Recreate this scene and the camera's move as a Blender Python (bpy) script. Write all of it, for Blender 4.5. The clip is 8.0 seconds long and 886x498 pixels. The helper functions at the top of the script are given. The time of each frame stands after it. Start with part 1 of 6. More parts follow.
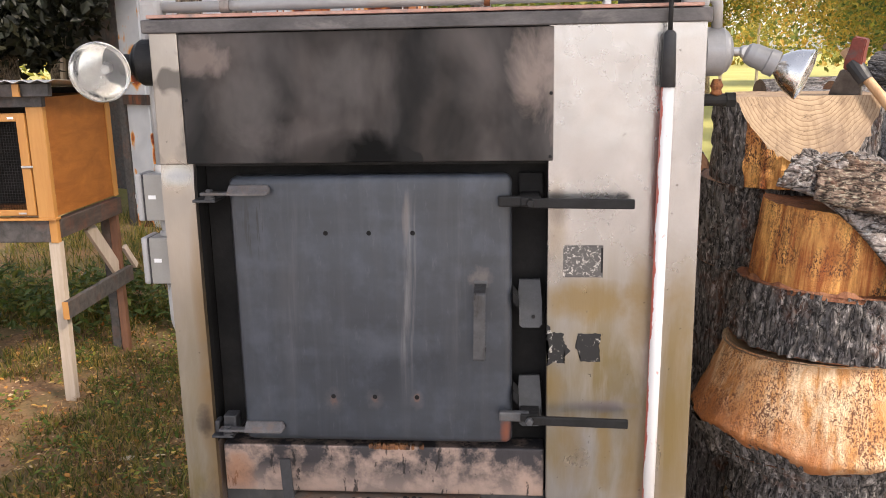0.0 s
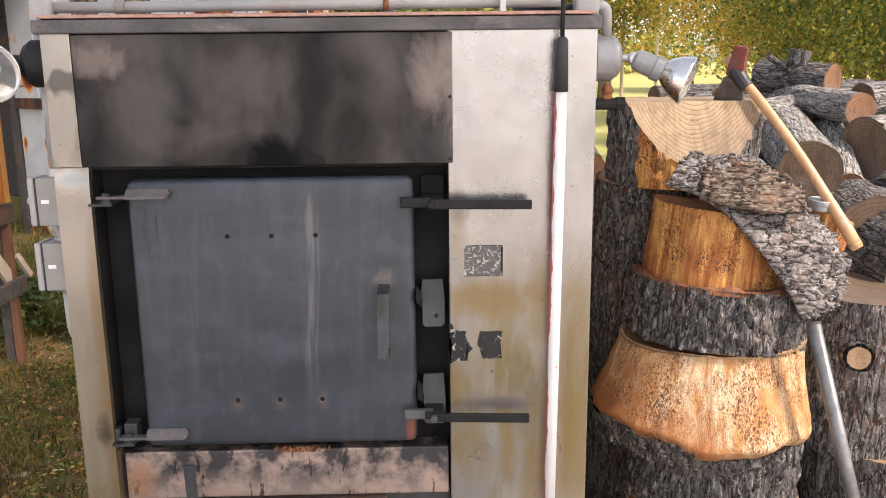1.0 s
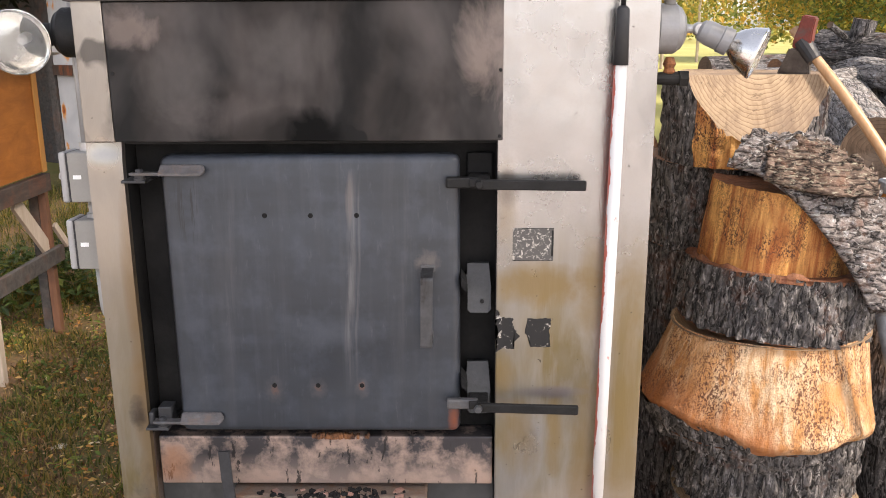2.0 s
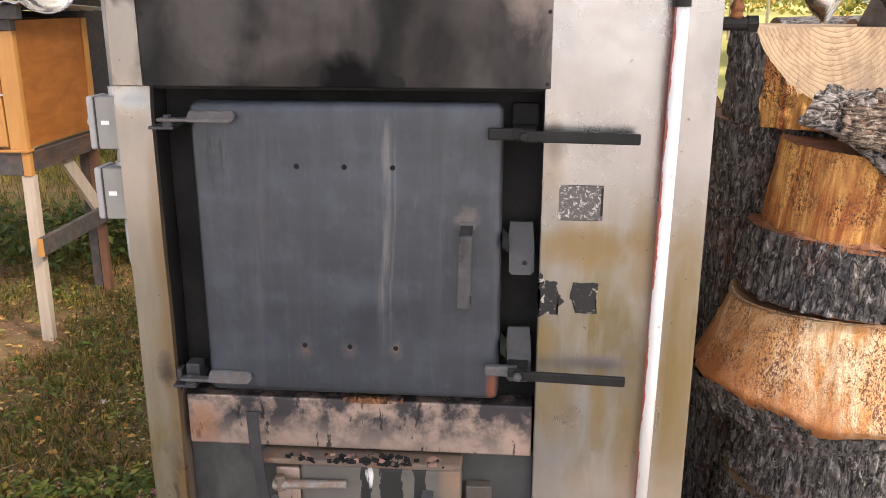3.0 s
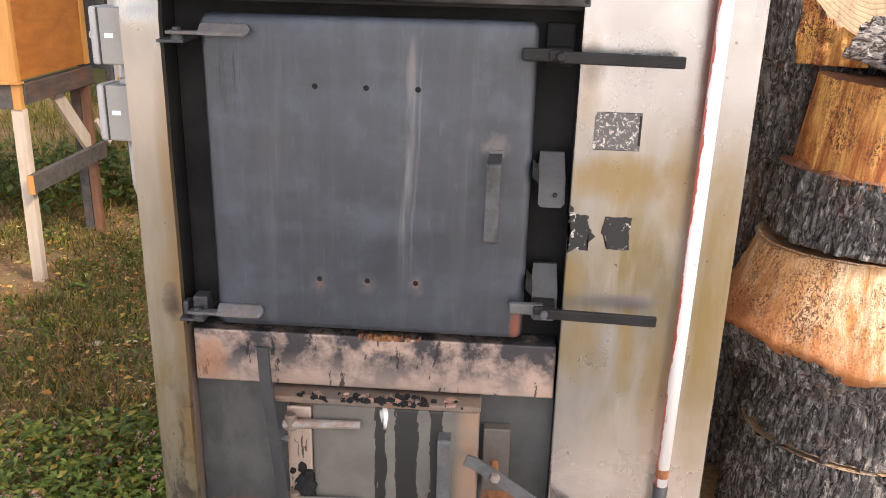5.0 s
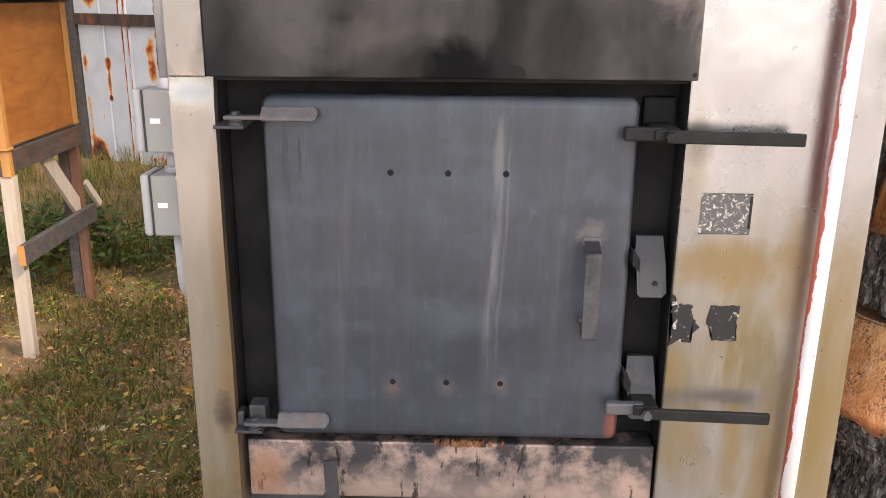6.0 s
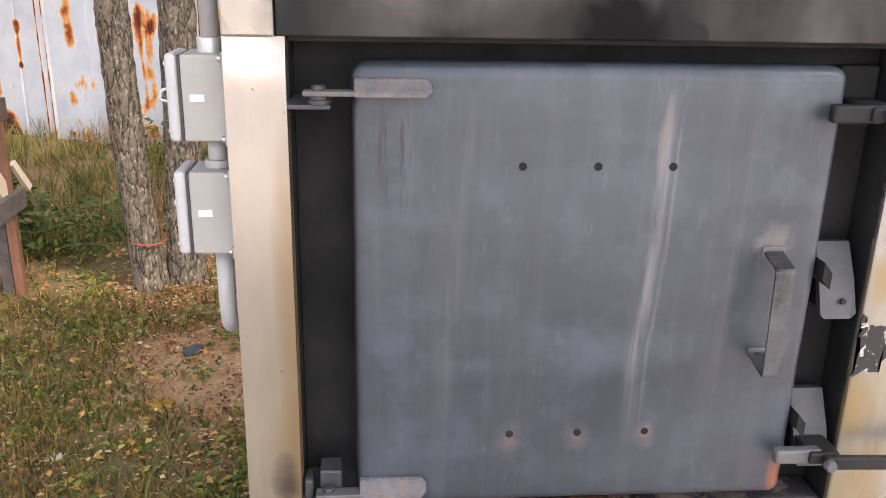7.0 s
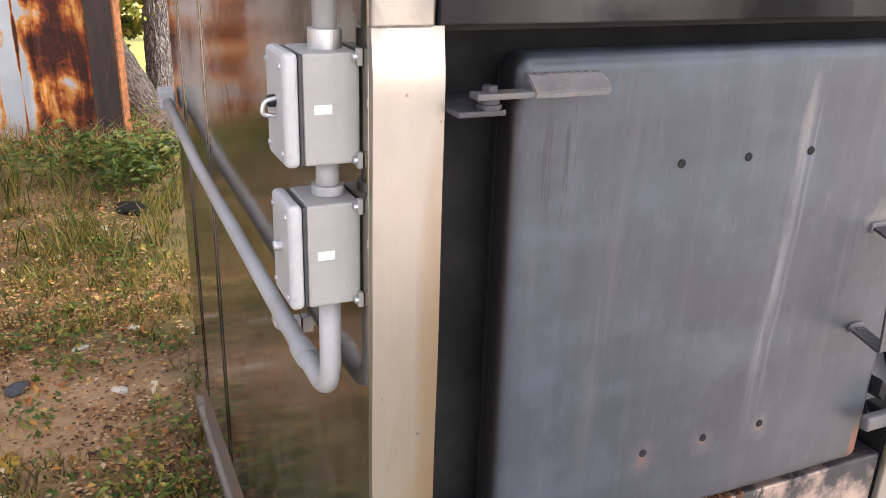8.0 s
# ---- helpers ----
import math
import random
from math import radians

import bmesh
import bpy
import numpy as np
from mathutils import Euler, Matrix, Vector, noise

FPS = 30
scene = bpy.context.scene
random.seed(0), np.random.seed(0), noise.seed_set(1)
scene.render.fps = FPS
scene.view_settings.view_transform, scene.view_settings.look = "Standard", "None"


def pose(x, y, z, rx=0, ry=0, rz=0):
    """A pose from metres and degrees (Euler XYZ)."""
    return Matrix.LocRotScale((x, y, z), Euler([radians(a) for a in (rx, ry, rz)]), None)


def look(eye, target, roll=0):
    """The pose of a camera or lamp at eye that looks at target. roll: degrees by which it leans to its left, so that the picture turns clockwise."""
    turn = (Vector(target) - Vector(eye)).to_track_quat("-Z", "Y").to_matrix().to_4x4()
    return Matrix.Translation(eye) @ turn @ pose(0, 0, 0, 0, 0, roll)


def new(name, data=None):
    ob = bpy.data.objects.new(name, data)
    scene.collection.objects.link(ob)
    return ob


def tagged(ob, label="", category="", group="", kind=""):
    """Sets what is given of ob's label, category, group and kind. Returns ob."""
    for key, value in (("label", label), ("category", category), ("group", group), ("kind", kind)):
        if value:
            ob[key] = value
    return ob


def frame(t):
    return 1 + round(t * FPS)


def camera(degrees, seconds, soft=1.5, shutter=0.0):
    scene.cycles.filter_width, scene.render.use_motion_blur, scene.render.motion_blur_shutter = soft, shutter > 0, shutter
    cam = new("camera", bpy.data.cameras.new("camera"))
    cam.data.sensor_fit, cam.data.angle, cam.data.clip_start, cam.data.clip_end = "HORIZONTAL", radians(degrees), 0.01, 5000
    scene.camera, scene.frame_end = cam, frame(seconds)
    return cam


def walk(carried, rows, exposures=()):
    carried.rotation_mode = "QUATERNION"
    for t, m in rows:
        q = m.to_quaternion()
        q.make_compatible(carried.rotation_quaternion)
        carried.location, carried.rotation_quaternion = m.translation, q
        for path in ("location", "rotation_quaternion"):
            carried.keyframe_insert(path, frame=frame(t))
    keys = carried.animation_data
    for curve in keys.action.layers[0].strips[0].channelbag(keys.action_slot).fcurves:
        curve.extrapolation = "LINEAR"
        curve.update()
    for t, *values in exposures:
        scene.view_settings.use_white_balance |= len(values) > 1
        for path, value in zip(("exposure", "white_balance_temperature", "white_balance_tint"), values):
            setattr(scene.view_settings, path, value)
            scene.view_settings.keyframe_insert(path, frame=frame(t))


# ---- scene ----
cam = camera(55.1, 8.0, soft=0.95)
PATH = [
    (0, (0.779, -1.796, 1.516), (0.615, 0.149, 1.079), -1.1),
    (0.5, (0.795, -1.818, 1.525), (0.834, 0.114, 1.007), -1.1),
    (1, (0.798, -1.826, 1.512), (0.843, 0.127, 1.085), -0.6),
    (1.5, (0.781, -1.81, 1.506), (0.756, 0.132, 1.031), -0.6),
    (1.7, (0.764, -1.780, 1.519), (0.746, 0.155, 1.013), -0.6),
    (2.8, (0.807, -1.626, 1.487), (0.658, 0.315, 1.027), 0.3),
    (3, (0.8, -1.625, 1.462), (0.636, 0.287, 0.901), 0.0),
    (3.5, (0.79, -1.599, 1.425), (0.634, 0.26, 0.704), 0.3),
    (4, (0.793, -1.594, 1.422), (0.618, 0.268, 0.712), -0.1),
    (4.2, (0.779, -1.585, 1.435), (0.605, 0.273, 0.715), -0.3),
    (5.3, (0.711, -1.525, 1.37), (0.596, 0.367, 0.732), 2.2),
    (5.5, (0.695, -1.478, 1.401), (0.571, 0.409, 0.747), 2.8),
    (6, (0.495, -1.385, 1.435), (0.445, 0.529, 0.857), 0.4),
    (6.5, (0.352, -1.253, 1.406), (0.368, 0.661, 0.824), 1.5),
    (7, (0.189, -1.026, 1.391), (0.345, 0.86, 0.745), 1.2),
    (7.5, (-0.038, -0.864, 1.398), (0.398, 0.979, 0.755), 1.4),
    (7.8, (-0.178, -0.777, 1.391), (0.491, 0.964, 0.669), 1.3),
    (8, (-0.246, -0.73, 1.392), (0.526, 0.968, 0.672), 1.8),
]
walk(cam, [(t, look(eye, target, roll)) for t, eye, target, roll in PATH],
     exposures=[(0, 0.5, 6660, 16), (1.7, 0.5, 6660, 16), (3.0, 0.55, 6660, 16), (3.5, 0.9, 6720, 16), (5.5, 0.84, 6700, 16), (6.0, 0.8, 6640, 16), (6.5, 1.02, 6520, 16), (7.0, 1.29, 6450, 16), (8.0, 1.28, 6420, 16)])

# ---- world, sun ----
world = bpy.data.worlds.new("world")
scene.world = world
world.use_nodes = True
wt = world.node_tree
sky = wt.nodes.new("ShaderNodeTexSky")
sky.sky_type = "NISHITA"
sky.sun_disc = False
SUN_EL, SUN_AZ = radians(46), radians(58)
sky.sun_elevation, sky.sun_rotation = SUN_EL, radians(90) + SUN_AZ
sky.air_density, sky.dust_density, sky.ozone_density = 1.0, 1.6, 1.0
haze = wt.nodes.new("ShaderNodeHueSaturation")
haze.inputs["Saturation"].default_value = 0.42
wt.links.new(sky.outputs[0], haze.inputs["Color"])
wt.links.new(haze.outputs[0], wt.nodes["Background"].inputs[0])
wt.nodes["Background"].inputs[1].default_value = 0.215
sun_data = bpy.data.lights.new("sun", "SUN")
sun_data.energy, sun_data.angle, sun_data.color = 4.6, radians(9.0), (1.0, 0.90, 0.75)
sun = new("sun", sun_data)
SUN_FROM = Vector((math.sin(SUN_AZ) * math.cos(SUN_EL), -math.cos(SUN_AZ) * math.cos(SUN_EL), math.sin(SUN_EL)))
sun.matrix_world = look(SUN_FROM * 30, (0, 0, 0))


# ---- material helpers ----
def put(nt, sock, v):
    if isinstance(v, bpy.types.NodeSocket):
        nt.links.new(v, sock)
    elif isinstance(v, tuple) and len(v) == 3 and sock.type == "RGBA":
        sock.default_value = (*v, 1)
    else:
        sock.default_value = v


def start(name, rough=0.6, metal=0.0):
    m = bpy.data.materials.new(name)
    m.use_nodes = True
    nt = m.node_tree
    b = nt.nodes["Principled BSDF"]
    b.inputs["Roughness"].default_value = rough
    b.inputs["Metallic"].default_value = metal
    return m, nt, b


def coords(nt, scale=(1, 1, 1)):
    tc = nt.nodes.new("ShaderNodeTexCoord")
    mp = nt.nodes.new("ShaderNodeMapping")
    mp.inputs["Scale"].default_value = scale
    nt.links.new(tc.outputs["Object"], mp.inputs["Vector"])
    return mp.outputs[0]


def fuzz(nt, vec, scale, detail=5, rough=0.6, dist=0.0):
    n = nt.nodes.new("ShaderNodeTexNoise")
    put(nt, n.inputs["Vector"], vec)
    n.inputs["Scale"].default_value = scale
    n.inputs["Detail"].default_value = detail
    n.inputs["Roughness"].default_value = rough
    n.inputs["Distortion"].default_value = dist
    return n.outputs["Fac"]


def cells(nt, vec, scale, feature="F1"):
    n = nt.nodes.new("ShaderNodeTexVoronoi")
    n.feature = feature
    put(nt, n.inputs["Vector"], vec)
    n.inputs["Scale"].default_value = scale
    return n.outputs["Distance"]


def ramp(nt, fac, *stops):
    r = nt.nodes.new("ShaderNodeValToRGB")
    put(nt, r.inputs[0], fac)
    el = r.color_ramp.elements
    while len(el) < len(stops):
        el.new(0.5)
    for e, (p, c) in zip(el, stops):
        e.position = p
        e.color = (*c, 1) if isinstance(c, tuple) else (c, c, c, 1)
    return r.outputs[0]


def blend(nt, fac, a, b, kind="MIX"):
    n = nt.nodes.new("ShaderNodeMix")
    n.data_type, n.blend_type = "RGBA", kind
    put(nt, n.inputs[0], fac)
    put(nt, n.inputs[6], a)
    put(nt, n.inputs[7], b)
    return n.outputs[2]


def calc(nt, op, a, b=0.0, clamp=False):
    n = nt.nodes.new("ShaderNodeMath")
    n.operation, n.use_clamp = op, clamp
    put(nt, n.inputs[0], a)
    put(nt, n.inputs[1], b)
    return n.outputs[0]


def axes(nt):
    tc = nt.nodes.new("ShaderNodeTexCoord")
    s = nt.nodes.new("ShaderNodeSeparateXYZ")
    nt.links.new(tc.outputs["Object"], s.inputs[0])
    return s.outputs[0], s.outputs[1], s.outputs[2]


def blob(nt, a, b, ca, cb, ra, rb, wobble=None, amount=0.6):
    """1 inside an oval stain, fading to 0 at its rim."""
    da = calc(nt, "POWER", calc(nt, "ABSOLUTE", calc(nt, "DIVIDE", calc(nt, "SUBTRACT", a, ca), ra)), 2.0)
    db = calc(nt, "POWER", calc(nt, "ABSOLUTE", calc(nt, "DIVIDE", calc(nt, "SUBTRACT", b, cb), rb)), 2.0)
    d = calc(nt, "ADD", da, db)
    if wobble is not None:
        d = calc(nt, "ADD", d, calc(nt, "MULTIPLY", calc(nt, "SUBTRACT", wobble, 0.5), amount * 4))
    return calc(nt, "SUBTRACT", 1.0, d, True)


def bump(nt, b, height, strength=0.3, distance=0.005):
    n = nt.nodes.new("ShaderNodeBump")
    n.inputs["Strength"].default_value = strength
    n.inputs["Distance"].default_value = distance
    put(nt, n.inputs["Height"], height)
    nt.links.new(n.outputs[0], b.inputs["Normal"])


def plain(name, c1, c2, scale=12, rough=0.6, metal=0.0, bscale=90, bstr=0.15, stretch=(1, 1, 1), c3=None, speckle=0.2):
    """A mottled surface: two colours on a broad scale, fine grain on top, stains of a third colour."""
    m, nt, b = start(name, rough, metal)
    v = coords(nt, stretch)
    col = ramp(nt, fuzz(nt, v, scale), (0.3, c1), (0.7, c2))
    fine = fuzz(nt, v, bscale, 3, 0.7)
    col = blend(nt, speckle, col, ramp(nt, fine, (0.3, 0.25), (0.7, 0.9)), "OVERLAY")
    if c3:
        col = blend(nt, ramp(nt, fuzz(nt, v, scale * 0.6, 6, 0.7, 0.6), (0.52, 0.0), (0.66, 1.0)), col, c3)
    put(nt, b.inputs["Base Color"], col)
    put(nt, b.inputs["Roughness"], ramp(nt, fuzz(nt, v, scale * 2), (0.3, max(0.05, rough - 0.12)), (0.7, min(1, rough + 0.12))))
    bump(nt, b, fine, bstr, 0.004)
    return m


# ---- mesh helpers ----
def thing(name, label, category, m=None, group="", kind=""):
    ob = new(name)
    ob.empty_display_size = 0.05
    if m is not None:
        ob.matrix_world = m
    return tagged(ob, label, category, group, kind)


def part(name, bm, material, parent=None, label="", smooth=False, turn=None):
    me = bpy.data.meshes.new(name)
    bm.normal_update()
    bm.to_mesh(me)
    bm.free()
    if smooth:
        me.shade_smooth()
    for m in material if isinstance(material, (list, tuple)) else (material,):
        me.materials.append(m)
    ob = new(name, me)
    if parent is not None:
        ob.parent = parent
    if turn is not None:
        ob.matrix_basis = turn
    if label:
        tagged(ob, label)
    return ob


def raw(name, verts, faces, material, parent=None, label="", smooth=False):
    me = bpy.data.meshes.new(name)
    me.from_pydata(verts, [], faces)
    if smooth:
        me.shade_smooth()
    me.materials.append(material)
    ob = new(name, me)
    if parent is not None:
        ob.parent = parent
    if label:
        tagged(ob, label)
    return ob


def box(x0, x1, y0, y1, z0, z1, bev=0.002, seg=2, bm=None, m=None):
    bm = bm or bmesh.new()
    t = Matrix.Translation(((x0 + x1) / 2, (y0 + y1) / 2, (z0 + z1) / 2)) @ Matrix.Diagonal((x1 - x0, y1 - y0, z1 - z0, 1))
    r = bmesh.ops.create_cube(bm, size=1, matrix=(m @ t) if m else t)
    if bev:
        es = {e for v in r["verts"] for e in v.link_edges}
        bmesh.ops.bevel(bm, geom=list(es), offset=bev, segments=seg, affect="EDGES", profile=0.5)
    return bm


def tube(points, radius, seg=14, bm=None, cap=True, flat=None):
    """A round bar along points; radius may be one number or one for each point. flat=(w, h, up): a flat bar instead."""
    bm = bm or bmesh.new()
    pts = [Vector(p) for p in points]
    rings = []
    side = None
    for i, p in enumerate(pts):
        d = (pts[min(i + 1, len(pts) - 1)] - pts[max(i - 1, 0)]).normalized()
        if side is None:
            ref = Vector(flat[2]) if flat else (Vector((0, 0, 1)) if abs(d.z) < 0.9 else Vector((1, 0, 0)))
            side = d.cross(ref).normalized()
        else:
            side = (side - d * side.dot(d)).normalized()
        up = side.cross(d)
        r = radius[i] if isinstance(radius, (list, tuple)) else radius
        if flat:
            w, h = flat[0] / 2, flat[1] / 2
            ring = [p + side * w * a + up * h * b_ for a, b_ in ((-1, -1), (1, -1), (1, 1), (-1, 1))]
        else:
            ring = [p + (side * math.cos(k * math.tau / seg) + up * math.sin(k * math.tau / seg)) * r for k in range(seg)]
        rings.append([bm.verts.new(v) for v in ring])
    n = len(rings[0])
    for a, b_ in zip(rings, rings[1:]):
        for k in range(n):
            bm.faces.new((a[k], a[(k + 1) % n], b_[(k + 1) % n], b_[k]))
    if cap:
        bm.faces.new(rings[0][::-1])
        bm.faces.new(rings[-1])
    bmesh.ops.recalc_face_normals(bm, faces=bm.faces[:])
    return bm


def bend(points, r, steps=6):
    """Points with their corners rounded."""
    pts = [Vector(p) for p in points]
    out = [pts[0]]
    for a, b_, c in zip(pts, pts[1:], pts[2:]):
        u, v = (a - b_).normalized(), (c - b_).normalized()
        for k in range(steps + 1):
            t = k / steps
            out.append((b_ + u * r) * (1 - t) ** 2 + b_ * 2 * t * (1 - t) + (b_ + v * r) * t * t)
    return out + [pts[-1]]


def spin(profile, seg=32, axis=None, bm=None, cap=True):
    """A turned shape: profile of (radius, height), laid along the matrix axis's z."""
    bm = bm or bmesh.new()
    axis = axis or Matrix()
    rings = []
    for r, z in profile:
        rings.append([bm.verts.new(axis @ Vector((r * math.cos(k * math.tau / seg), r * math.sin(k * math.tau / seg), z))) for k in range(seg)])
    for a, b_ in zip(rings, rings[1:]):
        for k in range(seg):
            bm.faces.new((a[k], a[(k + 1) % seg], b_[(k + 1) % seg], b_[k]))
    if cap:
        bm.faces.new(rings[0][::-1])
        bm.faces.new(rings[-1])
    bmesh.ops.recalc_face_normals(bm, faces=bm.faces[:])
    return bm


def along(a, b_):
    """The matrix at a whose z points to b_."""
    a, b_ = Vector(a), Vector(b_)
    return Matrix.Translation(a) @ (b_ - a).to_track_quat("Z", "Y").to_matrix().to_4x4()


def bolt(p, direction, r, h, material, parent, name="bolt", label=""):
    ax = along(p, Vector(p) + Vector(direction))
    return part(name, spin([(r, 0), (r, h * 0.7), (r * 0.8, h)], 6 if r > 0.005 else 10, ax), material, parent, label)


# ---- materials: furnace ----
def stainless(name, tint, stain, soot_amount, rough=0.3, side=False, mid=0.74, reach=0.42):
    m, nt, b = start(name, rough, 1.0)
    x, y, z = axes(nt)
    v = coords(nt)
    brushed = fuzz(nt, coords(nt, (90, 90, 3)), 6, 3)
    col = ramp(nt, fuzz(nt, v, 2.5), (0.35, tint), (0.65, tuple(c * 0.9 for c in tint)))
    # brown-olive drip stains, longer than wide
    drip = fuzz(nt, coords(nt, (9, 9, 1.6)), 1.6, 5, 0.6, 0.4)
    low = calc(nt, "SUBTRACT", 1.0, calc(nt, "POWER", calc(nt, "ABSOLUTE", calc(nt, "DIVIDE", calc(nt, "SUBTRACT", z, mid), reach)), 2.0), True)
    stained = calc(nt, "MULTIPLY", ramp(nt, drip, (0.30, 0.35), (0.60, 1.0)), calc(nt, "ADD", calc(nt, "MULTIPLY", low, 1.0), 0.08), True)
    if side:
        # faint brown streaks put the shed's rust reflection into the wall colour
        stained = calc(nt, "MULTIPLY", stained, 0.18)
    col = blend(nt, calc(nt, "MULTIPLY", stained, 0.9), col, stain)
    if soot_amount:
        # brown burn along the strip's inner edge
        for cz, rz, rx in ((0.98, 0.26, 0.030), (0.74, 0.15, 0.040), (0.46, 0.2, 0.034)):
            burn = blob(nt, x, z, 0.082, cz, rx, rz, drip, 0.35)
            col = blend(nt, calc(nt, "MULTIPLY", burn, 0.8), col, (0.22, 0.135, 0.05))
        grime = calc(nt, "MULTIPLY", ramp(nt, fuzz(nt, coords(nt, (1, 1, 0.5)), 22, 6, 0.68, 0.5), (0.48, 0.0), (0.60, 0.8)), calc(nt, "MULTIPLY", calc(nt, "SUBTRACT", 0.62, z), 4.0, True), True)
        col = blend(nt, grime, col, (0.06, 0.052, 0.045))
        spot = blob(nt, x, z, 0.062, 0.70, 0.022, 0.045, fuzz(nt, v, 40, 4), 0.4)
        col = blend(nt, calc(nt, "MULTIPLY", spot, 0.8), col, (0.04, 0.03, 0.022))
    # grey, cloudy tarnish
    tarnish = fuzz(nt, coords(nt, (1.6, 1.6, 0.8)), 3.4, 5, 0.55, 0.8)
    col = blend(nt, ramp(nt, tarnish, (0.45, 0.0), (0.7, 0.15 if side else 0.55)), col, tuple(c * 0.55 for c in tint))
    low_pink = None
    if not side and not soot_amount:
        # ochre burn stains round the stickers and the latches, a violet heat tint along the lower bar
        soft = fuzz(nt, coords(nt, (1, 1, 0.7)), 9, 5, 0.6, 0.4)
        for cx, cz, rx, rz, q in ((0.955, 0.995, 0.125, 0.055, 0.75), (1.05, 0.97, 0.035, 0.15, 0.55), (0.872, 0.80, 0.035, 0.055, 0.7), (0.905, 0.64, 0.05, 0.11, 0.6), (0.985, 0.66, 0.022, 0.12, 0.7), (1.045, 0.58, 0.03, 0.22, 0.6), (1.14, 0.72, 0.05, 0.42, 0.55), (0.87, 1.17, 0.03, 0.10, 0.35)):
            col = blend(nt, calc(nt, "MULTIPLY", blob(nt, x, z, cx, cz, rx, rz, soft, 0.7), q), col, (0.25, 0.175, 0.068))
        col = blend(nt, calc(nt, "MULTIPLY", blob(nt, x, z, 0.975, 0.752, 0.085, 0.016, soft, 0.6), 0.7), col, (0.21, 0.185, 0.20))
        col = blend(nt, calc(nt, "MULTIPLY", blob(nt, x, z, 0.875, 1.20, 0.03, 0.045, soft, 0.6), 0.6), col, (0.16, 0.145, 0.14))
        # paler, pinkish and less metallic low on the panel
        low_pink = calc(nt, "MULTIPLY", blob(nt, x, z, 1.01, 0.24, 0.30, 0.34, fuzz(nt, v, 5, 4), 0.5), 0.45)
        col = blend(nt, low_pink, col, (0.54, 0.42, 0.33))
    speck = ramp(nt, fuzz(nt, v, 55, 2), (0.70, 0.0), (0.74, 1.0))
    col = blend(nt, calc(nt, "MULTIPLY", speck, 0.5), col, (0.05, 0.04, 0.03))
    metal = calc(nt, "SUBTRACT", 1.0, calc(nt, "MULTIPLY", stained, 0.45))
    if side:
        # dirt and rust spots on the lower wall, also painting in the reflected dark ground
        low_fade = calc(nt, "SUBTRACT", 1.0, calc(nt, "MULTIPLY", calc(nt, "SUBTRACT", z, 0.25), 1.1), True)
        low_brown = calc(nt, "MULTIPLY", ramp(nt, fuzz(nt, v, 14, 6, 0.7, 0.5), (0.45, 0.0), (0.7, 0.75)), low_fade, True)
        col = blend(nt, low_brown, col, (0.085, 0.06, 0.04))
        spots = calc(nt, "MULTIPLY", ramp(nt, fuzz(nt, v, 24, 4, 0.6, 0.8), (0.64, 0.0), (0.70, 0.8)), low_fade, True)
        col = blend(nt, spots, col, (0.30, 0.12, 0.035))
        metal = calc(nt, "MULTIPLY", metal, calc(nt, "SUBTRACT", 1.0, calc(nt, "MAXIMUM", calc(nt, "MULTIPLY", low_brown, 0.8), spots)))
    if low_pink is not None:
        metal = calc(nt, "MULTIPLY", metal, calc(nt, "SUBTRACT", 1.0, calc(nt, "MULTIPLY", low_pink, 0.6)))
    if soot_amount:
        smoke = fuzz(nt, coords(nt, (1, 1, 0.7)), 15, 4, 0.45, 0.7)
        up = calc(nt, "MULTIPLY", calc(nt, "SUBTRACT", z, 1.29), 12.0, True)
        s = calc(nt, "MULTIPLY", ramp(nt, smoke, (0.44, 0.0), (0.54, 0.85)), calc(nt, "MULTIPLY", up, soot_amount), True)
        col = blend(nt, s, col, (0.03, 0.024, 0.02))
        metal = calc(nt, "MULTIPLY", metal, calc(nt, "SUBTRACT", 1.0, s))
    put(nt, b.inputs["Base Color"], col)
    put(nt, b.inputs["Metallic"], metal)
    r = calc(nt, "ADD", ramp(nt, fuzz(nt, v, 7), (0.3, max(0.03, rough - 0.06)), (0.7, rough + (0.03 if side else 0.1))), calc(nt, "MULTIPLY", stained, 0.15))
    if soot_amount:
        # the folded bulge is rubbed bright
        r = calc(nt, "SUBTRACT", r, calc(nt, "MULTIPLY", blob(nt, x, z, 0.047, 1.275, 0.045, 0.05), 0.26))
    put(nt, b.inputs["Roughness"], r)
    dents = fuzz(nt, v, 3.2, 1)
    ripple = calc(nt, "MULTIPLY", fuzz(nt, v, 8.5, 2), 0.22)
    bump(nt, b, calc(nt, "ADD", calc(nt, "ADD", calc(nt, "MULTIPLY", brushed, 0.02), ripple), dents), 0.10 if side else 0.5, 0.02)
    return m


STEEL = stainless("stainless_front", (0.44, 0.40, 0.355), (0.185, 0.14, 0.055), 0.85, 0.34, False, 0.35, 0.78)
STEEL_CLEAN = stainless("stainless_panel", (0.50, 0.495, 0.495), (0.185, 0.135, 0.042), 0.0, 0.22)
STEEL_SIDE = stainless("stainless_side", (0.36, 0.33, 0.285), (0.17, 0.11, 0.06), 0.0, 0.07, True)


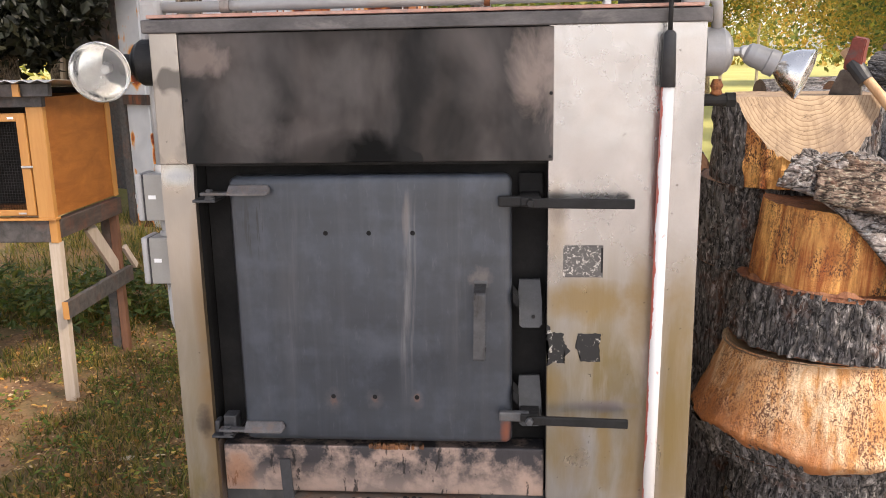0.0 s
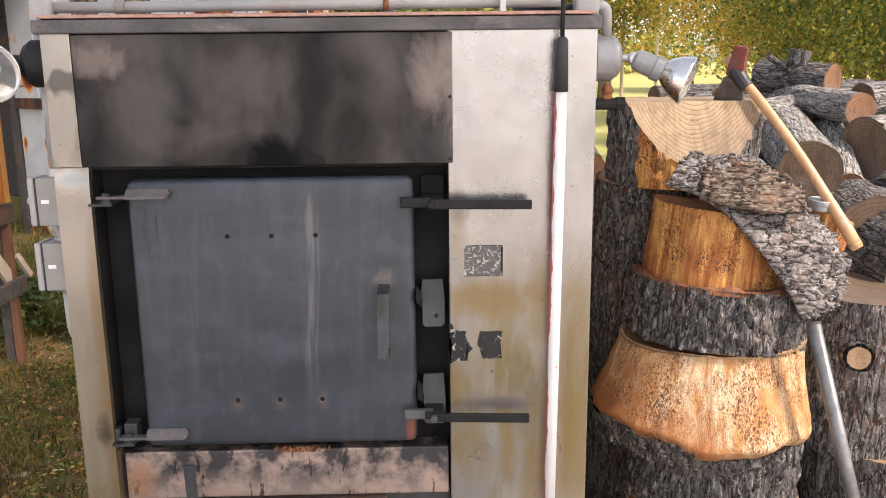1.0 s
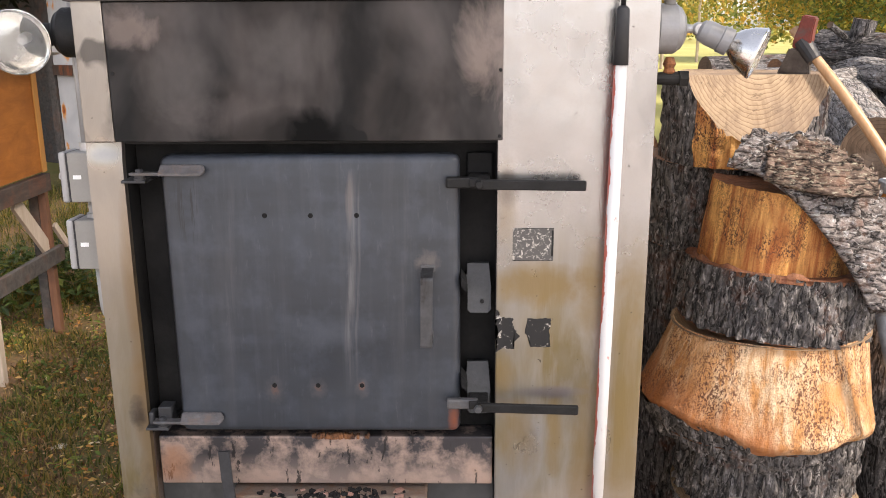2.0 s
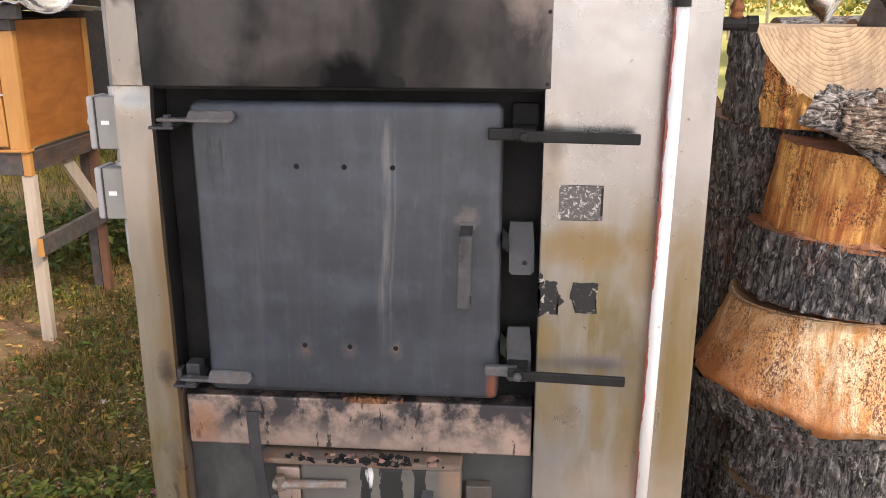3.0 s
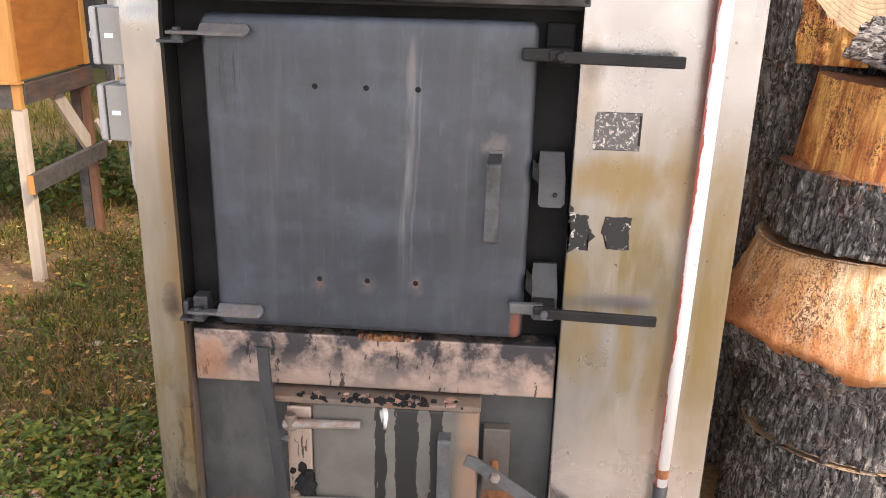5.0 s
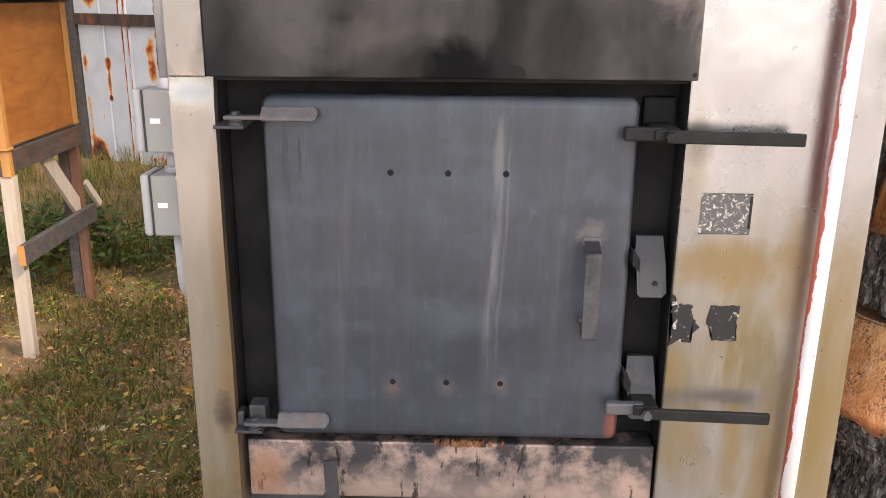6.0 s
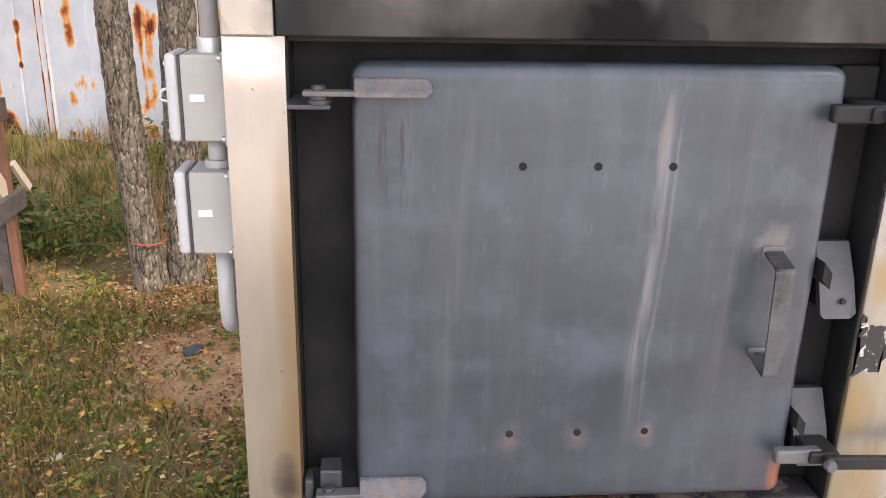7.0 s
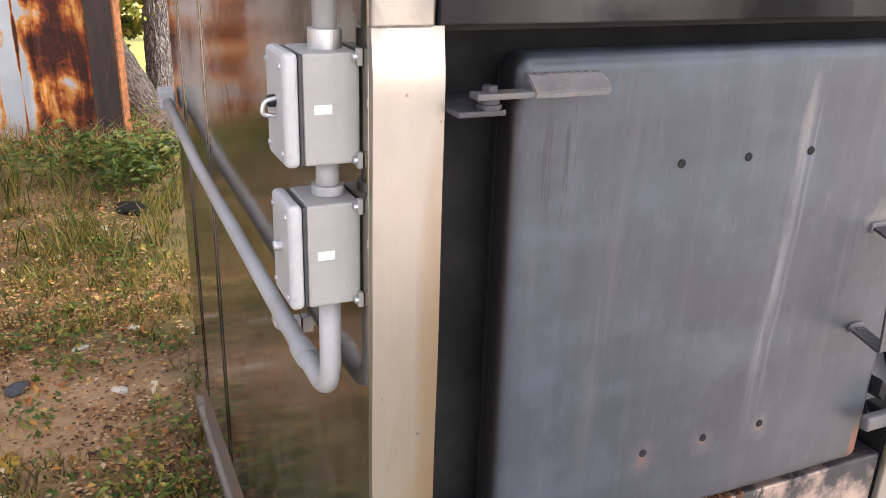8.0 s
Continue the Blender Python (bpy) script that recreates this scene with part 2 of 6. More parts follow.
def sooty_panel():
    m, nt, b = start("sooty_steel", 0.45, 1.0)
    x, y, z = axes(nt)
    v = coords(nt)
    smoke = fuzz(nt, coords(nt, (1, 1, 0.55)), 4.5, 4, 0.5, 0.3)
    wisp = fuzz(nt, coords(nt, (1, 1, 0.6)), 6, 4, 0.5, 0.3)
    core = calc(nt, "MAXIMUM", blob(nt, x, z, 0.52, 1.30, 0.17, 0.10, wisp, 0.35), calc(nt, "MULTIPLY", blob(nt, x, z, 0.47, 1.46, 0.45, 0.30, smoke, 0.5), 0.85))
    arch = calc(nt, "MULTIPLY", blob(nt, x, z, 0.478, 1.300, 0.066, 0.074, fuzz(nt, v, 22, 5, 0.6, 0.5), 0.35), 1.7, True)
    soot = calc(nt, "MAXIMUM", core, ramp(nt, smoke, (0.34, 0.93), (0.54, 1.0)))
    rough_edge = fuzz(nt, coords(nt, (1, 1, 0.7)), 9, 6, 0.62, 0.5)
    clear_r = blob(nt, x, z, 0.865, 1.49, 0.10, 0.13, rough_edge, 1.0)
    clear_l = blob(nt, x, z, 0.115, 1.535, 0.06, 0.05, rough_edge, 1.1)
    clear = calc(nt, "MAXIMUM", clear_r, calc(nt, "MULTIPLY", clear_l, 0.7))
    soot = calc(nt, "MULTIPLY", soot, calc(nt, "SUBTRACT", 1.0, calc(nt, "MULTIPLY", clear, 0.33)))
    soot = calc(nt, "MAXIMUM", soot, arch, True)
    steel = blend(nt, fuzz(nt, v, 8), (0.5, 0.42, 0.37), (0.62, 0.47, 0.4))
    wisp = calc(nt, "SUBTRACT", wisp, calc(nt, "MULTIPLY", core, 0.10))
    col = blend(nt, soot, steel, ramp(nt, wisp, (0.36, (0.020, 0.0195, 0.019)), (0.62, (0.085, 0.078, 0.075))))
    # a dark plume rising from the door, and paler scoured patches beside it
    plume = blob(nt, x, z, 0.575, 1.46, 0.045, 0.12, rough_edge, 0.5)
    col = blend(nt, calc(nt, "MULTIPLY", plume, 0.7), col, (0.016, 0.0155, 0.015))
    pale = calc(nt, "MAXIMUM", blob(nt, x, z, 0.22, 1.41, 0.10, 0.09, rough_edge, 0.6), blob(nt, x, z, 0.44, 1.49, 0.09, 0.07, rough_edge, 0.6))
    col = blend(nt, calc(nt, "MULTIPLY", pale, 0.4), col, (0.125, 0.115, 0.108))
    lift = blob(nt, x, z, 0.30, 1.36, 0.13, 0.05, rough_edge, 0.7)
    col = blend(nt, calc(nt, "MULTIPLY", lift, 0.45), col, (0.12, 0.105, 0.10))
    spread = blob(nt, x, z, 0.44, 1.315, 0.13, 0.06, wisp, 0.4)
    col = blend(nt, calc(nt, "MULTIPLY", spread, 0.75), col, (0.012, 0.0118, 0.0115))
    col = blend(nt, calc(nt, "MULTIPLY", arch, 0.95), col, (0.004, 0.004, 0.004))
    put(nt, b.inputs["Base Color"], col)
    put(nt, b.inputs["Metallic"], calc(nt, "SUBTRACT", 1.0, calc(nt, "MULTIPLY", soot, 0.95)))
    put(nt, b.inputs["Roughness"], ramp(nt, wisp, (0.3, 0.5), (0.7, 0.6)))
    put(nt, b.inputs["Specular IOR Level"], calc(nt, "SUBTRACT", 0.5, calc(nt, "MULTIPLY", soot, 0.42)))
    bump(nt, b, calc(nt, "ADD", fuzz(nt, v, 5, 1), calc(nt, "MULTIPLY", fuzz(nt, v, 150, 3), 0.03)), 0.3, 0.015)
    return m


def door_paint():
    m, nt, b = start("grey_door_paint", 0.42, 0.0)
    x, y, z = axes(nt)
    v = coords(nt)
    streak = fuzz(nt, coords(nt, (14, 14, 0.8)), 2.2, 5, 0.6, 0.3)
    cloud = fuzz(nt, coords(nt, (0.7, 1, 2.5)), 4.5, 5, 0.55, 0.4)
    col = ramp(nt, cloud, (0.3, (0.026, 0.031, 0.039)), (0.7, (0.049, 0.057, 0.070)))
    col = blend(nt, ramp(nt, streak, (0.5, 0.0), (0.75, 0.35)), col, (0.095, 0.098, 0.106))
    # mottled weathering and chalky bloom
    mott = fuzz(nt, coords(nt, (1, 1, 0.8)), 12, 6, 0.62, 0.1)
    col = blend(nt, ramp(nt, mott, (0.38, 0.35), (0.52, 0.0)), col, (0.034, 0.037, 0.043))
    col = blend(nt, ramp(nt, mott, (0.50, 0.0), (0.70, 0.35)), col, (0.092, 0.104, 0.130))
    chalk = fuzz(nt, coords(nt, (2.2, 1, 0.5)), 36, 5, 0.7, 0.1)
    col = blend(nt, ramp(nt, chalk, (0.60, 0.0), (0.74, 0.22)), col, (0.15, 0.158, 0.175))
    # long pale run of wash down the middle, slightly slanted
    thin0 = fuzz(nt, coords(nt, (55, 55, 2.5)), 1.6, 5, 0.65, 0.5)
    xs = calc(nt, "SUBTRACT", x, calc(nt, "MULTIPLY", calc(nt, "SUBTRACT", z, 1.0), 0.05))
    sway = calc(nt, "ADD", xs, calc(nt, "MULTIPLY", calc(nt, "SUBTRACT", fuzz(nt, coords(nt, (1, 1, 1)), 6, 3), 0.5), 0.018))
    span = calc(nt, "MINIMUM", calc(nt, "MULTIPLY", calc(nt, "SUBTRACT", z, 0.74), 7.0, True), calc(nt, "MULTIPLY", calc(nt, "SUBTRACT", 1.25, z), 12.0, True))
    gate0 = calc(nt, "MULTIPLY", span, ramp(nt, thin0, (0.38, 0.12), (0.6, 1.0)))
    for rx_, rw, rs in ((0.545, 0.011, 0.34), (0.560, 0.004, 0.22), (0.29, 0.012, 0.10), (0.655, 0.010, 0.08)):
        near = calc(nt, "SUBTRACT", 1.0, calc(nt, "POWER", calc(nt, "DIVIDE", calc(nt, "ABSOLUTE", calc(nt, "SUBTRACT", sway, rx_)), rw), 1.5), True)
        col = blend(nt, calc(nt, "MULTIPLY", calc(nt, "MULTIPLY", near, gate0), rs), col, (0.30, 0.285, 0.28))
    run2 = blob(nt, xs, z, 0.540, 1.18, 0.009, 0.06, thin0, 0.9)
    col = blend(nt, calc(nt, "MULTIPLY", run2, 0.22), col, (0.36, 0.29, 0.25))
    # dark drips under the upper strap
    thin = fuzz(nt, coords(nt, (60, 60, 3)), 2.0, 4, 0.6, 0.6)
    dr = calc(nt, "MULTIPLY", blob(nt, x, z, 0.212, 1.165, 0.034, 0.085), ramp(nt, thin, (0.53, 0.0), (0.56, 1.0)))
    col = blend(nt, calc(nt, "MULTIPLY", dr, 0.7), col, (0.014, 0.013, 0.013))
    # rust halos at the lower bolt holes, rust scrape at the lower latch
    fine = fuzz(nt, v, 60, 4)
    for hx, hz, rx, rz in ((0.371, 0.756, 0.024, 0.036), (0.466, 0.762, 0.024, 0.026), (0.5625, 0.763, 0.018, 0.026)):
        col = blend(nt, calc(nt, "MULTIPLY", blob(nt, x, z, hx, hz, rx, rz, fine, 0.5), 0.24), col, (0.16, 0.14, 0.13))
        col = blend(nt, calc(nt, "MULTIPLY", blob(nt, x, z, hx, hz + 0.004, rx * 0.42, rz * 0.42, fine, 0.9), 0.45), col, (0.22, 0.10, 0.06))
    col = blend(nt, blob(nt, x, z, 0.762, 0.69, 0.014, 0.045, fine, 0.3), col, (0.2, 0.06, 0.03))
    col = blend(nt, calc(nt, "MULTIPLY", blob(nt, x, z, 0.71, 1.05, 0.03, 0.03, fine, 0.6), 0.45), col, (0.2, 0.17, 0.15))
    scratch = ramp(nt, fuzz(nt, coords(nt, (30, 30, 5)), 5, 2), (0.735, 0.0), (0.75, 1.0))
    col = blend(nt, calc(nt, "MULTIPLY", scratch, 0.5), col, (0.04, 0.04, 0.04))
    # soot baked on the hinge-side edge of the pan
    edge = calc(nt, "MULTIPLY", calc(nt, "MULTIPLY", calc(nt, "SUBTRACT", 0.176, x), 90.0, True), calc(nt, "MULTIPLY", calc(nt, "ADD", y, 0.003), 160.0, True))
    col = blend(nt, edge, col, (0.012, 0.011, 0.011))
    put(nt, b.inputs["Base Color"], col)
    put(nt, b.inputs["Roughness"], ramp(nt, cloud, (0.3, 0.32), (0.7, 0.46)))
    bump(nt, b, calc(nt, "ADD", fuzz(nt, v, 4, 1), calc(nt, "MULTIPLY", fuzz(nt, v, 200, 3), 0.03)), 0.25, 0.01)
    return m


def scorched():
    m, nt, b = start("scorched_steel", 0.5, 0.55)
    x, y, z = axes(nt)
    v = coords(nt)
    n1 = fuzz(nt, v, 12, 6, 0.65, 0.15)
    n2 = fuzz(nt, coords(nt, (22, 22, 6)), 2.2, 5, 0.7, 0.4)
    col = ramp(nt, n1, (0.3, (0.42, 0.30, 0.24)), (0.7, (0.54, 0.43, 0.37)))
    top = calc(nt, "MULTIPLY", calc(nt, "SUBTRACT", z, 0.53), 8.0)
    dark = calc(nt, "MULTIPLY", ramp(nt, n1, (0.38, 0.0), (0.56, 1.0)), calc(nt, "ADD", top, 0.45), True)
    col = blend(nt, dark, col, (0.062, 0.057, 0.06))
    col = blend(nt, ramp(nt, n2, (0.60, 0.0), (0.63, 0.9)), col, (0.03, 0.027, 0.026))
    rust = blob(nt, x, z, 0.13, 0.56, 0.05, 0.06, n1, 0.6)
    col = blend(nt, calc(nt, "MULTIPLY", rust, 0.6), col, (0.36, 0.16, 0.07))
    put(nt, b.inputs["Base Color"], col)
    put(nt, b.inputs["Roughness"], ramp(nt, n1, (0.3, 0.4), (0.7, 0.7)))
    bump(nt, b, calc(nt, "ADD", n1, n2), 0.25, 0.004)
    return m


def ash_paint():
    m, nt, b = start("grey_ash_door_paint", 0.45, 0.0)
    x, y, z = axes(nt)
    v = coords(nt)
    n1 = fuzz(nt, v, 9, 5, 0.6, 0.5)
    edge = fuzz(nt, coords(nt, (45, 45, 9)), 1.5, 4, 0.6)
    wob = calc(nt, "ADD", x, calc(nt, "MULTIPLY", calc(nt, "SUBTRACT", edge, 0.5), 0.035))
    col = ramp(nt, n1, (0.3, (0.10, 0.092, 0.08)), (0.7, (0.155, 0.142, 0.122)))
    # rust wash at the free edge
    col = blend(nt, calc(nt, "MULTIPLY", blob(nt, x, z, 0.68, 0.35, 0.035, 0.2, n1, 0.6), 0.6), col, (0.34, 0.2, 0.12))
    for cx, w, lo in ((0.492, 0.011, 0.24), (0.547, 0.026, 0.18), (0.610, 0.015, 0.2)):
        inside = calc(nt, "LESS_THAN", calc(nt, "ABSOLUTE", calc(nt, "SUBTRACT", wob, cx)), w)
        col = blend(nt, calc(nt, "MULTIPLY", inside, 0.97), col, (0.012, 0.012, 0.012))
    white = blob(nt, wob, z, 0.499, 0.465, 0.005, 0.03, edge, 0.2)
    col = blend(nt, white, col, (0.8, 0.78, 0.74))
    put(nt, b.inputs["Base Color"], col)
    bump(nt, b, n1, 0.2, 0.004)
    return m


def low_plate():
    m, nt, b = start("rusting_grey_plate", 0.5)
    x, y, z = axes(nt)
    v = coords(nt)
    n1 = fuzz(nt, v, 8, 5, 0.6)
    fine = fuzz(nt, coords(nt, (1, 1, 0.5)), 26, 6, 0.7, 0.5)
    col = ramp(nt, n1, (0.3, (0.026, 0.027, 0.027)), (0.7, (0.068, 0.069, 0.068)))
    col = blend(nt, calc(nt, "MULTIPLY", blob(nt, x, z, 0.2, 0.36, 0.09, 0.2, fine, 0.8), 0.4), col, (0.13, 0.125, 0.12))
    rusty = calc(nt, "MAXIMUM", blob(nt, x, z, 0.745, 0.235, 0.05, 0.085, fine, 0.6), blob(nt, x, z, 0.5, 0.19, 0.5, 0.03, fine, 0.9))
    col = blend(nt, rusty, col, ramp(nt, fine, (0.35, (0.12, 0.04, 0.018)), (0.65, (0.36, 0.15, 0.05))))
    put(nt, b.inputs["Base Color"], col)
    put(nt, b.inputs["Roughness"], ramp(nt, rusty, (0.0, 0.45), (1.0, 0.9)))
    bump(nt, b, calc(nt, "ADD", n1, calc(nt, "MULTIPLY", fine, 0.4)), 0.25, 0.006)
    return m


LOWPLATE = low_plate()
DOOR = door_paint()
SOOTY = sooty_panel()
SCORCH = scorched()
ASH = ash_paint()
RECESS = plain("soot_black_recess", (0.008, 0.008, 0.008), (0.026, 0.025, 0.024), 10, 0.8, 0.0, 60, 0.25)
RECESS.node_tree.nodes["Principled BSDF"].inputs["Specular IOR Level"].default_value = 0.15
GREYPLATE = plain("grey_lower_plate", (0.06, 0.052, 0.045), (0.10, 0.085, 0.072), 6, 0.5, 0.0, 70, 0.15, c3=(0.1, 0.08, 0.065))
BLACKBAR = plain("blackened_steel", (0.009, 0.009, 0.009), (0.022, 0.0215, 0.0215), 20, 0.5, 0.0, 120, 0.3)
BLACKBAR.node_tree.nodes["Principled BSDF"].inputs["Specular IOR Level"].default_value = 0.22
GREYBAR = plain("grey_painted_steel", (0.06, 0.061, 0.065), (0.11, 0.11, 0.114), 25, 0.45, 0.0, 120, 0.25, c3=(0.1, 0.085, 0.075))
PALEBAR = plain("pale_rusty_steel", (0.2, 0.175, 0.155), (0.3, 0.27, 0.245), 30, 0.55, 0.2, 120, 0.3, c3=(0.25, 0.15, 0.1))
CATCHGREY = plain("dark_grey_steel", (0.024, 0.025, 0.027), (0.046, 0.046, 0.049), 25, 0.5, 0.0, 120, 0.25)
HANDLEGREY = plain("rubbed_grey_steel", (0.035, 0.036, 0.039), (0.085, 0.085, 0.088), 22, 0.34, 0.35, 120, 0.25, c3=(0.03, 0.026, 0.024))
STRAPGREY = plain("pinkish_grey_steel", (0.085, 0.08, 0.08), (0.145, 0.134, 0.133), 35, 0.5, 0.0, 150, 0.5, c3=(0.16, 0.12, 0.10))
KEEPGREY = plain("dull_grey_steel", (0.028, 0.029, 0.030), (0.052, 0.052, 0.053), 25, 0.5, 0.0, 120, 0.2)
HOLE = plain("black_hole", (0.003, 0.003, 0.003), (0.005, 0.005, 0.005), 20, 0.9)
LAMPGREY = plain("grey_lamp_paint", (0.24, 0.24, 0.245), (0.32, 0.32, 0.325), 14, 0.4, 0.3, 140, 0.05, speckle=0.06)
RUST = plain("rust", (0.16, 0.055, 0.022), (0.4, 0.16, 0.06), 25, 0.85, 0.0, 120, 0.5, c3=(0.06, 0.035, 0.025))
CRUMB = plain("crumbled_rust", (0.07, 0.03, 0.017), (0.30, 0.13, 0.05), 60, 0.9, 0.0, 160, 0.6, c3=(0.03, 0.02, 0.016))
RUSTGREY = plain("rust_streaked_plate", (0.13, 0.11, 0.095), (0.2, 0.135, 0.095), 14, 0.6, 0.1, 90, 0.3, stretch=(2, 2, 0.6), c3=(0.19, 0.095, 0.05))
COPPERY = plain("heat_tinted_lip", (0.4, 0.2, 0.15), (0.5, 0.33, 0.27), 25, 0.5, 0.5, 120, 0.2, c3=(0.25, 0.2, 0.18))
ZINC = plain("galvanised_steel", (0.45, 0.45, 0.45), (0.58, 0.57, 0.56), 30, 0.42, 0.85, 160, 0.05, speckle=0.08)
BOXPAINT = plain("grey_enclosure_paint", (0.25, 0.24, 0.22), (0.31, 0.298, 0.272), 10, 0.42, 0.0, 250, 0.05, speckle=0.06)
LIDPAINT = plain("light_grey_enclosure_lid", (0.34, 0.335, 0.33), (0.42, 0.415, 0.41), 10, 0.38, 0.0, 250, 0.05, speckle=0.06)
CONDUIT = plain("grey_plastic_conduit", (0.30, 0.295, 0.29), (0.40, 0.395, 0.385), 9, 0.4, 0.0, 140, 0.05, c3=(0.34, 0.31, 0.28), speckle=0.06)
RUBBER = plain("black_rubber", (0.02, 0.02, 0.021), (0.04, 0.04, 0.042), 20, 0.55, 0.0, 100, 0.2)
WHITE = plain("white_label", (0.8, 0.8, 0.79), (0.86, 0.86, 0.85), 40, 0.6)
POLEPAINT, pnt, pb = start("white_over_red_pole", 0.35)
px_, py_, pz_ = axes(pnt)
chip = ramp(pnt, fuzz(pnt, coords(pnt, (1, 1, 0.4)), 45, 5, 0.7), (0.63, 0.0), (0.68, 1.0))
red_side = calc(pnt, "GREATER_THAN", calc(pnt, "ADD", py_, calc(pnt, "MULTIPLY", fuzz(pnt, coords(pnt), 25), 0.006)), -0.0285)
axis_x = calc(pnt, "ADD", calc(pnt, "MULTIPLY", pz_, 0.01053), 1.0737)
# red left edge paints in the steel's blurred reflection of the red back
worn = calc(pnt, "MULTIPLY", calc(pnt, "SUBTRACT", fuzz(pnt, coords(pnt, (1, 1, 0.3)), 30, 5, 0.7), 0.5), 0.016)
left_reflection = calc(pnt, "LESS_THAN", calc(pnt, "ADD", calc(pnt, "SUBTRACT", px_, axis_x), worn), -0.0108)
red_side = calc(pnt, "MAXIMUM", red_side, left_reflection)
pcol = blend(pnt, ramp(pnt, fuzz(pnt, coords(pnt, (1, 1, 0.2)), 14), (0.3, 0.0), (0.7, 1.0)), (0.74, 0.72, 0.70), (0.84, 0.83, 0.82))
pcol = blend(pnt, calc(pnt, "MAXIMUM", red_side, calc(pnt, "MULTIPLY", chip, 0.6)), pcol, (0.5, 0.12, 0.08))
put(pnt, pb.inputs["Base Color"], pcol)
GLASSMAT, gnt, gb = start("lamp_glass", 0.3, 0.0)
gb.inputs["Base Color"].default_value = (0.93, 0.94, 0.93, 1)
gb.inputs["Transmission Weight"].default_value = 0.92
gb.inputs["IOR"].default_value = 1.25
put(gnt, gb.inputs["Roughness"], ramp(gnt, fuzz(gnt, coords(gnt), 40), (0.3, 0.02), (0.7, 0.09)))
MIRROR = plain("aluminised_reflector", (0.86, 0.84, 0.80), (0.94, 0.92, 0.88), 20, 0.2, 1.0, 60, 0.05, speckle=0.03)


def worn_sticker(name, bare, ink, scale):
    m, nt, b = start(name, 0.5, 0.0)
    v = coords(nt)
    n1 = fuzz(nt, v, scale, 6, 0.72, 0.6)
    keep = ramp(nt, n1, (bare - 0.02, 0.0), (bare + 0.03, 1.0))
    col = blend(nt, keep, ink, (0.56, 0.53, 0.49))
    put(nt, b.inputs["Base Color"], col)
    put(nt, b.inputs["Metallic"], calc(nt, "MULTIPLY", keep, 0.9))
    return m


STICKER_A = worn_sticker("weathered_label", 0.56, (0.10, 0.095, 0.09), 110)
STICKER_B = worn_sticker("peeling_black_label", 0.60, (0.010, 0.010, 0.0105), 55)

# ---- furnace ----
furnace = thing("wood_furnace", "soot-stained stainless steel outdoor wood furnace standing on the ground", "furnace")
W0, W1, DEPTH = 0.010, 1.170, 1.50
part("side_panel", box(W0, W0 + 0.012, 0.012, DEPTH, 0.19, 1.6, 0.002), STEEL_SIDE, furnace, "mirror-like stainless side panel")
part("side_panel", box(W1 - 0.012, W1, 0.012, DEPTH, 0.19, 1.6, 0.002), STEEL_SIDE, furnace)
part("back_panel", box(W0 + 0.012, W1 - 0.012, DEPTH - 0.014, DEPTH - 0.002, 0.19, 1.6, 0.002), STEEL_SIDE, furnace)
part("roof", box(W0 - 0.004, W1 + 0.004, 0.004, DEPTH + 0.01, 1.601, 1.609, 0.002), STEEL_CLEAN, furnace)
part("plinth", box(W0 + 0.008, W1 - 0.008, 0.02, DEPTH - 0.01, -0.02, 0.189, 0.006), RUSTGREY, furnace, "rust-stained steel base")
for sy in (0.98, 1.30):
    for off in (0.0, 0.03):
        part("seam", box(W0 - 0.0022, W0, sy + off, sy + off + 0.006, 0.2, 1.575, 0.0015), STEEL_SIDE, furnace)
bm = bmesh.new()
# the strip bulges out below the soot panel, where its sheet was folded
rows = []
XS = [0.0105 + 0.0725 * k / 10 for k in range(11)]
for i in range(91):
    z = 0.19 + (1.302 - 0.19) * i / 90
    row = []
    for x in XS:
        mid = math.sin(math.pi * (x - 0.004) / 0.09) ** 0.5
        out = 0.0085 * mid / (1 + math.exp((1.277 - z) / 0.008)) + 0.0010 * math.sin(z * 9 + x * 20) + 0.0006 * math.sin(z * 23 + 1)
        row.append(bm.verts.new((x, out, z)))
    rows.append(row)
for a, b_ in zip(rows, rows[1:]):
    for k in range(10):
        bm.faces.new((a[k], a[k + 1], b_[k + 1], b_[k]))
for k, dx in ((0, -0.0005), (10, 0.003)):
    near = [bm.verts.new(q[k].co) for q in rows]
    deep = [bm.verts.new(q[k].co + Vector((dx, 0.010, 0))) for q in rows]
    for q in range(90):
        bm.faces.new((near[q], deep[q], deep[q + 1], near[q + 1]))
bmesh.ops.recalc_face_normals(bm, faces=bm.faces[:])
part("front_strip", bm, STEEL, furnace, "stained stainless corner strip", True)
part("corner_strip", box(0.010, 0.072, 0.0, 0.012, 1.301, 1.600, 0.003), STEEL, furnace)
part("front_panel", box(0.853, W1, 0.0, 0.012, 0.13, 1.600, 0.0035), STEEL_CLEAN, furnace, "brushed stainless front panel with brown drip stains")
part("soot_panel", box(0.0745, 0.8635, -0.004, 0.006, 1.303, 1.577, 0.002), SOOTY, furnace, "soot-blackened steel panel above the door")
part("panel_backing", box(0.072, 0.853, 0.008, 0.012, 1.303, 1.6, 0), RECESS, furnace)
for sx, sz in ((0.083, 1.44), (0.858, 1.443), (0.857, 1.312), (0.868, 1.587)):
    bolt((sx, -0.004, sz), (0, -1, 0), 0.0038, 0.002, BLACKBAR, furnace, "screw")
CAPGREY = plain("tarnished_cap_steel", (0.045, 0.042, 0.042), (0.13, 0.12, 0.118), 7, 0.45, 0.35, 90, 0.15, stretch=(1, 1, 2), c3=(0.2, 0.18, 0.17))
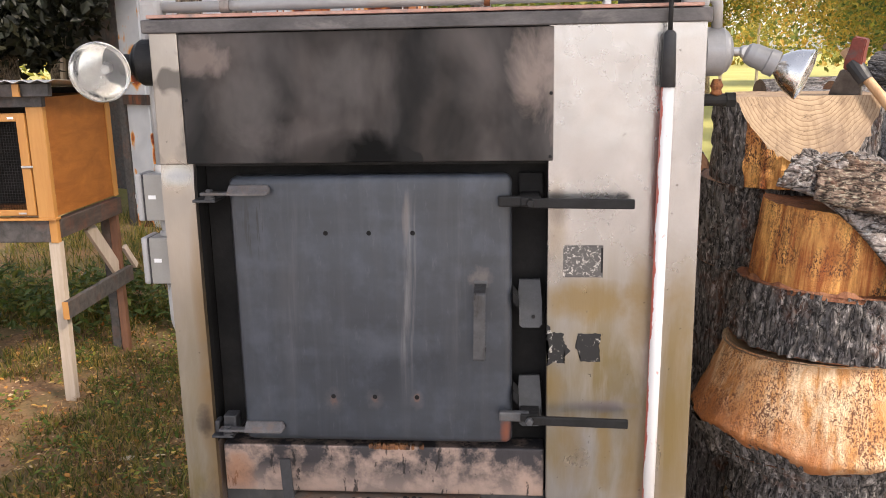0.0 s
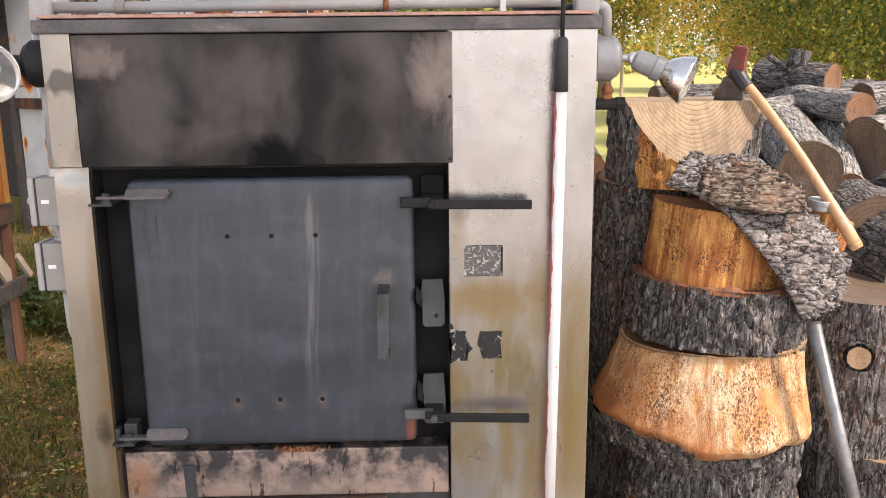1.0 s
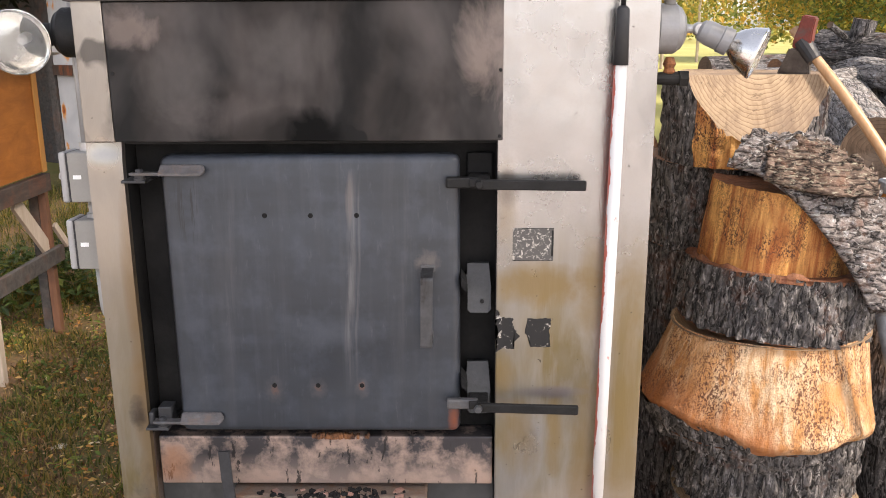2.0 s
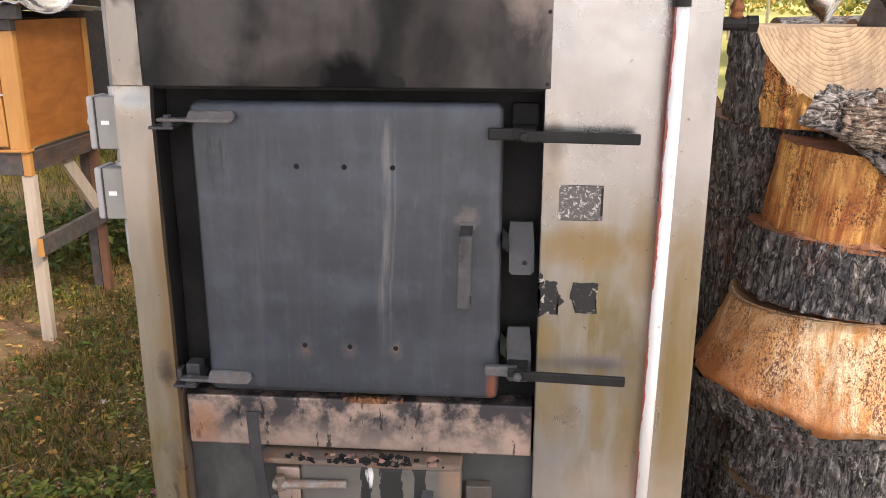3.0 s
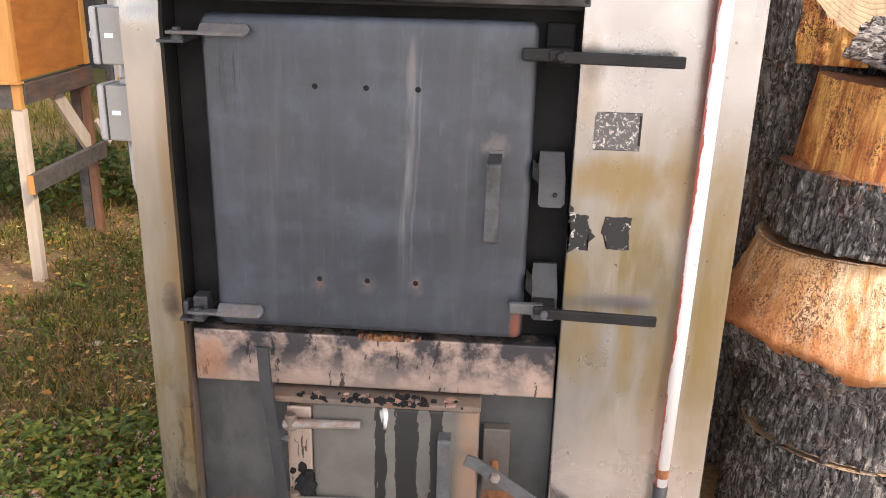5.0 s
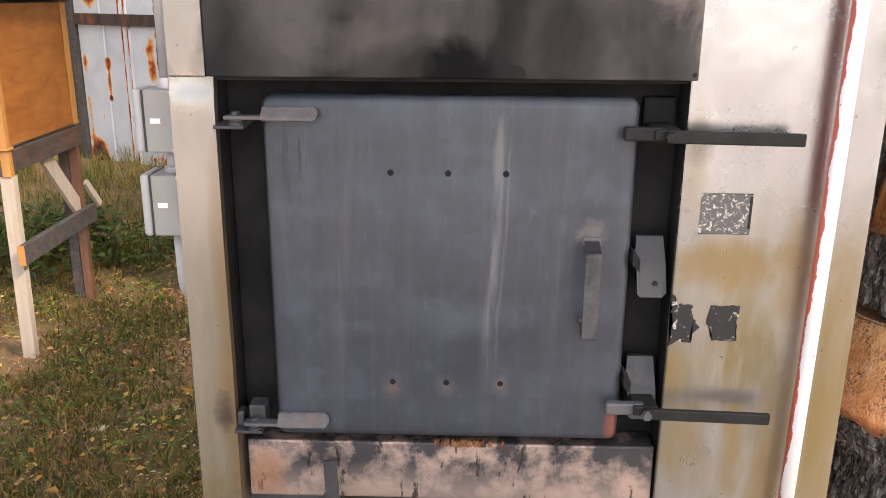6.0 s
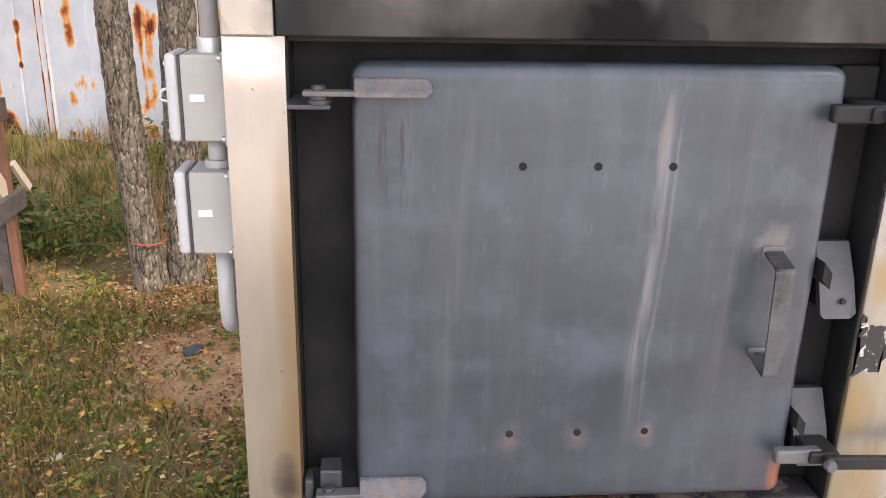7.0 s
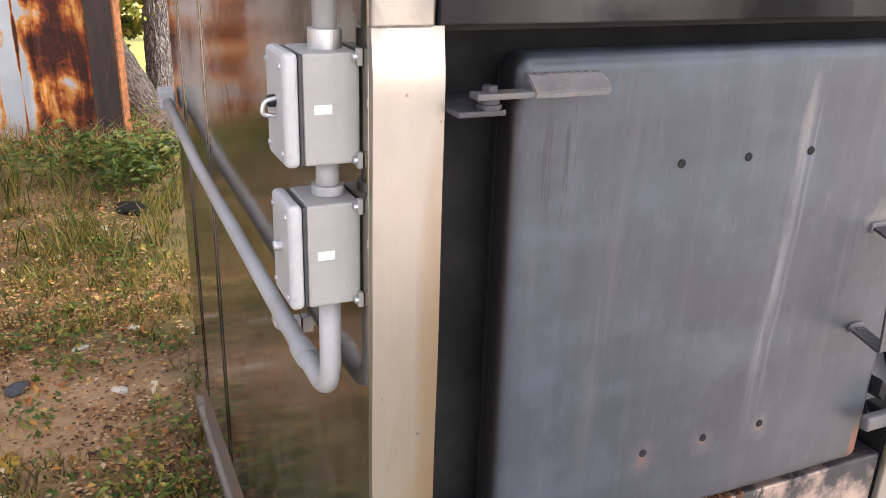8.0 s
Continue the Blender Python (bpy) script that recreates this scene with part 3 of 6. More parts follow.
part("cap_trim", box(0.0, W1 + 0.006, -0.012, 0.02, 1.579, 1.607, 0.003), CAPGREY, furnace, "tarnished dark grey cap trim")
part("cap_lip", box(0.012, W1 - 0.01, -0.009, 0.03, 1.6095, 1.617, 0.0015), COPPERY, furnace, "reddish heat-tinted lip")
for sx in (0.0, W1 + 0.0):
    part("cap_end", box(sx - 0.004, sx + 0.012, 0.021, DEPTH, 1.579, 1.6, 0.002), STEEL, furnace)
# the recess round the doors
part("recess", box(0.086, 0.856, 0.072, 0.084, 0.13, 1.303, 0), RECESS, furnace, "soot-black recess behind the door")
part("jamb", box(0.080, 0.0855, 0.013, 0.0715, 0.645, 1.303, 0.001), RECESS, furnace)
part("lower_jamb", box(0.080, 0.0855, 0.013, 0.0715, 0.19, 0.644, 0.001), RUSTGREY, furnace)
part("jamb", box(0.8535, 0.859, 0.013, 0.0715, 0.16, 1.303, 0.001), RECESS, furnace)
part("lintel", box(0.0860, 0.8530, 0.013, 0.0715, 1.296, 1.303, 0.001), RECESS, furnace)
part("cross_strip", box(0.098, 0.849, 0.010, 0.07, 0.522, 0.640, 0.004), SCORCH, furnace, "heat-scorched steel strip between the doors")
part("lower_plate", box(0.087, 0.853, 0.04, 0.05, 0.19, 0.522, 0.001), LOWPLATE, furnace, "grey painted plate round the ash door")
part("sill", box(0.09, 0.853, -0.02, 0.07, 0.165, 0.198, 0.004), RUSTGREY, furnace, "rusty steel sill")
bm = bmesh.new()
for k in range(40):
    fx = random.gauss(0.49, 0.03)
    fw = random.uniform(0.003, 0.010)
    box(fx, fx + fw, random.uniform(0.004, 0.01), 0.02, 0.634, 0.6385 + random.random() * 0.009, 0.0015, 1, bm)
tagged(part("crumbling_rust", bm, CRUMB, furnace, "crumbling rust under the door"), kind="stuff")

# the main door: a pan with rounded edges
door = part("door", box(0.158, 0.777, -0.005, 0.05, 0.657, 1.274, 0.018, 5), DOOR, furnace, "grey painted steel firebox door with pale streaks", smooth=False)
for f in door.data.polygons:
    f.use_smooth = True
part("gasket", box(0.172, 0.763, 0.051, 0.070, 0.671, 1.256, 0.004), RUBBER, door)
for hz in (1.149, 0.7695):
    for hx in (0.371, 0.4665, 0.5625):
        ax = along((hx, -0.0056, hz), (hx, -1, hz))
        part("bolt_hole", spin([(0.0052, -0.004), (0.0054, 0.0), (0.0050, 0.0006), (0.0010, 0.0004)], 14, ax), HOLE, door)
# handle: a flat strap bent out from the door
part("door_handle", tube(bend([(0.709, -0.004, 1.036), (0.708, -0.049, 1.025), (0.706, -0.059, 0.878), (0.707, -0.004, 0.890)], 0.005, 3), 0, flat=(0.025, 0.0035, (0, 0, 1))), HANDLEGREY, door, "bent grey strap handle")
part("handle_foot", box(0.694, 0.725, -0.0085, -0.004, 1.028, 1.043, 0.002), GREYBAR, door)
part("handle_foot", box(0.694, 0.720, -0.0085, -0.004, 0.884, 0.897, 0.002), GREYBAR, door)
def prism(profile, x0, x1, tip=0.0):
    """A bar along x with a (y, z) profile; tip draws its far end out to a blunt point."""
    bm = bmesh.new()
    cy, cz = (sum(q[k] for q in profile) / len(profile) for k in (0, 1))
    rings = [[bm.verts.new((x, q[0], q[1])) for q in profile] for x in (x0, x1)]
    if tip:
        rings.append([bm.verts.new((x1 + tip, cy + (q[0] - cy) * 0.45, cz + (q[1] - cz) * 0.4)) for q in profile])
    n = len(profile)
    for a, b_ in zip(rings, rings[1:]):
        for k in range(n):
            bm.faces.new((a[k], a[(k + 1) % n], b_[(k + 1) % n], b_[k]))
    bm.faces.new(rings[0][::-1])
    bm.faces.new(rings[-1])
    bmesh.ops.recalc_face_normals(bm, faces=bm.faces[:])
    bmesh.ops.bevel(bm, geom=bm.edges[:], offset=0.0012, segments=2, affect="EDGES")
    return bm


# hinge straps: a flat bar over the pin, welded to an angle on the door
for hz in (1.2365, 0.6865):
    st = part("hinge_strap", prism([(-0.030, hz), (-0.030, hz + 0.006), (-0.012, hz + 0.0195), (-0.004, hz + 0.020), (-0.004, hz)], 0.164, 0.249, 0.007), STRAPGREY, furnace, "welded hinge strap with rough pinkish grey paint")
    part("strap_bar", box(0.104, 0.166, -0.028, -0.008, hz + 0.0002, hz + 0.0066, 0.0015), GREYBAR, st)
    part("hinge_bracket", box(0.0855, 0.136, -0.026, 0.070, hz - 0.0155, hz - 0.0095, 0.0015), CATCHGREY, st)
    part("washer", spin([(0.013, 0), (0.013, 0.0045), (0.011, 0.005), (0.011, 0.0092)], 18, Matrix.Translation((0.122, -0.014, hz - 0.0094))), CATCHGREY, st, "dark washer stack")
    bolt((0.122, -0.016, hz + 0.0066), (0, 0, 1), 0.0085, 0.006, CATCHGREY, st, "hinge_bolt")
    # weld beads along the upper edge
    for k in range(6):
        bx = 0.176 + 0.0125 * k + 0.003 * math.sin(k * 2.3)
        part("weld_bead", spin([(0.0012, 0), (0.0034, 0.0012), (0.0012, 0.0026)], 8, Matrix.Translation((bx, -0.0085, hz + 0.0185))), STRAPGREY, st)
part("hinge_post", box(0.109, 0.139, -0.006, 0.030, 0.672, 0.718, 0.003), CATCHGREY, furnace, "grey upright lug of the lower hinge")
part("hinge_ear", box(0.088, 0.100, -0.010, 0.020, 0.676, 0.706, 0.004), CATCHGREY, furnace)
# swing latches on the free side
for lz, right in ((1.221, True), (0.736, False)):
    lat = part("latch", box(0.812, 1.030, -0.046, -0.036, lz - 0.012, lz + 0.009, 0.003, m=Matrix.Translation((0.815, 0, lz)) @ pose(0, 0, 0, 0, 0.9 if right else 1.6, 0) @ Matrix.Translation((-0.815, 0, -lz))), BLACKBAR, furnace, "black swing latch bar")
    part("latch_hook", box(0.748, 0.815, -0.030, -0.014, lz - 0.012, lz + 0.011, 0.004), BLACKBAR if right else GREYBAR, lat)
    bolt((0.815, -0.049, lz), (0, -1, 0), 0.009, 0.010, BLACKBAR if right else GREYBAR, lat, "pivot_bolt")
    part("latch_post", box(0.795, 0.838, -0.036, 0.070, lz - 0.009, lz + 0.009, 0.003), BLACKBAR, lat)
    part("post_plate", box(0.792, 0.846, 0.05, 0.0715, lz - 0.03, lz + 0.05, 0.004), RECESS, lat)
for cz0, cz1 in ((0.935, 1.034), (0.702, 0.808)):
    # the keeper leans back into the recess at its top
    prof = [(0.793, cz0 + 0.006), (0.799, cz0), (0.836, cz0), (0.843, cz0 + 0.008), (0.843, cz0 + 0.052), (0.839, cz1), (0.793, cz1), (0.793, cz1 - 0.022), (0.7905, cz1 - 0.024), (0.7905, cz1 - 0.040), (0.793, cz1 - 0.042)]
    bm = bmesh.new()
    lean = lambda z: 0.040 * min(max((z - cz0 - 0.01) / (cz1 - cz0 - 0.01), 0), 1)
    fr = [bm.verts.new((px, lean(pz), pz)) for px, pz in prof]
    bk = [bm.verts.new((px, lean(pz) + 0.010, pz)) for px, pz in prof]
    front = bm.faces.new(fr)
    back = bm.faces.new(bk[::-1])
    for k in range(len(prof)):
        bm.faces.new((fr[k], bk[k], bk[(k + 1) % len(prof)], fr[(k + 1) % len(prof)]))
    bmesh.ops.triangulate(bm, faces=[front, back])
    bmesh.ops.recalc_face_normals(bm, faces=bm.faces[:])
    cat = part("catch_plate", bm, KEEPGREY, furnace, "grey steel latch keeper")
    part("catch_post", box(0.801, 0.836, 0.032, 0.072, cz0 + 0.006, cz0 + 0.05, 0.002), RECESS, cat)
    bolt((0.824, 0.0052, cz0 + 0.024), (0, -1, 0), 0.0045, 0.004, BLACKBAR, cat)
    bm = bmesh.new()
    prof = [(0.779, cz1 - 0.012), (0.7915, cz1 - 0.027), (0.7915, cz1 - 0.050), (0.779, cz1 - 0.037)]
    fr = [bm.verts.new((px, -0.014, pz)) for px, pz in prof]
    bk = [bm.verts.new((px, 0.040, pz)) for px, pz in prof]
    bm.faces.new(fr)
    bm.faces.new(bk[::-1])
    for k in range(4):
        bm.faces.new((fr[k], bk[k], bk[(k + 1) % 4], fr[(k + 1) % 4]))
    bmesh.ops.recalc_face_normals(bm, faces=bm.faces[:])
    part("catch_tongue", bm, HOLE, cat)

# ash door below
part("drip_ledge", box(0.262, 0.702, -0.026, 0.04, 0.498, 0.512, 0.004), RUSTGREY, furnace, "rust-flaked ledge above the ash door")
for k in range(110):
    fx, fy = random.triangular(0.30, 0.69, 0.54), random.uniform(-0.030, 0.0)
    fw, fd, lift = random.uniform(0.003, 0.010), random.uniform(0.002, 0.008), random.random() * 0.006
    part("rust_flake", box(-fw, fw, -fd, fd, 0, 0.002 + lift, 0.001, 1, m=pose(fx, fy, 0.509 + lift * 0.4, random.uniform(-25, 25), random.uniform(-12, 12), random.uniform(0, 180))), (RECESS, HOLE, RECESS, COPPERY, RECESS, RUSTGREY)[k % 6], furnace)
ash = part("ash_door", box(0.346, 0.700, -0.006, 0.04, 0.205, 0.490, 0.010, 4), ASH, furnace, "grey ash door with black paint drips")
for f in ash.data.polygons:
    f.use_smooth = True
part("ash_hinge_post", box(0.292, 0.345, -0.004, 0.04, 0.232, 0.478, 0.004), SCORCH, furnace, "heat-scorched hinge post")
for hz in (0.446, 0.255):
    st = part("ash_hinge_strap", tube([(0.29, -0.022, hz), (0.452, -0.016, hz + 0.004)], [0.011, 0.009], 12), PALEBAR, furnace, "pale rusty hinge rod")
    part("hinge_knuckle", spin([(0.013, 0), (0.013, 0.03), (0.009, 0.034)], 14, Matrix.Translation((0.305, -0.02, hz - 0.012))), RUSTGREY, st)
    bm = bmesh.new()
    for q in range(3):
        tube([(0.29 + 0.016 * math.cos(a_), -0.024 - q * 0.006, hz - 0.055 + 0.028 * math.sin(a_)) for a_ in np.linspace(0.9, 4.6, 12)], 0.0028, 6, bm)
    part("spring_coil", bm, GREYBAR, st)
for k in range(14):
    cx, cz = random.gauss(0.323, 0.013), random.gauss(0.300, 0.017)
    cw = random.uniform(0.006, 0.014)
    part("char_crust", box(cx - cw, cx + cw, -0.016 + random.random() * 0.006, 0.0, cz - cw, cz + cw * 0.8, 0.004, 2, m=Matrix.Translation((cx, 0, cz)) @ pose(0, 0, 0, 0, random.uniform(-40, 40), 0) @ Matrix.Translation((-cx, 0, -cz))), RECESS, furnace)
part("damper_lever", tube([(0.260, -0.045, 0.632), (0.263, -0.045, 0.56), (0.271, -0.044, 0.47), (0.282, -0.042, 0.35), (0.289, -0.038, 0.25)], 0, flat=(0.024, 0.006, (0, 1, 0))), CATCHGREY, furnace, "grey flat bar damper lever")
part("ash_handle", tube(bend([(0.629, -0.006, 0.436), (0.629, -0.036, 0.433), (0.629, -0.036, 0.268), (0.629, -0.006, 0.265)], 0.006, 3), 0, flat=(0.026, 0.006, (0, 0, 1))), GREYBAR, ash, "grey strap handle")
al = part("ash_latch", tube([(0.675, -0.045, 0.400), (0.693, -0.045, 0.394), (0.737, -0.045, 0.366), (0.93, -0.045, 0.228)], 0, flat=(0.026, 0.006, (0, 1, 0))), GREYBAR, furnace, "grey swing latch bar")
bolt((0.737, -0.047, 0.366), (0, -1, 0), 0.011, 0.012, PALEBAR, al, "pivot_bolt")
part("latch_stem", tube([(0.735, -0.04, 0.360), (0.735, 0.04, 0.360)], 0.009, 10), RUST, al)
part("ash_catch", box(0.709, 0.766, 0.012, 0.04, 0.29, 0.442, 0.003), GREYPLATE, furnace, "brownish grey keeper plate")

# stickers
part("sticker", box(0.887, 0.972, -0.0012, 0.001, 1.050, 1.120, 0), STICKER_A, furnace, "faded warning sticker, worn illegible")
def ragged(outline, seed, fray, material, label):
    """A thin sticker remnant with torn edges, from the corners of its outline (x, z)."""
    ring = []
    for (xa, za), (xb, zb) in zip(outline, outline[1:] + outline[:1]):
        n = max(3, int(math.hypot(xb - xa, zb - za) / 0.0035))
        for k in range(n):
            u = k / n
            x, z = xa + (xb - xa) * u, za + (zb - za) * u
            d = fray * (noise.noise((x * 130, z * 130, seed)) + 0.6 * noise.noise((x * 340, z * 340, seed)))
            ring.append((x + d, z + 0.6 * d))
    bm = bmesh.new()
    lo = [bm.verts.new((x, 0.0005, z)) for x, z in ring]
    hi = [bm.verts.new((x, -0.0012, z)) for x, z in ring]
    bm.faces.new(hi)
    for k in range(len(ring)):
        bm.faces.new((lo[k], lo[(k + 1) % len(ring)], hi[(k + 1) % len(ring)], hi[k]))
    bmesh.ops.triangulate(bm, faces=bm.faces[:])
    bmesh.ops.recalc_face_normals(bm, faces=bm.faces[:])
    return part("sticker", bm, material, furnace, label)


ragged([(0.8545, 0.942), (0.862, 0.925), (0.888, 0.922), (0.893, 0.90), (0.905, 0.882), (0.893, 0.868), (0.892, 0.852), (0.870, 0.856), (0.8545, 0.846)], 2.0, 0.006, STICKER_B, "torn black remnant of a sticker")
ragged([(0.920, 0.922), (0.971, 0.922), (0.970, 0.903), (0.9665, 0.885), (0.970, 0.857), (0.928, 0.857), (0.923, 0.875), (0.916, 0.895)], 5.0, 0.0035, STICKER_B, "peeling black sticker with frayed sides")

for x0_, x1_, z0_, z1_ in ((0.905, 0.972, 1.1190, 1.120), (0.887, 0.972, 1.050, 1.0510), (0.9675, 0.972, 1.0600, 1.1150)):
    part("sticker_edge", box(x0_, x1_, -0.0018, -0.0013, z0_, z1_, 0), BLACKBAR, furnace)

# ---- the pole hung on the furnace ----
pole = thing("fire_rake", "white-painted steel pole hung by its hook on the furnace", "fire tool")
part("shaft", tube([(1.089, -0.034, 1.46), (1.077, -0.036, 0.32)], 0.0132, 16), POLEPAINT, pole, "chipped white shaft", True)
part("grip", tube([(1.0885, -0.034, 1.452), (1.0893, -0.034, 1.556), (1.0895, -0.033, 1.562)], [0.0155, 0.0125, 0.008], 16), RUBBER, pole, "black rubber grip", True)
part("hook", tube(bend([(1.0895, -0.033, 1.555), (1.090, -0.031, 1.665), (1.088, 0.03, 1.665), (1.086, 0.05, 1.625)], 0.02, 5), 0.0048, 10), BLACKBAR, pole, "bent steel hook", True)
part("tip_sleeve", tube([(1.0775, -0.036, 0.365), (1.0766, -0.036, 0.275)], [0.0148, 0.0142], 16), RUBBER, pole, "black end sleeve", True)
part("rust_band", tube([(1.0777, -0.036, 0.385), (1.0779, -0.036, 0.405)], 0.0136, 16), RUST, pole)

# ---- conduit along the roof edge ----
rc = thing("roof_conduit", "grey conduit running along the furnace roof edge", "conduit")
part("pipe", tube([(0.02, 0.045, 1.634), (1.10, 0.045, 1.638)], 0.0115, 16), CONDUIT, rc, "", True)
part("elbow_fitting", box(-0.018, 0.03, 0.022, 0.068, 1.596, 1.652, 0.012, 3), CONDUIT, rc)
part("coupling", tube([(0.158, 0.045, 1.634), (0.178, 0.045, 1.634)], 0.0145, 32), PALEBAR, rc)
part("coupling", tube([(0.72, 0.045, 1.636), (0.732, 0.045, 1.636)], 0.0145, 32), RUST, rc)
part("strap", box(0.965, 0.98, 0.025, 0.065, 1.612, 1.652, 0.003), ZINC, rc)
part("elbow_fitting", box(1.125, 1.178, 0.024, 0.066, 1.607, 1.65, 0.010, 3), CONDUIT, rc)
part("riser", tube(bend([(1.16, 0.045, 1.63), (1.196, 0.045, 1.63), (1.198, 0.05, 1.566)], 0.02, 5), 0.0115, 14), CONDUIT, rc, "", True)
hose = thing("rubber_hose", "black rubber hose end lying on the furnace roof", "hose")
part("tube", tube(bend([(1.0, 0.075, 1.618), (1.06, 0.072, 1.627), (1.13, 0.07, 1.627), (1.16, 0.12, 1.62)], 0.03, 4), 0.0105, 12), RUBBER, hose, "", True)


# ---- flood lamps ----
def flood_lamp(side, knuckle, throat, face, dark, size=1.0):
    """side: the wall's x and outward sign; knuckle, throat, face: along the lamp."""
    wx, s = side
    lamp = thing("flood_lamp", ("black" if dark else "grey") + " outdoor flood lamp with a reflector bulb on the furnace side", "flood lamp", Matrix.Translation((wx, 0.06, 1.52)), "flood lamps on the furnace")
    inv = Matrix.Translation((-wx, -0.06, -1.52))
    paint = BLACKBAR if dark else LAMPGREY
    k, th, f = (inv @ Vector(p) for p in (knuckle, throat, face))
    part("junction_box", spin([(0.046, 0), (0.05, 0.004), (0.05, 0.04), (0.046, 0.046), (0.044, 0.046), (0.042, 0.052), (0.03, 0.060)], 56, along((0, 0, 0), (s, 0, 0))), paint, lamp, "", False)
    for a_ in (0.8, 2.4, 3.9, 5.5):
        bolt((s * 0.046, 0.036 * math.cos(a_), 0.036 * math.sin(a_)), (s, 0, 0), 0.005, 0.006, ZINC, lamp, "screw")
    part("arm", tube([(s * 0.05, 0, 0), k], [0.010, 0.0075], 12), paint if dark else ZINC, lamp)
    part("knuckle", spin([(0.010, -0.012), (0.013, -0.009), (0.013, 0.009), (0.010, 0.012)], 18, Matrix.Translation(k) @ pose(0, 0, 0, 90)), paint if dark else ZINC, lamp)
    d = (f - th).normalized()
    ln = (f - th).length
    part("socket", spin([(0.014, 0), (0.021, 0.006), (0.024, 0.02), (0.0245, (th - k).length * 0.75), (0.027, (th - k).length * 0.78), (0.027, (th - k).length + 0.006)], 44, along(k, th)), paint, lamp, "", False)
    ax = along(th, f) @ Matrix.Diagonal((size, size, 1, 1))
    bulb = part("bulb", spin([(0.021, 0), (0.024, ln * 0.12), (0.040, ln * 0.34), (0.052, ln * 0.6), (0.0585, ln * 0.86), (0.0612, ln * 0.93), (0.0612, ln * 0.99), (0.0575, ln * 0.97), (0.050, ln * 0.6), (0.038, ln * 0.36), (0.012, ln * 0.15)], 40, ax, cap=False), MIRROR, lamp, "silvered reflector bulb", True)
    part("lens", spin([(0.0600, ln * 0.965), (0.0606, ln * 1.0), (0.052, ln * 1.045), (0.034, ln * 1.085), (0.012, ln * 1.10), (0.001, ln * 1.10)], 40, ax), GLASSMAT, bulb, "frosted glass lens", True)
    part("filament_cap", spin([(0.008, ln * 0.2), (0.008, ln * 0.55), (0.004, ln * 0.6)], 16, ax), ZINC, bulb)
    return lamp


flood_lamp((0.010, -1), (-0.050, 0.066, 1.518), (-0.110, 0.058, 1.512), (-0.097, -0.016, 1.501), True, 1.05)
flood_lamp((1.170, 1), (1.258, 0.050, 1.519), (1.313, 0.038, 1.494), (1.371, 0.014, 1.470), False, 0.86)
nip = thing("pipe_stub", "black pipe stub with a rusty valve on the furnace side", "pipe fitting")
part("pipe", tube([(1.17, 0.06, 1.421), (1.232, 0.06, 1.421)], 0.013, 14), BLACKBAR, nip)
part("valve", spin([(0.009, 0), (0.013, 0.004), (0.010, 0.012), (0.014, 0.02), (0.008, 0.034)], 12, Matrix.Translation((1.206, 0.06, 1.430))), RUST, nip)
part("nut", tube([(1.226, 0.06, 1.421), (1.244, 0.06, 1.421)], 0.017, 6), BLACKBAR, nip)


# ---- electrical boxes and conduit on the side wall ----
def enclosure(z0, z1, hasp):
    e = thing("electrical_box", "grey weatherproof electrical box with a blank white tag", "electrical box", Matrix.Translation((0.010, 0.065, z0)), "electrical boxes on the furnace")
    h = z1 - z0
    part("body", box(-0.056, -0.001, -0.035, 0.035, 0, h, 0.003), BOXPAINT, e)
    part("gasket", box(-0.0595, -0.056, -0.034, 0.034, 0.001, h - 0.001, 0.0008), RUBBER, e)
    lid = part("lid", box(-0.0745, -0.0595, -0.0355, 0.0355, -0.001, h + 0.001, 0.006, 4), LIDPAINT, e, "lighter grey lid")
    for a_ in (-0.026, 0.026):
        for c_ in (0.012, h - 0.012):
            bolt((-0.0743, a_, c_), (-1, 0, 0), 0.003, 0.002, ZINC, lid, "screw")
    if hasp:
        part("hasp", tube(bend([(-0.074, -0.006, h * 0.58), (-0.086, -0.007, h * 0.56), (-0.089, -0.006, h * 0.44), (-0.076, -0.006, h * 0.42)], 0.005, 4), 0.0022, 8), ZINC, lid)
    part("latch_screw", spin([(0.006, 0), (0.006, 0.006), (0.004, 0.008)], 14, along((-0.0745, -0.002, h * 0.55), (-1, -0.002, h * 0.55))), BLACKBAR if hasp else ZINC, lid)
    part("tag", box(-0.046, -0.029, -0.0362, -0.0348, h * 0.47, h * 0.55, 0), WHITE, e, "blank white tag")
    for c_ in (0.004, h - 0.004):
        part("mounting_ear", box(-0.006, -0.0005, -0.042, -0.035, c_ - 0.008, c_ + 0.008, 0.001), BOXPAINT, e)
        bolt((-0.006, -0.0385, c_), (-1, 0, 0), 0.004, 0.004, ZINC, e)
    return e


enclosure(1.171, 1.277, True)
enclosure(1.024, 1.132, False)
sc = thing("side_conduit", "grey conduit bent round below the boxes and along the furnace side", "conduit")
CX, CY = -0.014, 0.066
part("upper_pipe", tube([(CX, CY, 1.282), (CX, CY, 1.60)], 0.0118, 16), CONDUIT, sc, "", True)
part("connector", tube([(CX, CY, 1.2765), (CX, CY, 1.295)], 0.0165, 32), ZINC, sc)
part("short_pipe", tube([(CX, CY, 1.131), (CX, CY, 1.172)], 0.0118, 16), CONDUIT, sc, "", True)
part("connector", tube([(CX, CY, 1.1325), (CX, CY, 1.142)], 0.0165, 32), CONDUIT, sc)
part("lower_pipe", tube(bend([(CX, CY, 1.027), (CX, CY + 0.004, 0.893), (CX, 0.24, 0.892), (CX, 1.0, 0.912), (CX, 1.46, 0.955)], 0.05, 8), 0.0118, 16), CONDUIT, sc, "", True)
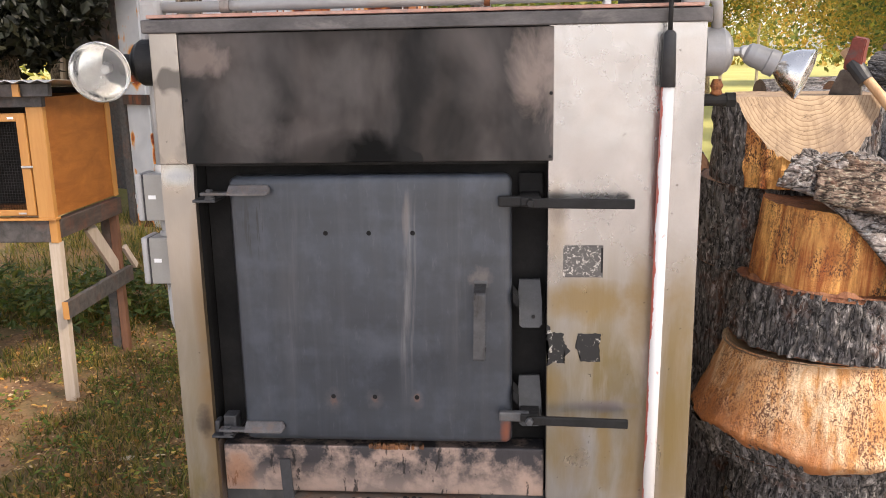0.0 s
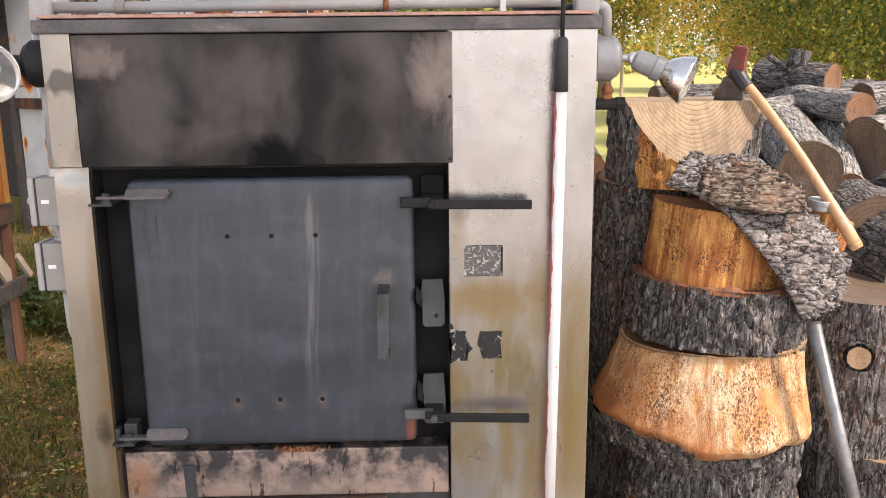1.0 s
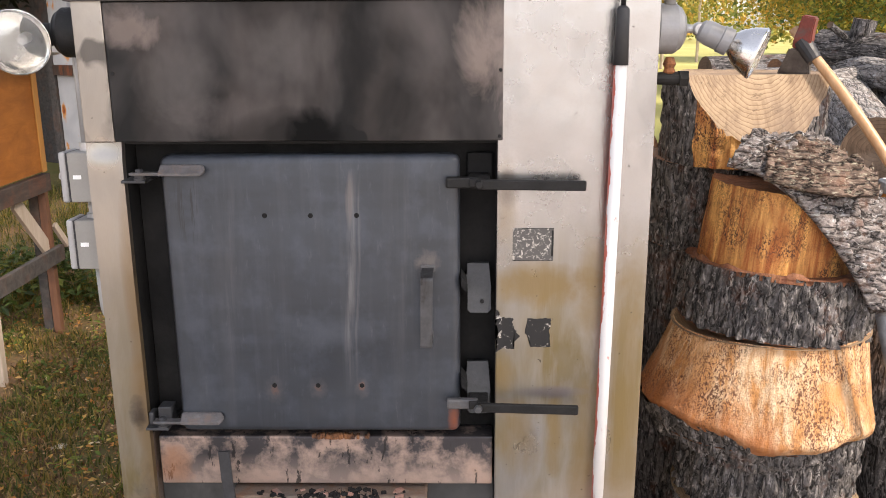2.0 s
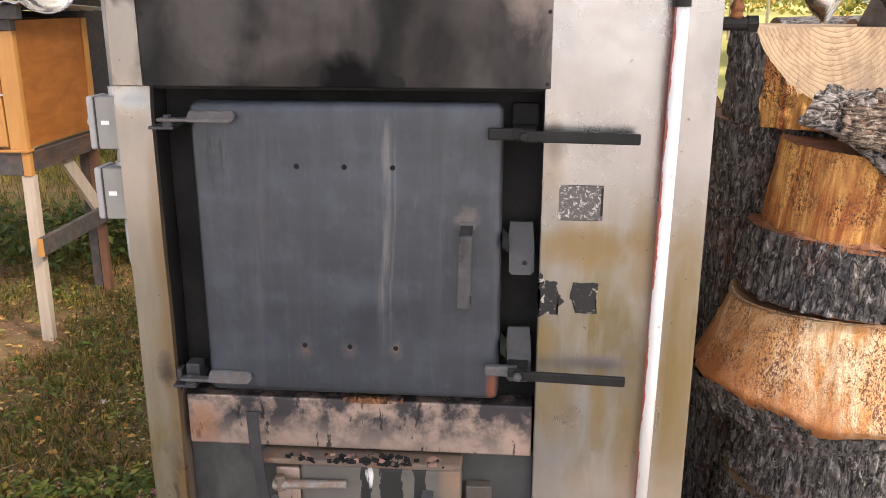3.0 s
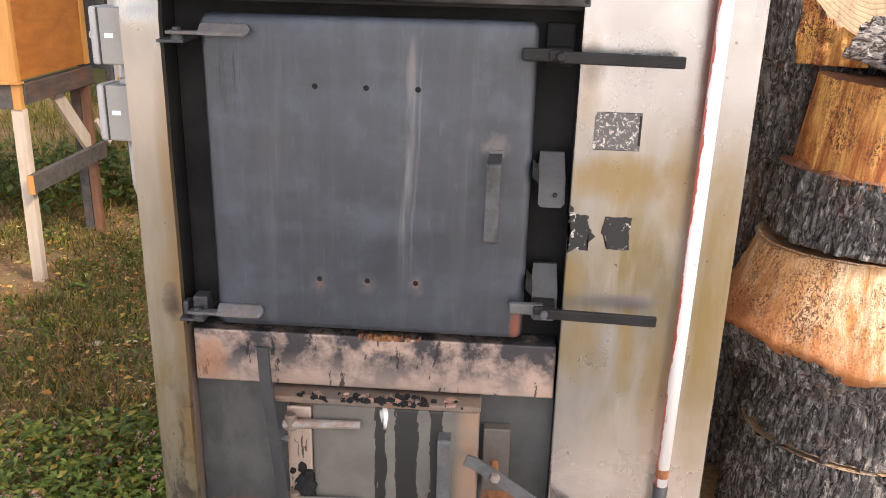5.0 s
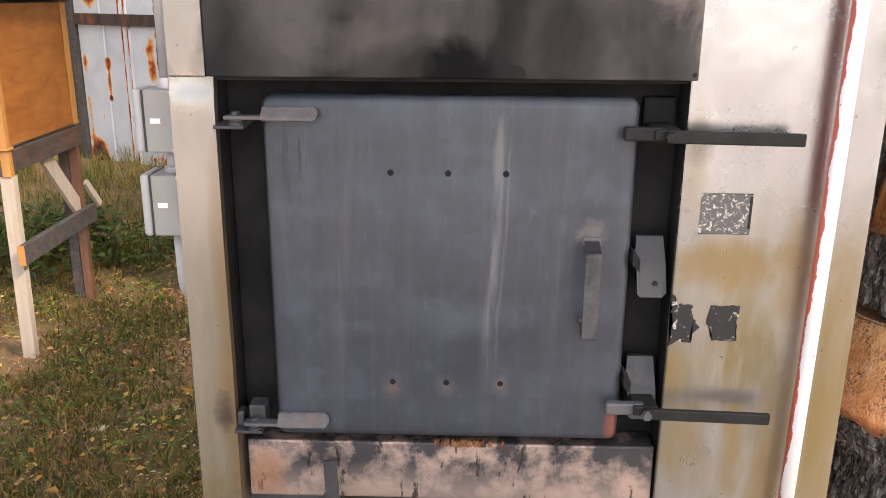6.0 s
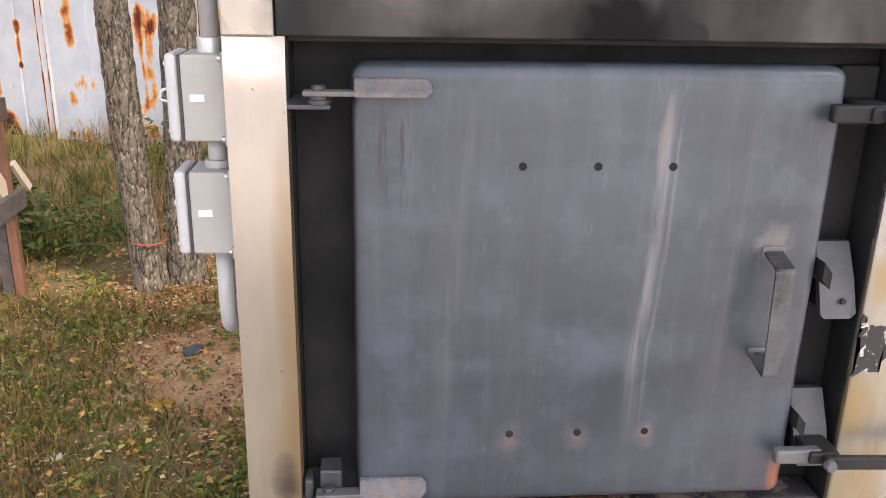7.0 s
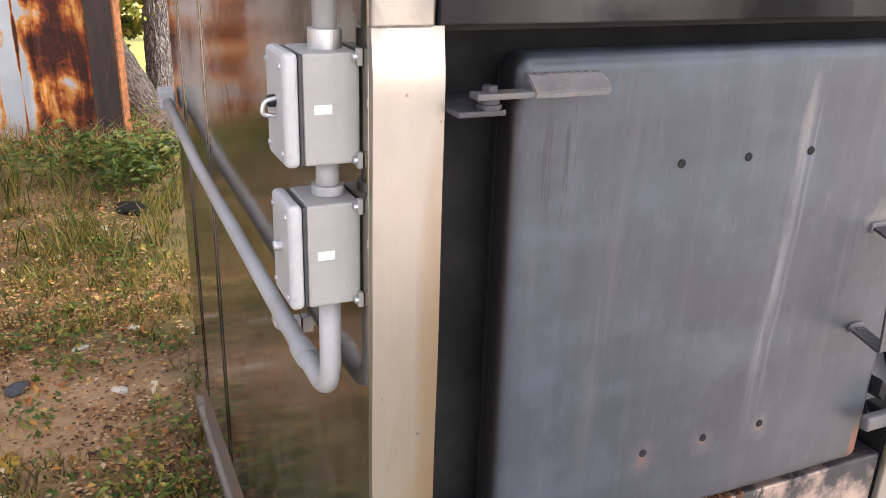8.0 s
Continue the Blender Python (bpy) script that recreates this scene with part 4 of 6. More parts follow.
part("coupling", tube([(CX, 0.165, 0.893), (CX, 0.20, 0.8925)], 0.0145, 32), CONDUIT, sc)
part("strap", tube([(CX, 0.285, 0.8875), (CX, 0.298, 0.888)], 0.0142, 16), ZINC, sc)
part("strap_foot", box(-0.006, 0.0095, 0.284, 0.299, 0.866, 0.889, 0.001), ZINC, sc)
part("end_fitting", box(CX - 0.02, CX + 0.02, 1.45, 1.50, 0.935, 0.985, 0.006), CONDUIT, sc)


# ---- ground ----
def ground_material():
    m, nt, b = start("leafy_ground", 0.9)
    x, y, z = axes(nt)
    v = coords(nt)
    big = fuzz(nt, v, 0.9, 4)
    mid = fuzz(nt, v, 5, 6, 0.65, 0.4)
    fine = fuzz(nt, v, 60, 5, 0.7)
    soil = ramp(nt, mid, (0.3, (0.125, 0.066, 0.032)), (0.7, (0.40, 0.23, 0.105)))
    litter = ramp(nt, cells(nt, v, 38), (0.0, (0.36, 0.21, 0.1)), (0.5, (0.16, 0.095, 0.05)), (1.0, (0.05, 0.035, 0.025)))
    col = blend(nt, ramp(nt, fine, (0.42, 0.0), (0.58, 0.8)), soil, litter)
    moss = ramp(nt, fuzz(nt, v, 2.2, 5, 0.6), (0.42, 0.0), (0.62, 0.75))
    col = blend(nt, moss, col, ramp(nt, fine, (0.3, (0.048, 0.06, 0.016)), (0.7, (0.14, 0.145, 0.036))))
    bare = calc(nt, "MAXIMUM", blob(nt, x, y, -0.40, 1.75, 0.46, 0.55, mid, 0.6), blob(nt, x, y, -1.9, 1.25, 0.8, 0.5, mid, 0.5))
    col = blend(nt, calc(nt, "MULTIPLY", bare, 0.85), col, ramp(nt, fine, (0.3, (0.38, 0.21, 0.105)), (0.7, (0.62, 0.39, 0.21))))
    far = calc(nt, "MULTIPLY", calc(nt, "SUBTRACT", y, 5.5), 0.3, True)
    # ground goes darker brown along the furnace's left wall
    wall_dark = blob(nt, x, y, -0.08, 0.75, 0.18, 0.7, mid, 0.7)
    col = blend(nt, calc(nt, "MULTIPLY", wall_dark, 0.65), col, ramp(nt, fine, (0.3, (0.022, 0.016, 0.012)), (0.7, (0.085, 0.055, 0.035))))
    # unseen ground before the furnace, made pale to brighten reflections in steel and door
    pale_front = calc(nt, "MULTIPLY", calc(nt, "SUBTRACT", -0.5, y), 1.3, True)
    pale_near = calc(nt, "MULTIPLY", calc(nt, "MULTIPLY", calc(nt, "SUBTRACT", -0.12, y), 3.0, True), calc(nt, "MULTIPLY", calc(nt, "SUBTRACT", x, 0.0), 4.0, True))
    pale_front = calc(nt, "MAXIMUM", pale_front, pale_near)
    pale_ground = ramp(nt, fuzz(nt, v, 14, 6, 0.75), (0.3, (0.48, 0.43, 0.39)), (0.7, (0.68, 0.62, 0.58)))
    col = blend(nt, pale_front, col, pale_ground)
    meadow = ramp(nt, fuzz(nt, v, 0.25, 5), (0.3, (0.32, 0.32, 0.085)), (0.7, (0.50, 0.46, 0.16)))
    col = blend(nt, far, col, meadow)
    put(nt, b.inputs["Base Color"], col)
    bump(nt, b, calc(nt, "ADD", fine, mid), 0.6, 0.015)
    return m


GROUND = ground_material()


def ground_height(x, y):
    near = math.exp(-((x * x + y * y) / 60.0))
    h = 0.03 * (noise.noise((x * 0.9, y * 0.9, 0)) + 0.5 * noise.noise((x * 3.1, y * 3.1, 5))) * near
    rise = min(max((y - 1.9) / 0.8, 0.0), 1.0) * (1.0 if x < 0.3 else 0.0)
    h += 0.05 * rise * rise * (3 - 2 * rise)
    h += 0.012 * noise.noise((x * 9, y * 9, 2)) * near
    return h - 0.01


axis = sorted({round(float(a), 3) for a in np.concatenate([np.arange(-4, 6.01, 0.07), [s * d for s in (-1, 1) for d in (7, 8.5, 11, 15, 20, 28, 40, 60, 90, 140, 220, 400, 700)]])})
gx = axis
gv = [(x, y, ground_height(x, y)) for y in gx for x in gx]
n_ = len(gx)
gf = [(j * n_ + i, j * n_ + i + 1, (j + 1) * n_ + i + 1, (j + 1) * n_ + i) for j in range(n_ - 1) for i in range(n_ - 1)]
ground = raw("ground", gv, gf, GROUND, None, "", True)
tagged(ground, "leaf-strewn soil with grass, moss and bare dirt", "ground", kind="structure")


# ---- wood materials ----
def timber(name, c1, c2, rough=0.65, grain=(18, 18, 1.2), dark=(0.1, 0.06, 0.03), amount=0.4):
    m, nt, b = start(name, rough)
    g = fuzz(nt, coords(nt, grain), 2.0, 6, 0.65, 0.6)
    v = coords(nt)
    col = ramp(nt, g, (0.3, c1), (0.7, c2))
    col = blend(nt, ramp(nt, fuzz(nt, v, 7, 5, 0.65, 0.4), (0.5, 0.0), (0.72, amount)), col, dark)
    put(nt, b.inputs["Base Color"], col)
    bump(nt, b, g, 0.3, 0.003)
    return m


PLY = timber("orange_stained_plywood", (0.27, 0.085, 0.016), (0.46, 0.175, 0.04), 0.42, (2.2, 2.2, 8), (0.26, 0.08, 0.02), 0.6)
PINE = timber("yellow_stained_pine", (0.44, 0.19, 0.045), (0.52, 0.26, 0.075), 0.5, (16, 16, 1.5), (0.42, 0.2, 0.06), 0.3)
RAWPINE = timber("pale_raw_lumber", (0.42, 0.34, 0.26), (0.56, 0.47, 0.38), 0.7, (20, 20, 1.2), (0.3, 0.2, 0.13), 0.3)
OLDWOOD = timber("dark_weathered_lumber", (0.035, 0.032, 0.03), (0.10, 0.09, 0.085), 0.7, (14, 14, 14), (0.2, 0.08, 0.04), 0.4)
REDWOOD = timber("brown_stained_lumber", (0.13, 0.06, 0.035), (0.24, 0.11, 0.06), 0.6, (18, 18, 1.5), (0.05, 0.035, 0.03), 0.4)
BEAMWOOD = timber("dark_brown_beam", (0.03, 0.027, 0.026), (0.12, 0.085, 0.07), 0.65, (14, 3, 14), (0.2, 0.07, 0.035), 0.6)
HANDLE = timber("varnished_hickory", (0.48, 0.265, 0.125), (0.64, 0.41, 0.23), 0.35, (30, 30, 1.5), (0.3, 0.14, 0.05), 0.25)


def bark_material(name, c1, c2, red=(0.17, 0.07, 0.04), stretch=(1, 1, 0.2), scale=40.0):
    m, nt, b = start(name, 0.9)
    v = coords(nt)
    along_ = coords(nt, stretch)
    # plates with ragged rims: cells on a warped grid
    warp = nt.nodes.new("ShaderNodeTexNoise")
    put(nt, warp.inputs["Vector"], along_)
    warp.inputs["Scale"].default_value, warp.inputs["Detail"].default_value = scale * 1.1, 4
    shift = nt.nodes.new("ShaderNodeVectorMath")
    shift.operation = "MULTIPLY_ADD"
    put(nt, shift.inputs[0], warp.outputs["Color"])
    shift.inputs[1].default_value = (0.06, 0.06, 0.04)
    put(nt, shift.inputs[2], along_)
    plates = cells(nt, shift.outputs[0], scale, "DISTANCE_TO_EDGE")
    flake = fuzz(nt, coords(nt, tuple(0.5 + 0.5 * q for q in stretch)), 85, 5, 0.72, 0.6)
    tone = fuzz(nt, v, 24, 4, 0.65)
    h = calc(nt, "ADD", calc(nt, "MINIMUM", plates, 0.28), calc(nt, "MULTIPLY", flake, 0.16))
    col = ramp(nt, calc(nt, "ADD", calc(nt, "MULTIPLY", flake, 0.6), calc(nt, "MULTIPLY", tone, 0.4)), (0.34, c1), (0.66, c2))
    # gaps between plates coloured near-black, with their shade painted in
    col = blend(nt, ramp(nt, plates, (0.01, 0.95), (0.10, 0.0)), col, tuple(q * 0.3 for q in c1))
    col = blend(nt, ramp(nt, fuzz(nt, v, 11, 5, 0.7), (0.56, 0.0), (0.68, 0.6)), col, red)
    col = blend(nt, ramp(nt, fuzz(nt, v, 30, 4, 0.7), (0.66, 0.0), (0.72, 0.5)), col, (0.32, 0.3, 0.28))
    # highlights of thin curling flakes and shade of the pits between, painted into the colour
    chips = fuzz(nt, coords(nt, tuple(0.35 + 0.65 * q for q in stretch)), 95, 5, 0.66, 0.7)
    col = blend(nt, ramp(nt, chips, (0.32, 0.45), (0.40, 0.0)), col, tuple(q * 0.35 for q in c1))
    col = blend(nt, ramp(nt, chips, (0.54, 0.0), (0.66, 0.75)), col, tuple(min(0.62, q * 1.9) for q in c2))
    put(nt, b.inputs["Base Color"], col)
    bump(nt, b, calc(nt, "ADD", h, calc(nt, "MULTIPLY", chips, 0.22)), 1.0, 0.035)
    return m


SLABBARK = bark_material("flaky_grey_bark", (0.06, 0.05, 0.047), (0.52, 0.46, 0.43), (0.2, 0.10, 0.065), (0.55, 0.55, 1.2), 30.0)
BARK = bark_material("dark_bark", (0.032, 0.029, 0.028), (0.26, 0.24, 0.23), scale=38.0)
GREYBARK = bark_material("grey_bark", (0.14, 0.125, 0.115), (0.58, 0.54, 0.51), (0.18, 0.11, 0.075))
# leaning trunk's grey bark, darkened to include the shade of the trees
DEADBARK = bark_material("dead_grey_bark", (0.03, 0.025, 0.022), (0.14, 0.117, 0.105), (0.16, 0.10, 0.07))
TREEBARK = bark_material("living_bark", (0.10, 0.08, 0.058), (0.30, 0.24, 0.17), (0.15, 0.10, 0.06), (1, 1, 0.25), 30.0)


def end_grain(name, pale, deep, rings=70):
    m, nt, b = start(name, 0.75)
    x, y, z = axes(nt)
    v = coords(nt)
    r = calc(nt, "SQRT", calc(nt, "ADD", calc(nt, "MULTIPLY", x, x), calc(nt, "MULTIPLY", y, y)))
    r = calc(nt, "ADD", r, calc(nt, "MULTIPLY", fuzz(nt, v, 7, 3), 0.03))
    w = calc(nt, "FRACT", calc(nt, "MULTIPLY", r, rings))
    ang = calc(nt, "ARCTAN2", y, x)
    col = ramp(nt, w, (0.0, pale), (0.75, tuple(p * 0.8 for p in pale)), (1.0, deep))
    heart = ramp(nt, calc(nt, "ADD", r, calc(nt, "MULTIPLY", fuzz(nt, v, 16), 0.05)), (0.03, 1.0), (0.14, 0.0))
    col = blend(nt, calc(nt, "MULTIPLY", heart, 0.6), col, deep)
    col = blend(nt, ramp(nt, fuzz(nt, v, 22, 5, 0.7), (0.5, 0.0), (0.75, 0.6)), col, tuple(p * 0.55 for p in deep))
    run = fuzz(nt, coords(nt, (14, 3, 3)), 1.6, 5, 0.65, 0.5)
    col = blend(nt, ramp(nt, run, (0.45, 0.0), (0.68, 0.7)), col, tuple(p * 0.7 for p in deep))
    col = blend(nt, ramp(nt, fuzz(nt, v, 4, 5, 0.65), (0.45, 0.0), (0.65, 0.45)), col, tuple(0.75 * p + 0.1 for p in deep))
    cracks = ramp(nt, fuzz(nt, v, 9, 4, 0.5, 1.5), (0.495, 0.0), (0.5, 0.7), (0.505, 0.0))
    col = blend(nt, cracks, col, (0.06, 0.035, 0.02))
    put(nt, b.inputs["Base Color"], col)
    bump(nt, b, calc(nt, "ADD", w, fuzz(nt, v, 90, 3)), 0.3, 0.003)
    return m


ENDGRAIN = end_grain("pale_end_grain", (0.46, 0.33, 0.205), (0.21, 0.12, 0.065), 135)
OLDEND = end_grain("weathered_end_grain", (0.21, 0.14, 0.09), (0.10, 0.06, 0.035))
REDEND = end_grain("reddish_end_grain", (0.36, 0.19, 0.095), (0.19, 0.08, 0.04))


def torn_wood(name, a, b_, c, low=None):
    """Debarked sapwood: fibres along the log, brown worm-eaten flecks."""
    m, nt, bs = start(name, 0.6)
    v = coords(nt)
    fibre = fuzz(nt, coords(nt, (26, 26, 1.6)), 1.6, 6, 0.65, 0.3)
    col = ramp(nt, fibre, (0.38, b_), (0.58, a))
    big = fuzz(nt, coords(nt, (1, 1, 0.55)), 8, 5, 0.65, 0.6)
    col = blend(nt, ramp(nt, big, (0.46, 0.0), (0.62, 0.85)), col, b_)
    if low:
        # redder and darker low on the left: the shaded side put into the colour
        x, y, z = axes(nt)
        edge = calc(nt, "ADD", calc(nt, "ADD", calc(nt, "MULTIPLY", z, 3.6), calc(nt, "MULTIPLY", x, 2.2)), calc(nt, "MULTIPLY", fuzz(nt, v, 9, 5, 0.65, 0.4), 1.3))
        col = blend(nt, ramp(nt, edge, (0.45, 0.9), (1.0, 0.0)), col, low)
    fleck = fuzz(nt, coords(nt, (1, 1, 0.55)), 150, 4, 0.62, 1.8)
    gate = ramp(nt, fuzz(nt, v, 9, 4), (0.42, 0.08), (0.58, 1.0))
    col = blend(nt, calc(nt, "MULTIPLY", ramp(nt, fleck, (0.505, 0.0), (0.540, 0.95)), gate), col, c)
    put(nt, bs.inputs["Base Color"], col)
    bump(nt, bs, calc(nt, "ADD", fibre, calc(nt, "MULTIPLY", fleck, 0.7)), 0.8, 0.01)
    return m


SAPWOOD = torn_wood("pale_sapwood", (0.90, 0.67, 0.43), (0.60, 0.28, 0.09), (0.13, 0.043, 0.017), (0.40, 0.135, 0.035))
ORANGEWOOD = torn_wood("orange_sapwood", (0.88, 0.47, 0.14), (0.40, 0.115, 0.024), (0.085, 0.028, 0.012))
RIM = torn_wood("raw_cambium", (0.34, 0.14, 0.06), (0.20, 0.066, 0.03), (0.1, 0.04, 0.02))


# ---- logs ----
def ridged(radius, length, seg=120, rows=18, rough=0.05, seed=0.0, flare=None, ridges=32, plate=36.0):
    """The bark of a log along z: furrowed skin, from 0 to length."""
    verts, faces = [], []
    for j in range(rows + 1):
        z = length * j / rows
        base = radius * (flare(j / rows) if flare else 1.0)
        for k in range(seg):
            a = k * math.tau / seg
            n = noise.noise((math.cos(a) * ridges * 0.32 + seed, math.sin(a) * ridges * 0.32, z * 3.2 + seed))
            n2 = noise.noise((math.cos(a) * ridges + seed, math.sin(a) * ridges, z * 16 + seed))
            big = noise.noise((math.cos(a) * 1.3 + seed, math.sin(a) * 1.3, seed))
            if seg >= 100:
                d = noise.voronoi((base * math.cos(a) * plate + 0.8 * n2 + seed, base * math.sin(a) * plate, z * plate * 0.36 + 0.6 * n))[0]
                n3 = min((d[1] - d[0]) * 2.2, 1.0) - 0.7
            else:
                n3 = abs(n) * 1.2 - 0.5
            r = base * (1 + 0.05 * big) + radius * rough * (n3 + 0.45 * n2)
            verts.append((r * math.cos(a), r * math.sin(a), z + 0.004 * n2 * (j in (0, rows))))
    for j in range(rows):
        for k in range(seg):
            k2 = (k + 1) % seg
            faces.append((j * seg + k, j * seg + k2, (j + 1) * seg + k2, (j + 1) * seg + k))
    return verts, faces


def disc(radius, z, up, seed, rough=0.0, seg=48, dome=0.0):
    bm = bmesh.new()
    rows = []
    for q in (1.0, 0.72, 0.42, 0.15):
        ring = []
        for k in range(seg):
            a = k * math.tau / seg
            r = radius * q * (1 + 0.05 * noise.noise((math.cos(a) * 1.3 + seed, math.sin(a) * 1.3, seed)))
            ring.append(bm.verts.new((r * math.cos(a), r * math.sin(a), z + rough * noise.noise((r * math.cos(a) * 25, r * math.sin(a) * 25, seed)) + dome * (1 - q))))
        rows.append(ring)
    for a_, b_ in zip(rows, rows[1:]):
        for k in range(seg):
            f = (a_[k], a_[(k + 1) % seg], b_[(k + 1) % seg], b_[k])
            bm.faces.new(f if up else f[::-1])
    bm.faces.new(rows[-1] if up else rows[-1][::-1])
    return bm


def log(m, radius, length, label, bark=None, end=None, group="", seed=0.0, rough=0.05, seg=72, rows=14, name="log", flare=None):
    t = thing(name, label, "log", m, group)
    v, f = ridged(radius, length, seg, rows, rough, seed, flare)
    raw("bark", v, f, bark or BARK, t, "", True)
    f0, f1 = (flare(0), flare(1)) if flare else (1, 1)
    part("end_face", disc(radius * f0 * 0.985, 0.001, False, seed, 0.002), end or OLDEND, t)
    part("end_face", disc(radius * f1 * 0.985, length - 0.001, True, seed, 0.002), end or OLDEND, t)
    return t


SX, SY = 1.592, 0.42
G1 = "stacked log rounds beside the furnace"
log(pose(SX + 0.03, SY + 0.01, -0.01, 0, 0, 40), 0.262, 0.29, "dark barked log round at the foot of the stack", BARK, ENDGRAIN, G1, 3.0, 0.085, 230, 34, "log_round", lambda t: 1.04 - 0.08 * t)
log(pose(SX + 0.022, SY, 0.285, 1.0, -1.5, 130), 0.234, 0.232, "dark furrowed log round in the stack", BARK, ENDGRAIN, G1, 7.0, 0.085, 230, 32, "log_round")
# the flared round: debarked, with a fringe of bark below
fl = thing("flared_round", "debarked flared butt round of pale orange wood", "log", pose(1.572, SY, 0.510, -2, -1.5, 0), G1)
FL_H = 0.262


def flare_shape(t):
    if t < 0.13:
        return 0.90 + 0.10 * math.sin(t / 0.13 * math.pi / 2)
    return 1.0 - 0.195 * ((t - 0.13) / 0.87) ** 0.8


def torn_edge(x, y):
    """How far the bare wood's lower edge rises: high over the bark on one side."""
    a = math.atan2(y, x)
    return 0.055 * max(0.0, -x / 0.3) ** 1.5 + 0.007 * math.sin(5 * a + 1) + 0.006 * math.sin(11 * a)


v, f = ridged(0.300, FL_H, 99, 30, 0.028, 11.0, flare_shape)
raw("wood", [(x + 0.034 * z / FL_H, y, z + torn_edge(x, y) * (1 - z / FL_H)) for x, y, z in v], f, SAPWOOD, fl, "worm-flecked bare sapwood", True)
v, f = ridged(0.300, 0.092, 230, 14, 0.05, 11.0, lambda t: 0.80 + 0.17 * t)
raw("bark_fringe", [(x - 0.008, y + 0.010, z - 0.066 + torn_edge(x, y) - 0.012 * max(0.0, -x / 0.3)) for x, y, z in v], f, BARK, fl, "ragged bark fringe", True)
part("end_face", disc(0.250, FL_H - 0.003, True, 11.0, 0.002), ENDGRAIN, fl).location.x = 0.034
part("end_face", disc(0.255, -0.010, False, 11.0, 0.002), RIM, fl)
log(pose(1.594, SY, 0.770, -3.0, 3.6, 0), 0.240, 0.163, "dark barked log ring in the stack", BARK, RIM, G1, 17.0, 0.085, 230, 26, "log_round", lambda t: 1.0 - 0.02 * t)
rim = thing("cambium_rim", "torn orange inner bark around the block foot", "wood chip", pose(1.602, SY - 0.006, 0.928, -3.0, 3.6, 0))
bm = bmesh.new()
for k in range(60):
    a = k / 60 * math.tau
    a2 = (k + 1) / 60 * math.tau
    vs = []
    for aa in (a, a2):
        h = 0.004 + 0.030 * abs(noise.noise((math.cos(aa) * 3, math.sin(aa) * 3, 4)))
        for r, z in ((0.213, -0.008), (0.211, h), (0.203, h * 0.8), (0.195, -0.004)):
            vs.append(bm.verts.new((r * math.cos(aa), r * math.sin(aa), z)))
    for q in range(3):
        bm.faces.new((vs[q], vs[q + 4], vs[q + 5], vs[q + 1]))
bmesh.ops.remove_doubles(bm, verts=bm.verts[:], dist=0.0005)
bmesh.ops.recalc_face_normals(bm, faces=bm.faces[:])
part("rim", bm, RIM, rim, "", True)
blk = thing("debarked_block", "debarked orange wood block on top of the stack", "log", pose(1.59, SY + 0.005, 0.925, 2, 3, 20), G1)
v, f = ridged(0.178, 0.215, 99, 16, 0.03, 23.0, lambda t: 1.05 - 0.06 * t)
raw("wood", v, f, ORANGEWOOD, blk, "orange-brown bare wood", True)
part("end_face", disc(0.175, 0.213, True, 23.0, 0.004), RIM, blk)

# the back stack
G2 = "log rounds behind the stack"
log(pose(1.57, 0.82, -0.02), 0.25, 0.46, "dark barked log round standing on the ground", BARK, OLDEND, G2, 31.0, 0.07, 96, 16, "log_round")
log(pose(1.55, 0.80, 0.44, 0, 0, 77), 0.235, 0.48, "dark barked log round in the back stack", BARK, OLDEND, G2, 37.0, 0.07, 96, 16, "log_round")
log(pose(1.55, 0.74, 0.92, 2, 0, 10), 0.228, 0.245, "dark barked log round under the chopping block", BARK, REDEND, G2, 41.0, 0.07, 180, 26, "log_round")
# notched chopping block with an oblique saw cut
cb = thing("chopping_block", "half-split chopping block with a pale sawn face", "log", pose(1.576, 0.70, 1.160), G2)
CUT, CN = Vector((0, -0.112, 0.240)), Vector((-0.05, -0.86, 0.51)).normalized()
v, f = ridged(0.224, 0.240, 110, 14, 0.05, 47.0)
bm = bmesh.new()
vs = [bm.verts.new(p) for p in v]
for q in f:
    fc = bm.faces.new([vs[i] for i in q])
    c = fc.calc_center_median()
    ang = math.degrees(math.atan2(c.y, c.x))
    fc.material_index = 1 if -142 < ang < -98 else 0
bm.faces.new(vs[:110][::-1])
bm.faces.new(vs[-110:]).material_index = 2
res = bmesh.ops.bisect_plane(bm, geom=bm.verts[:] + bm.edges[:] + bm.faces[:], plane_co=CUT, plane_no=CN, clear_outer=True)
edges = [e for e in res["geom_cut"] if isinstance(e, bmesh.types.BMEdge)]
fill = bmesh.ops.contextual_create(bm, geom=edges)
for fc in fill["faces"]:
    fc.material_index = 2
bmesh.ops.recalc_face_normals(bm, faces=bm.faces[:])
part("block", bm, (BARK, ORANGEWOOD, ENDGRAIN), cb)

# the splitting maul
maul = thing("splitting_maul", "red-headed splitting maul stuck in the chopping block", "maul", Matrix.Translation((1.676, 0.625, 1.386)))
HEADRED = plain("worn_red_paint", (0.16, 0.035, 0.025), (0.24, 0.06, 0.045), 30, 0.5, 0.2, 120, 0.2, c3=(0.12, 0.09, 0.08))
HEADSTEEL = plain("dull_forged_steel", (0.10, 0.09, 0.085), (0.2, 0.18, 0.17), 25, 0.45, 0.8, 120, 0.2, c3=(0.2, 0.09, 0.05))
head = pose(0, 0, 0, 12, -4, 55)


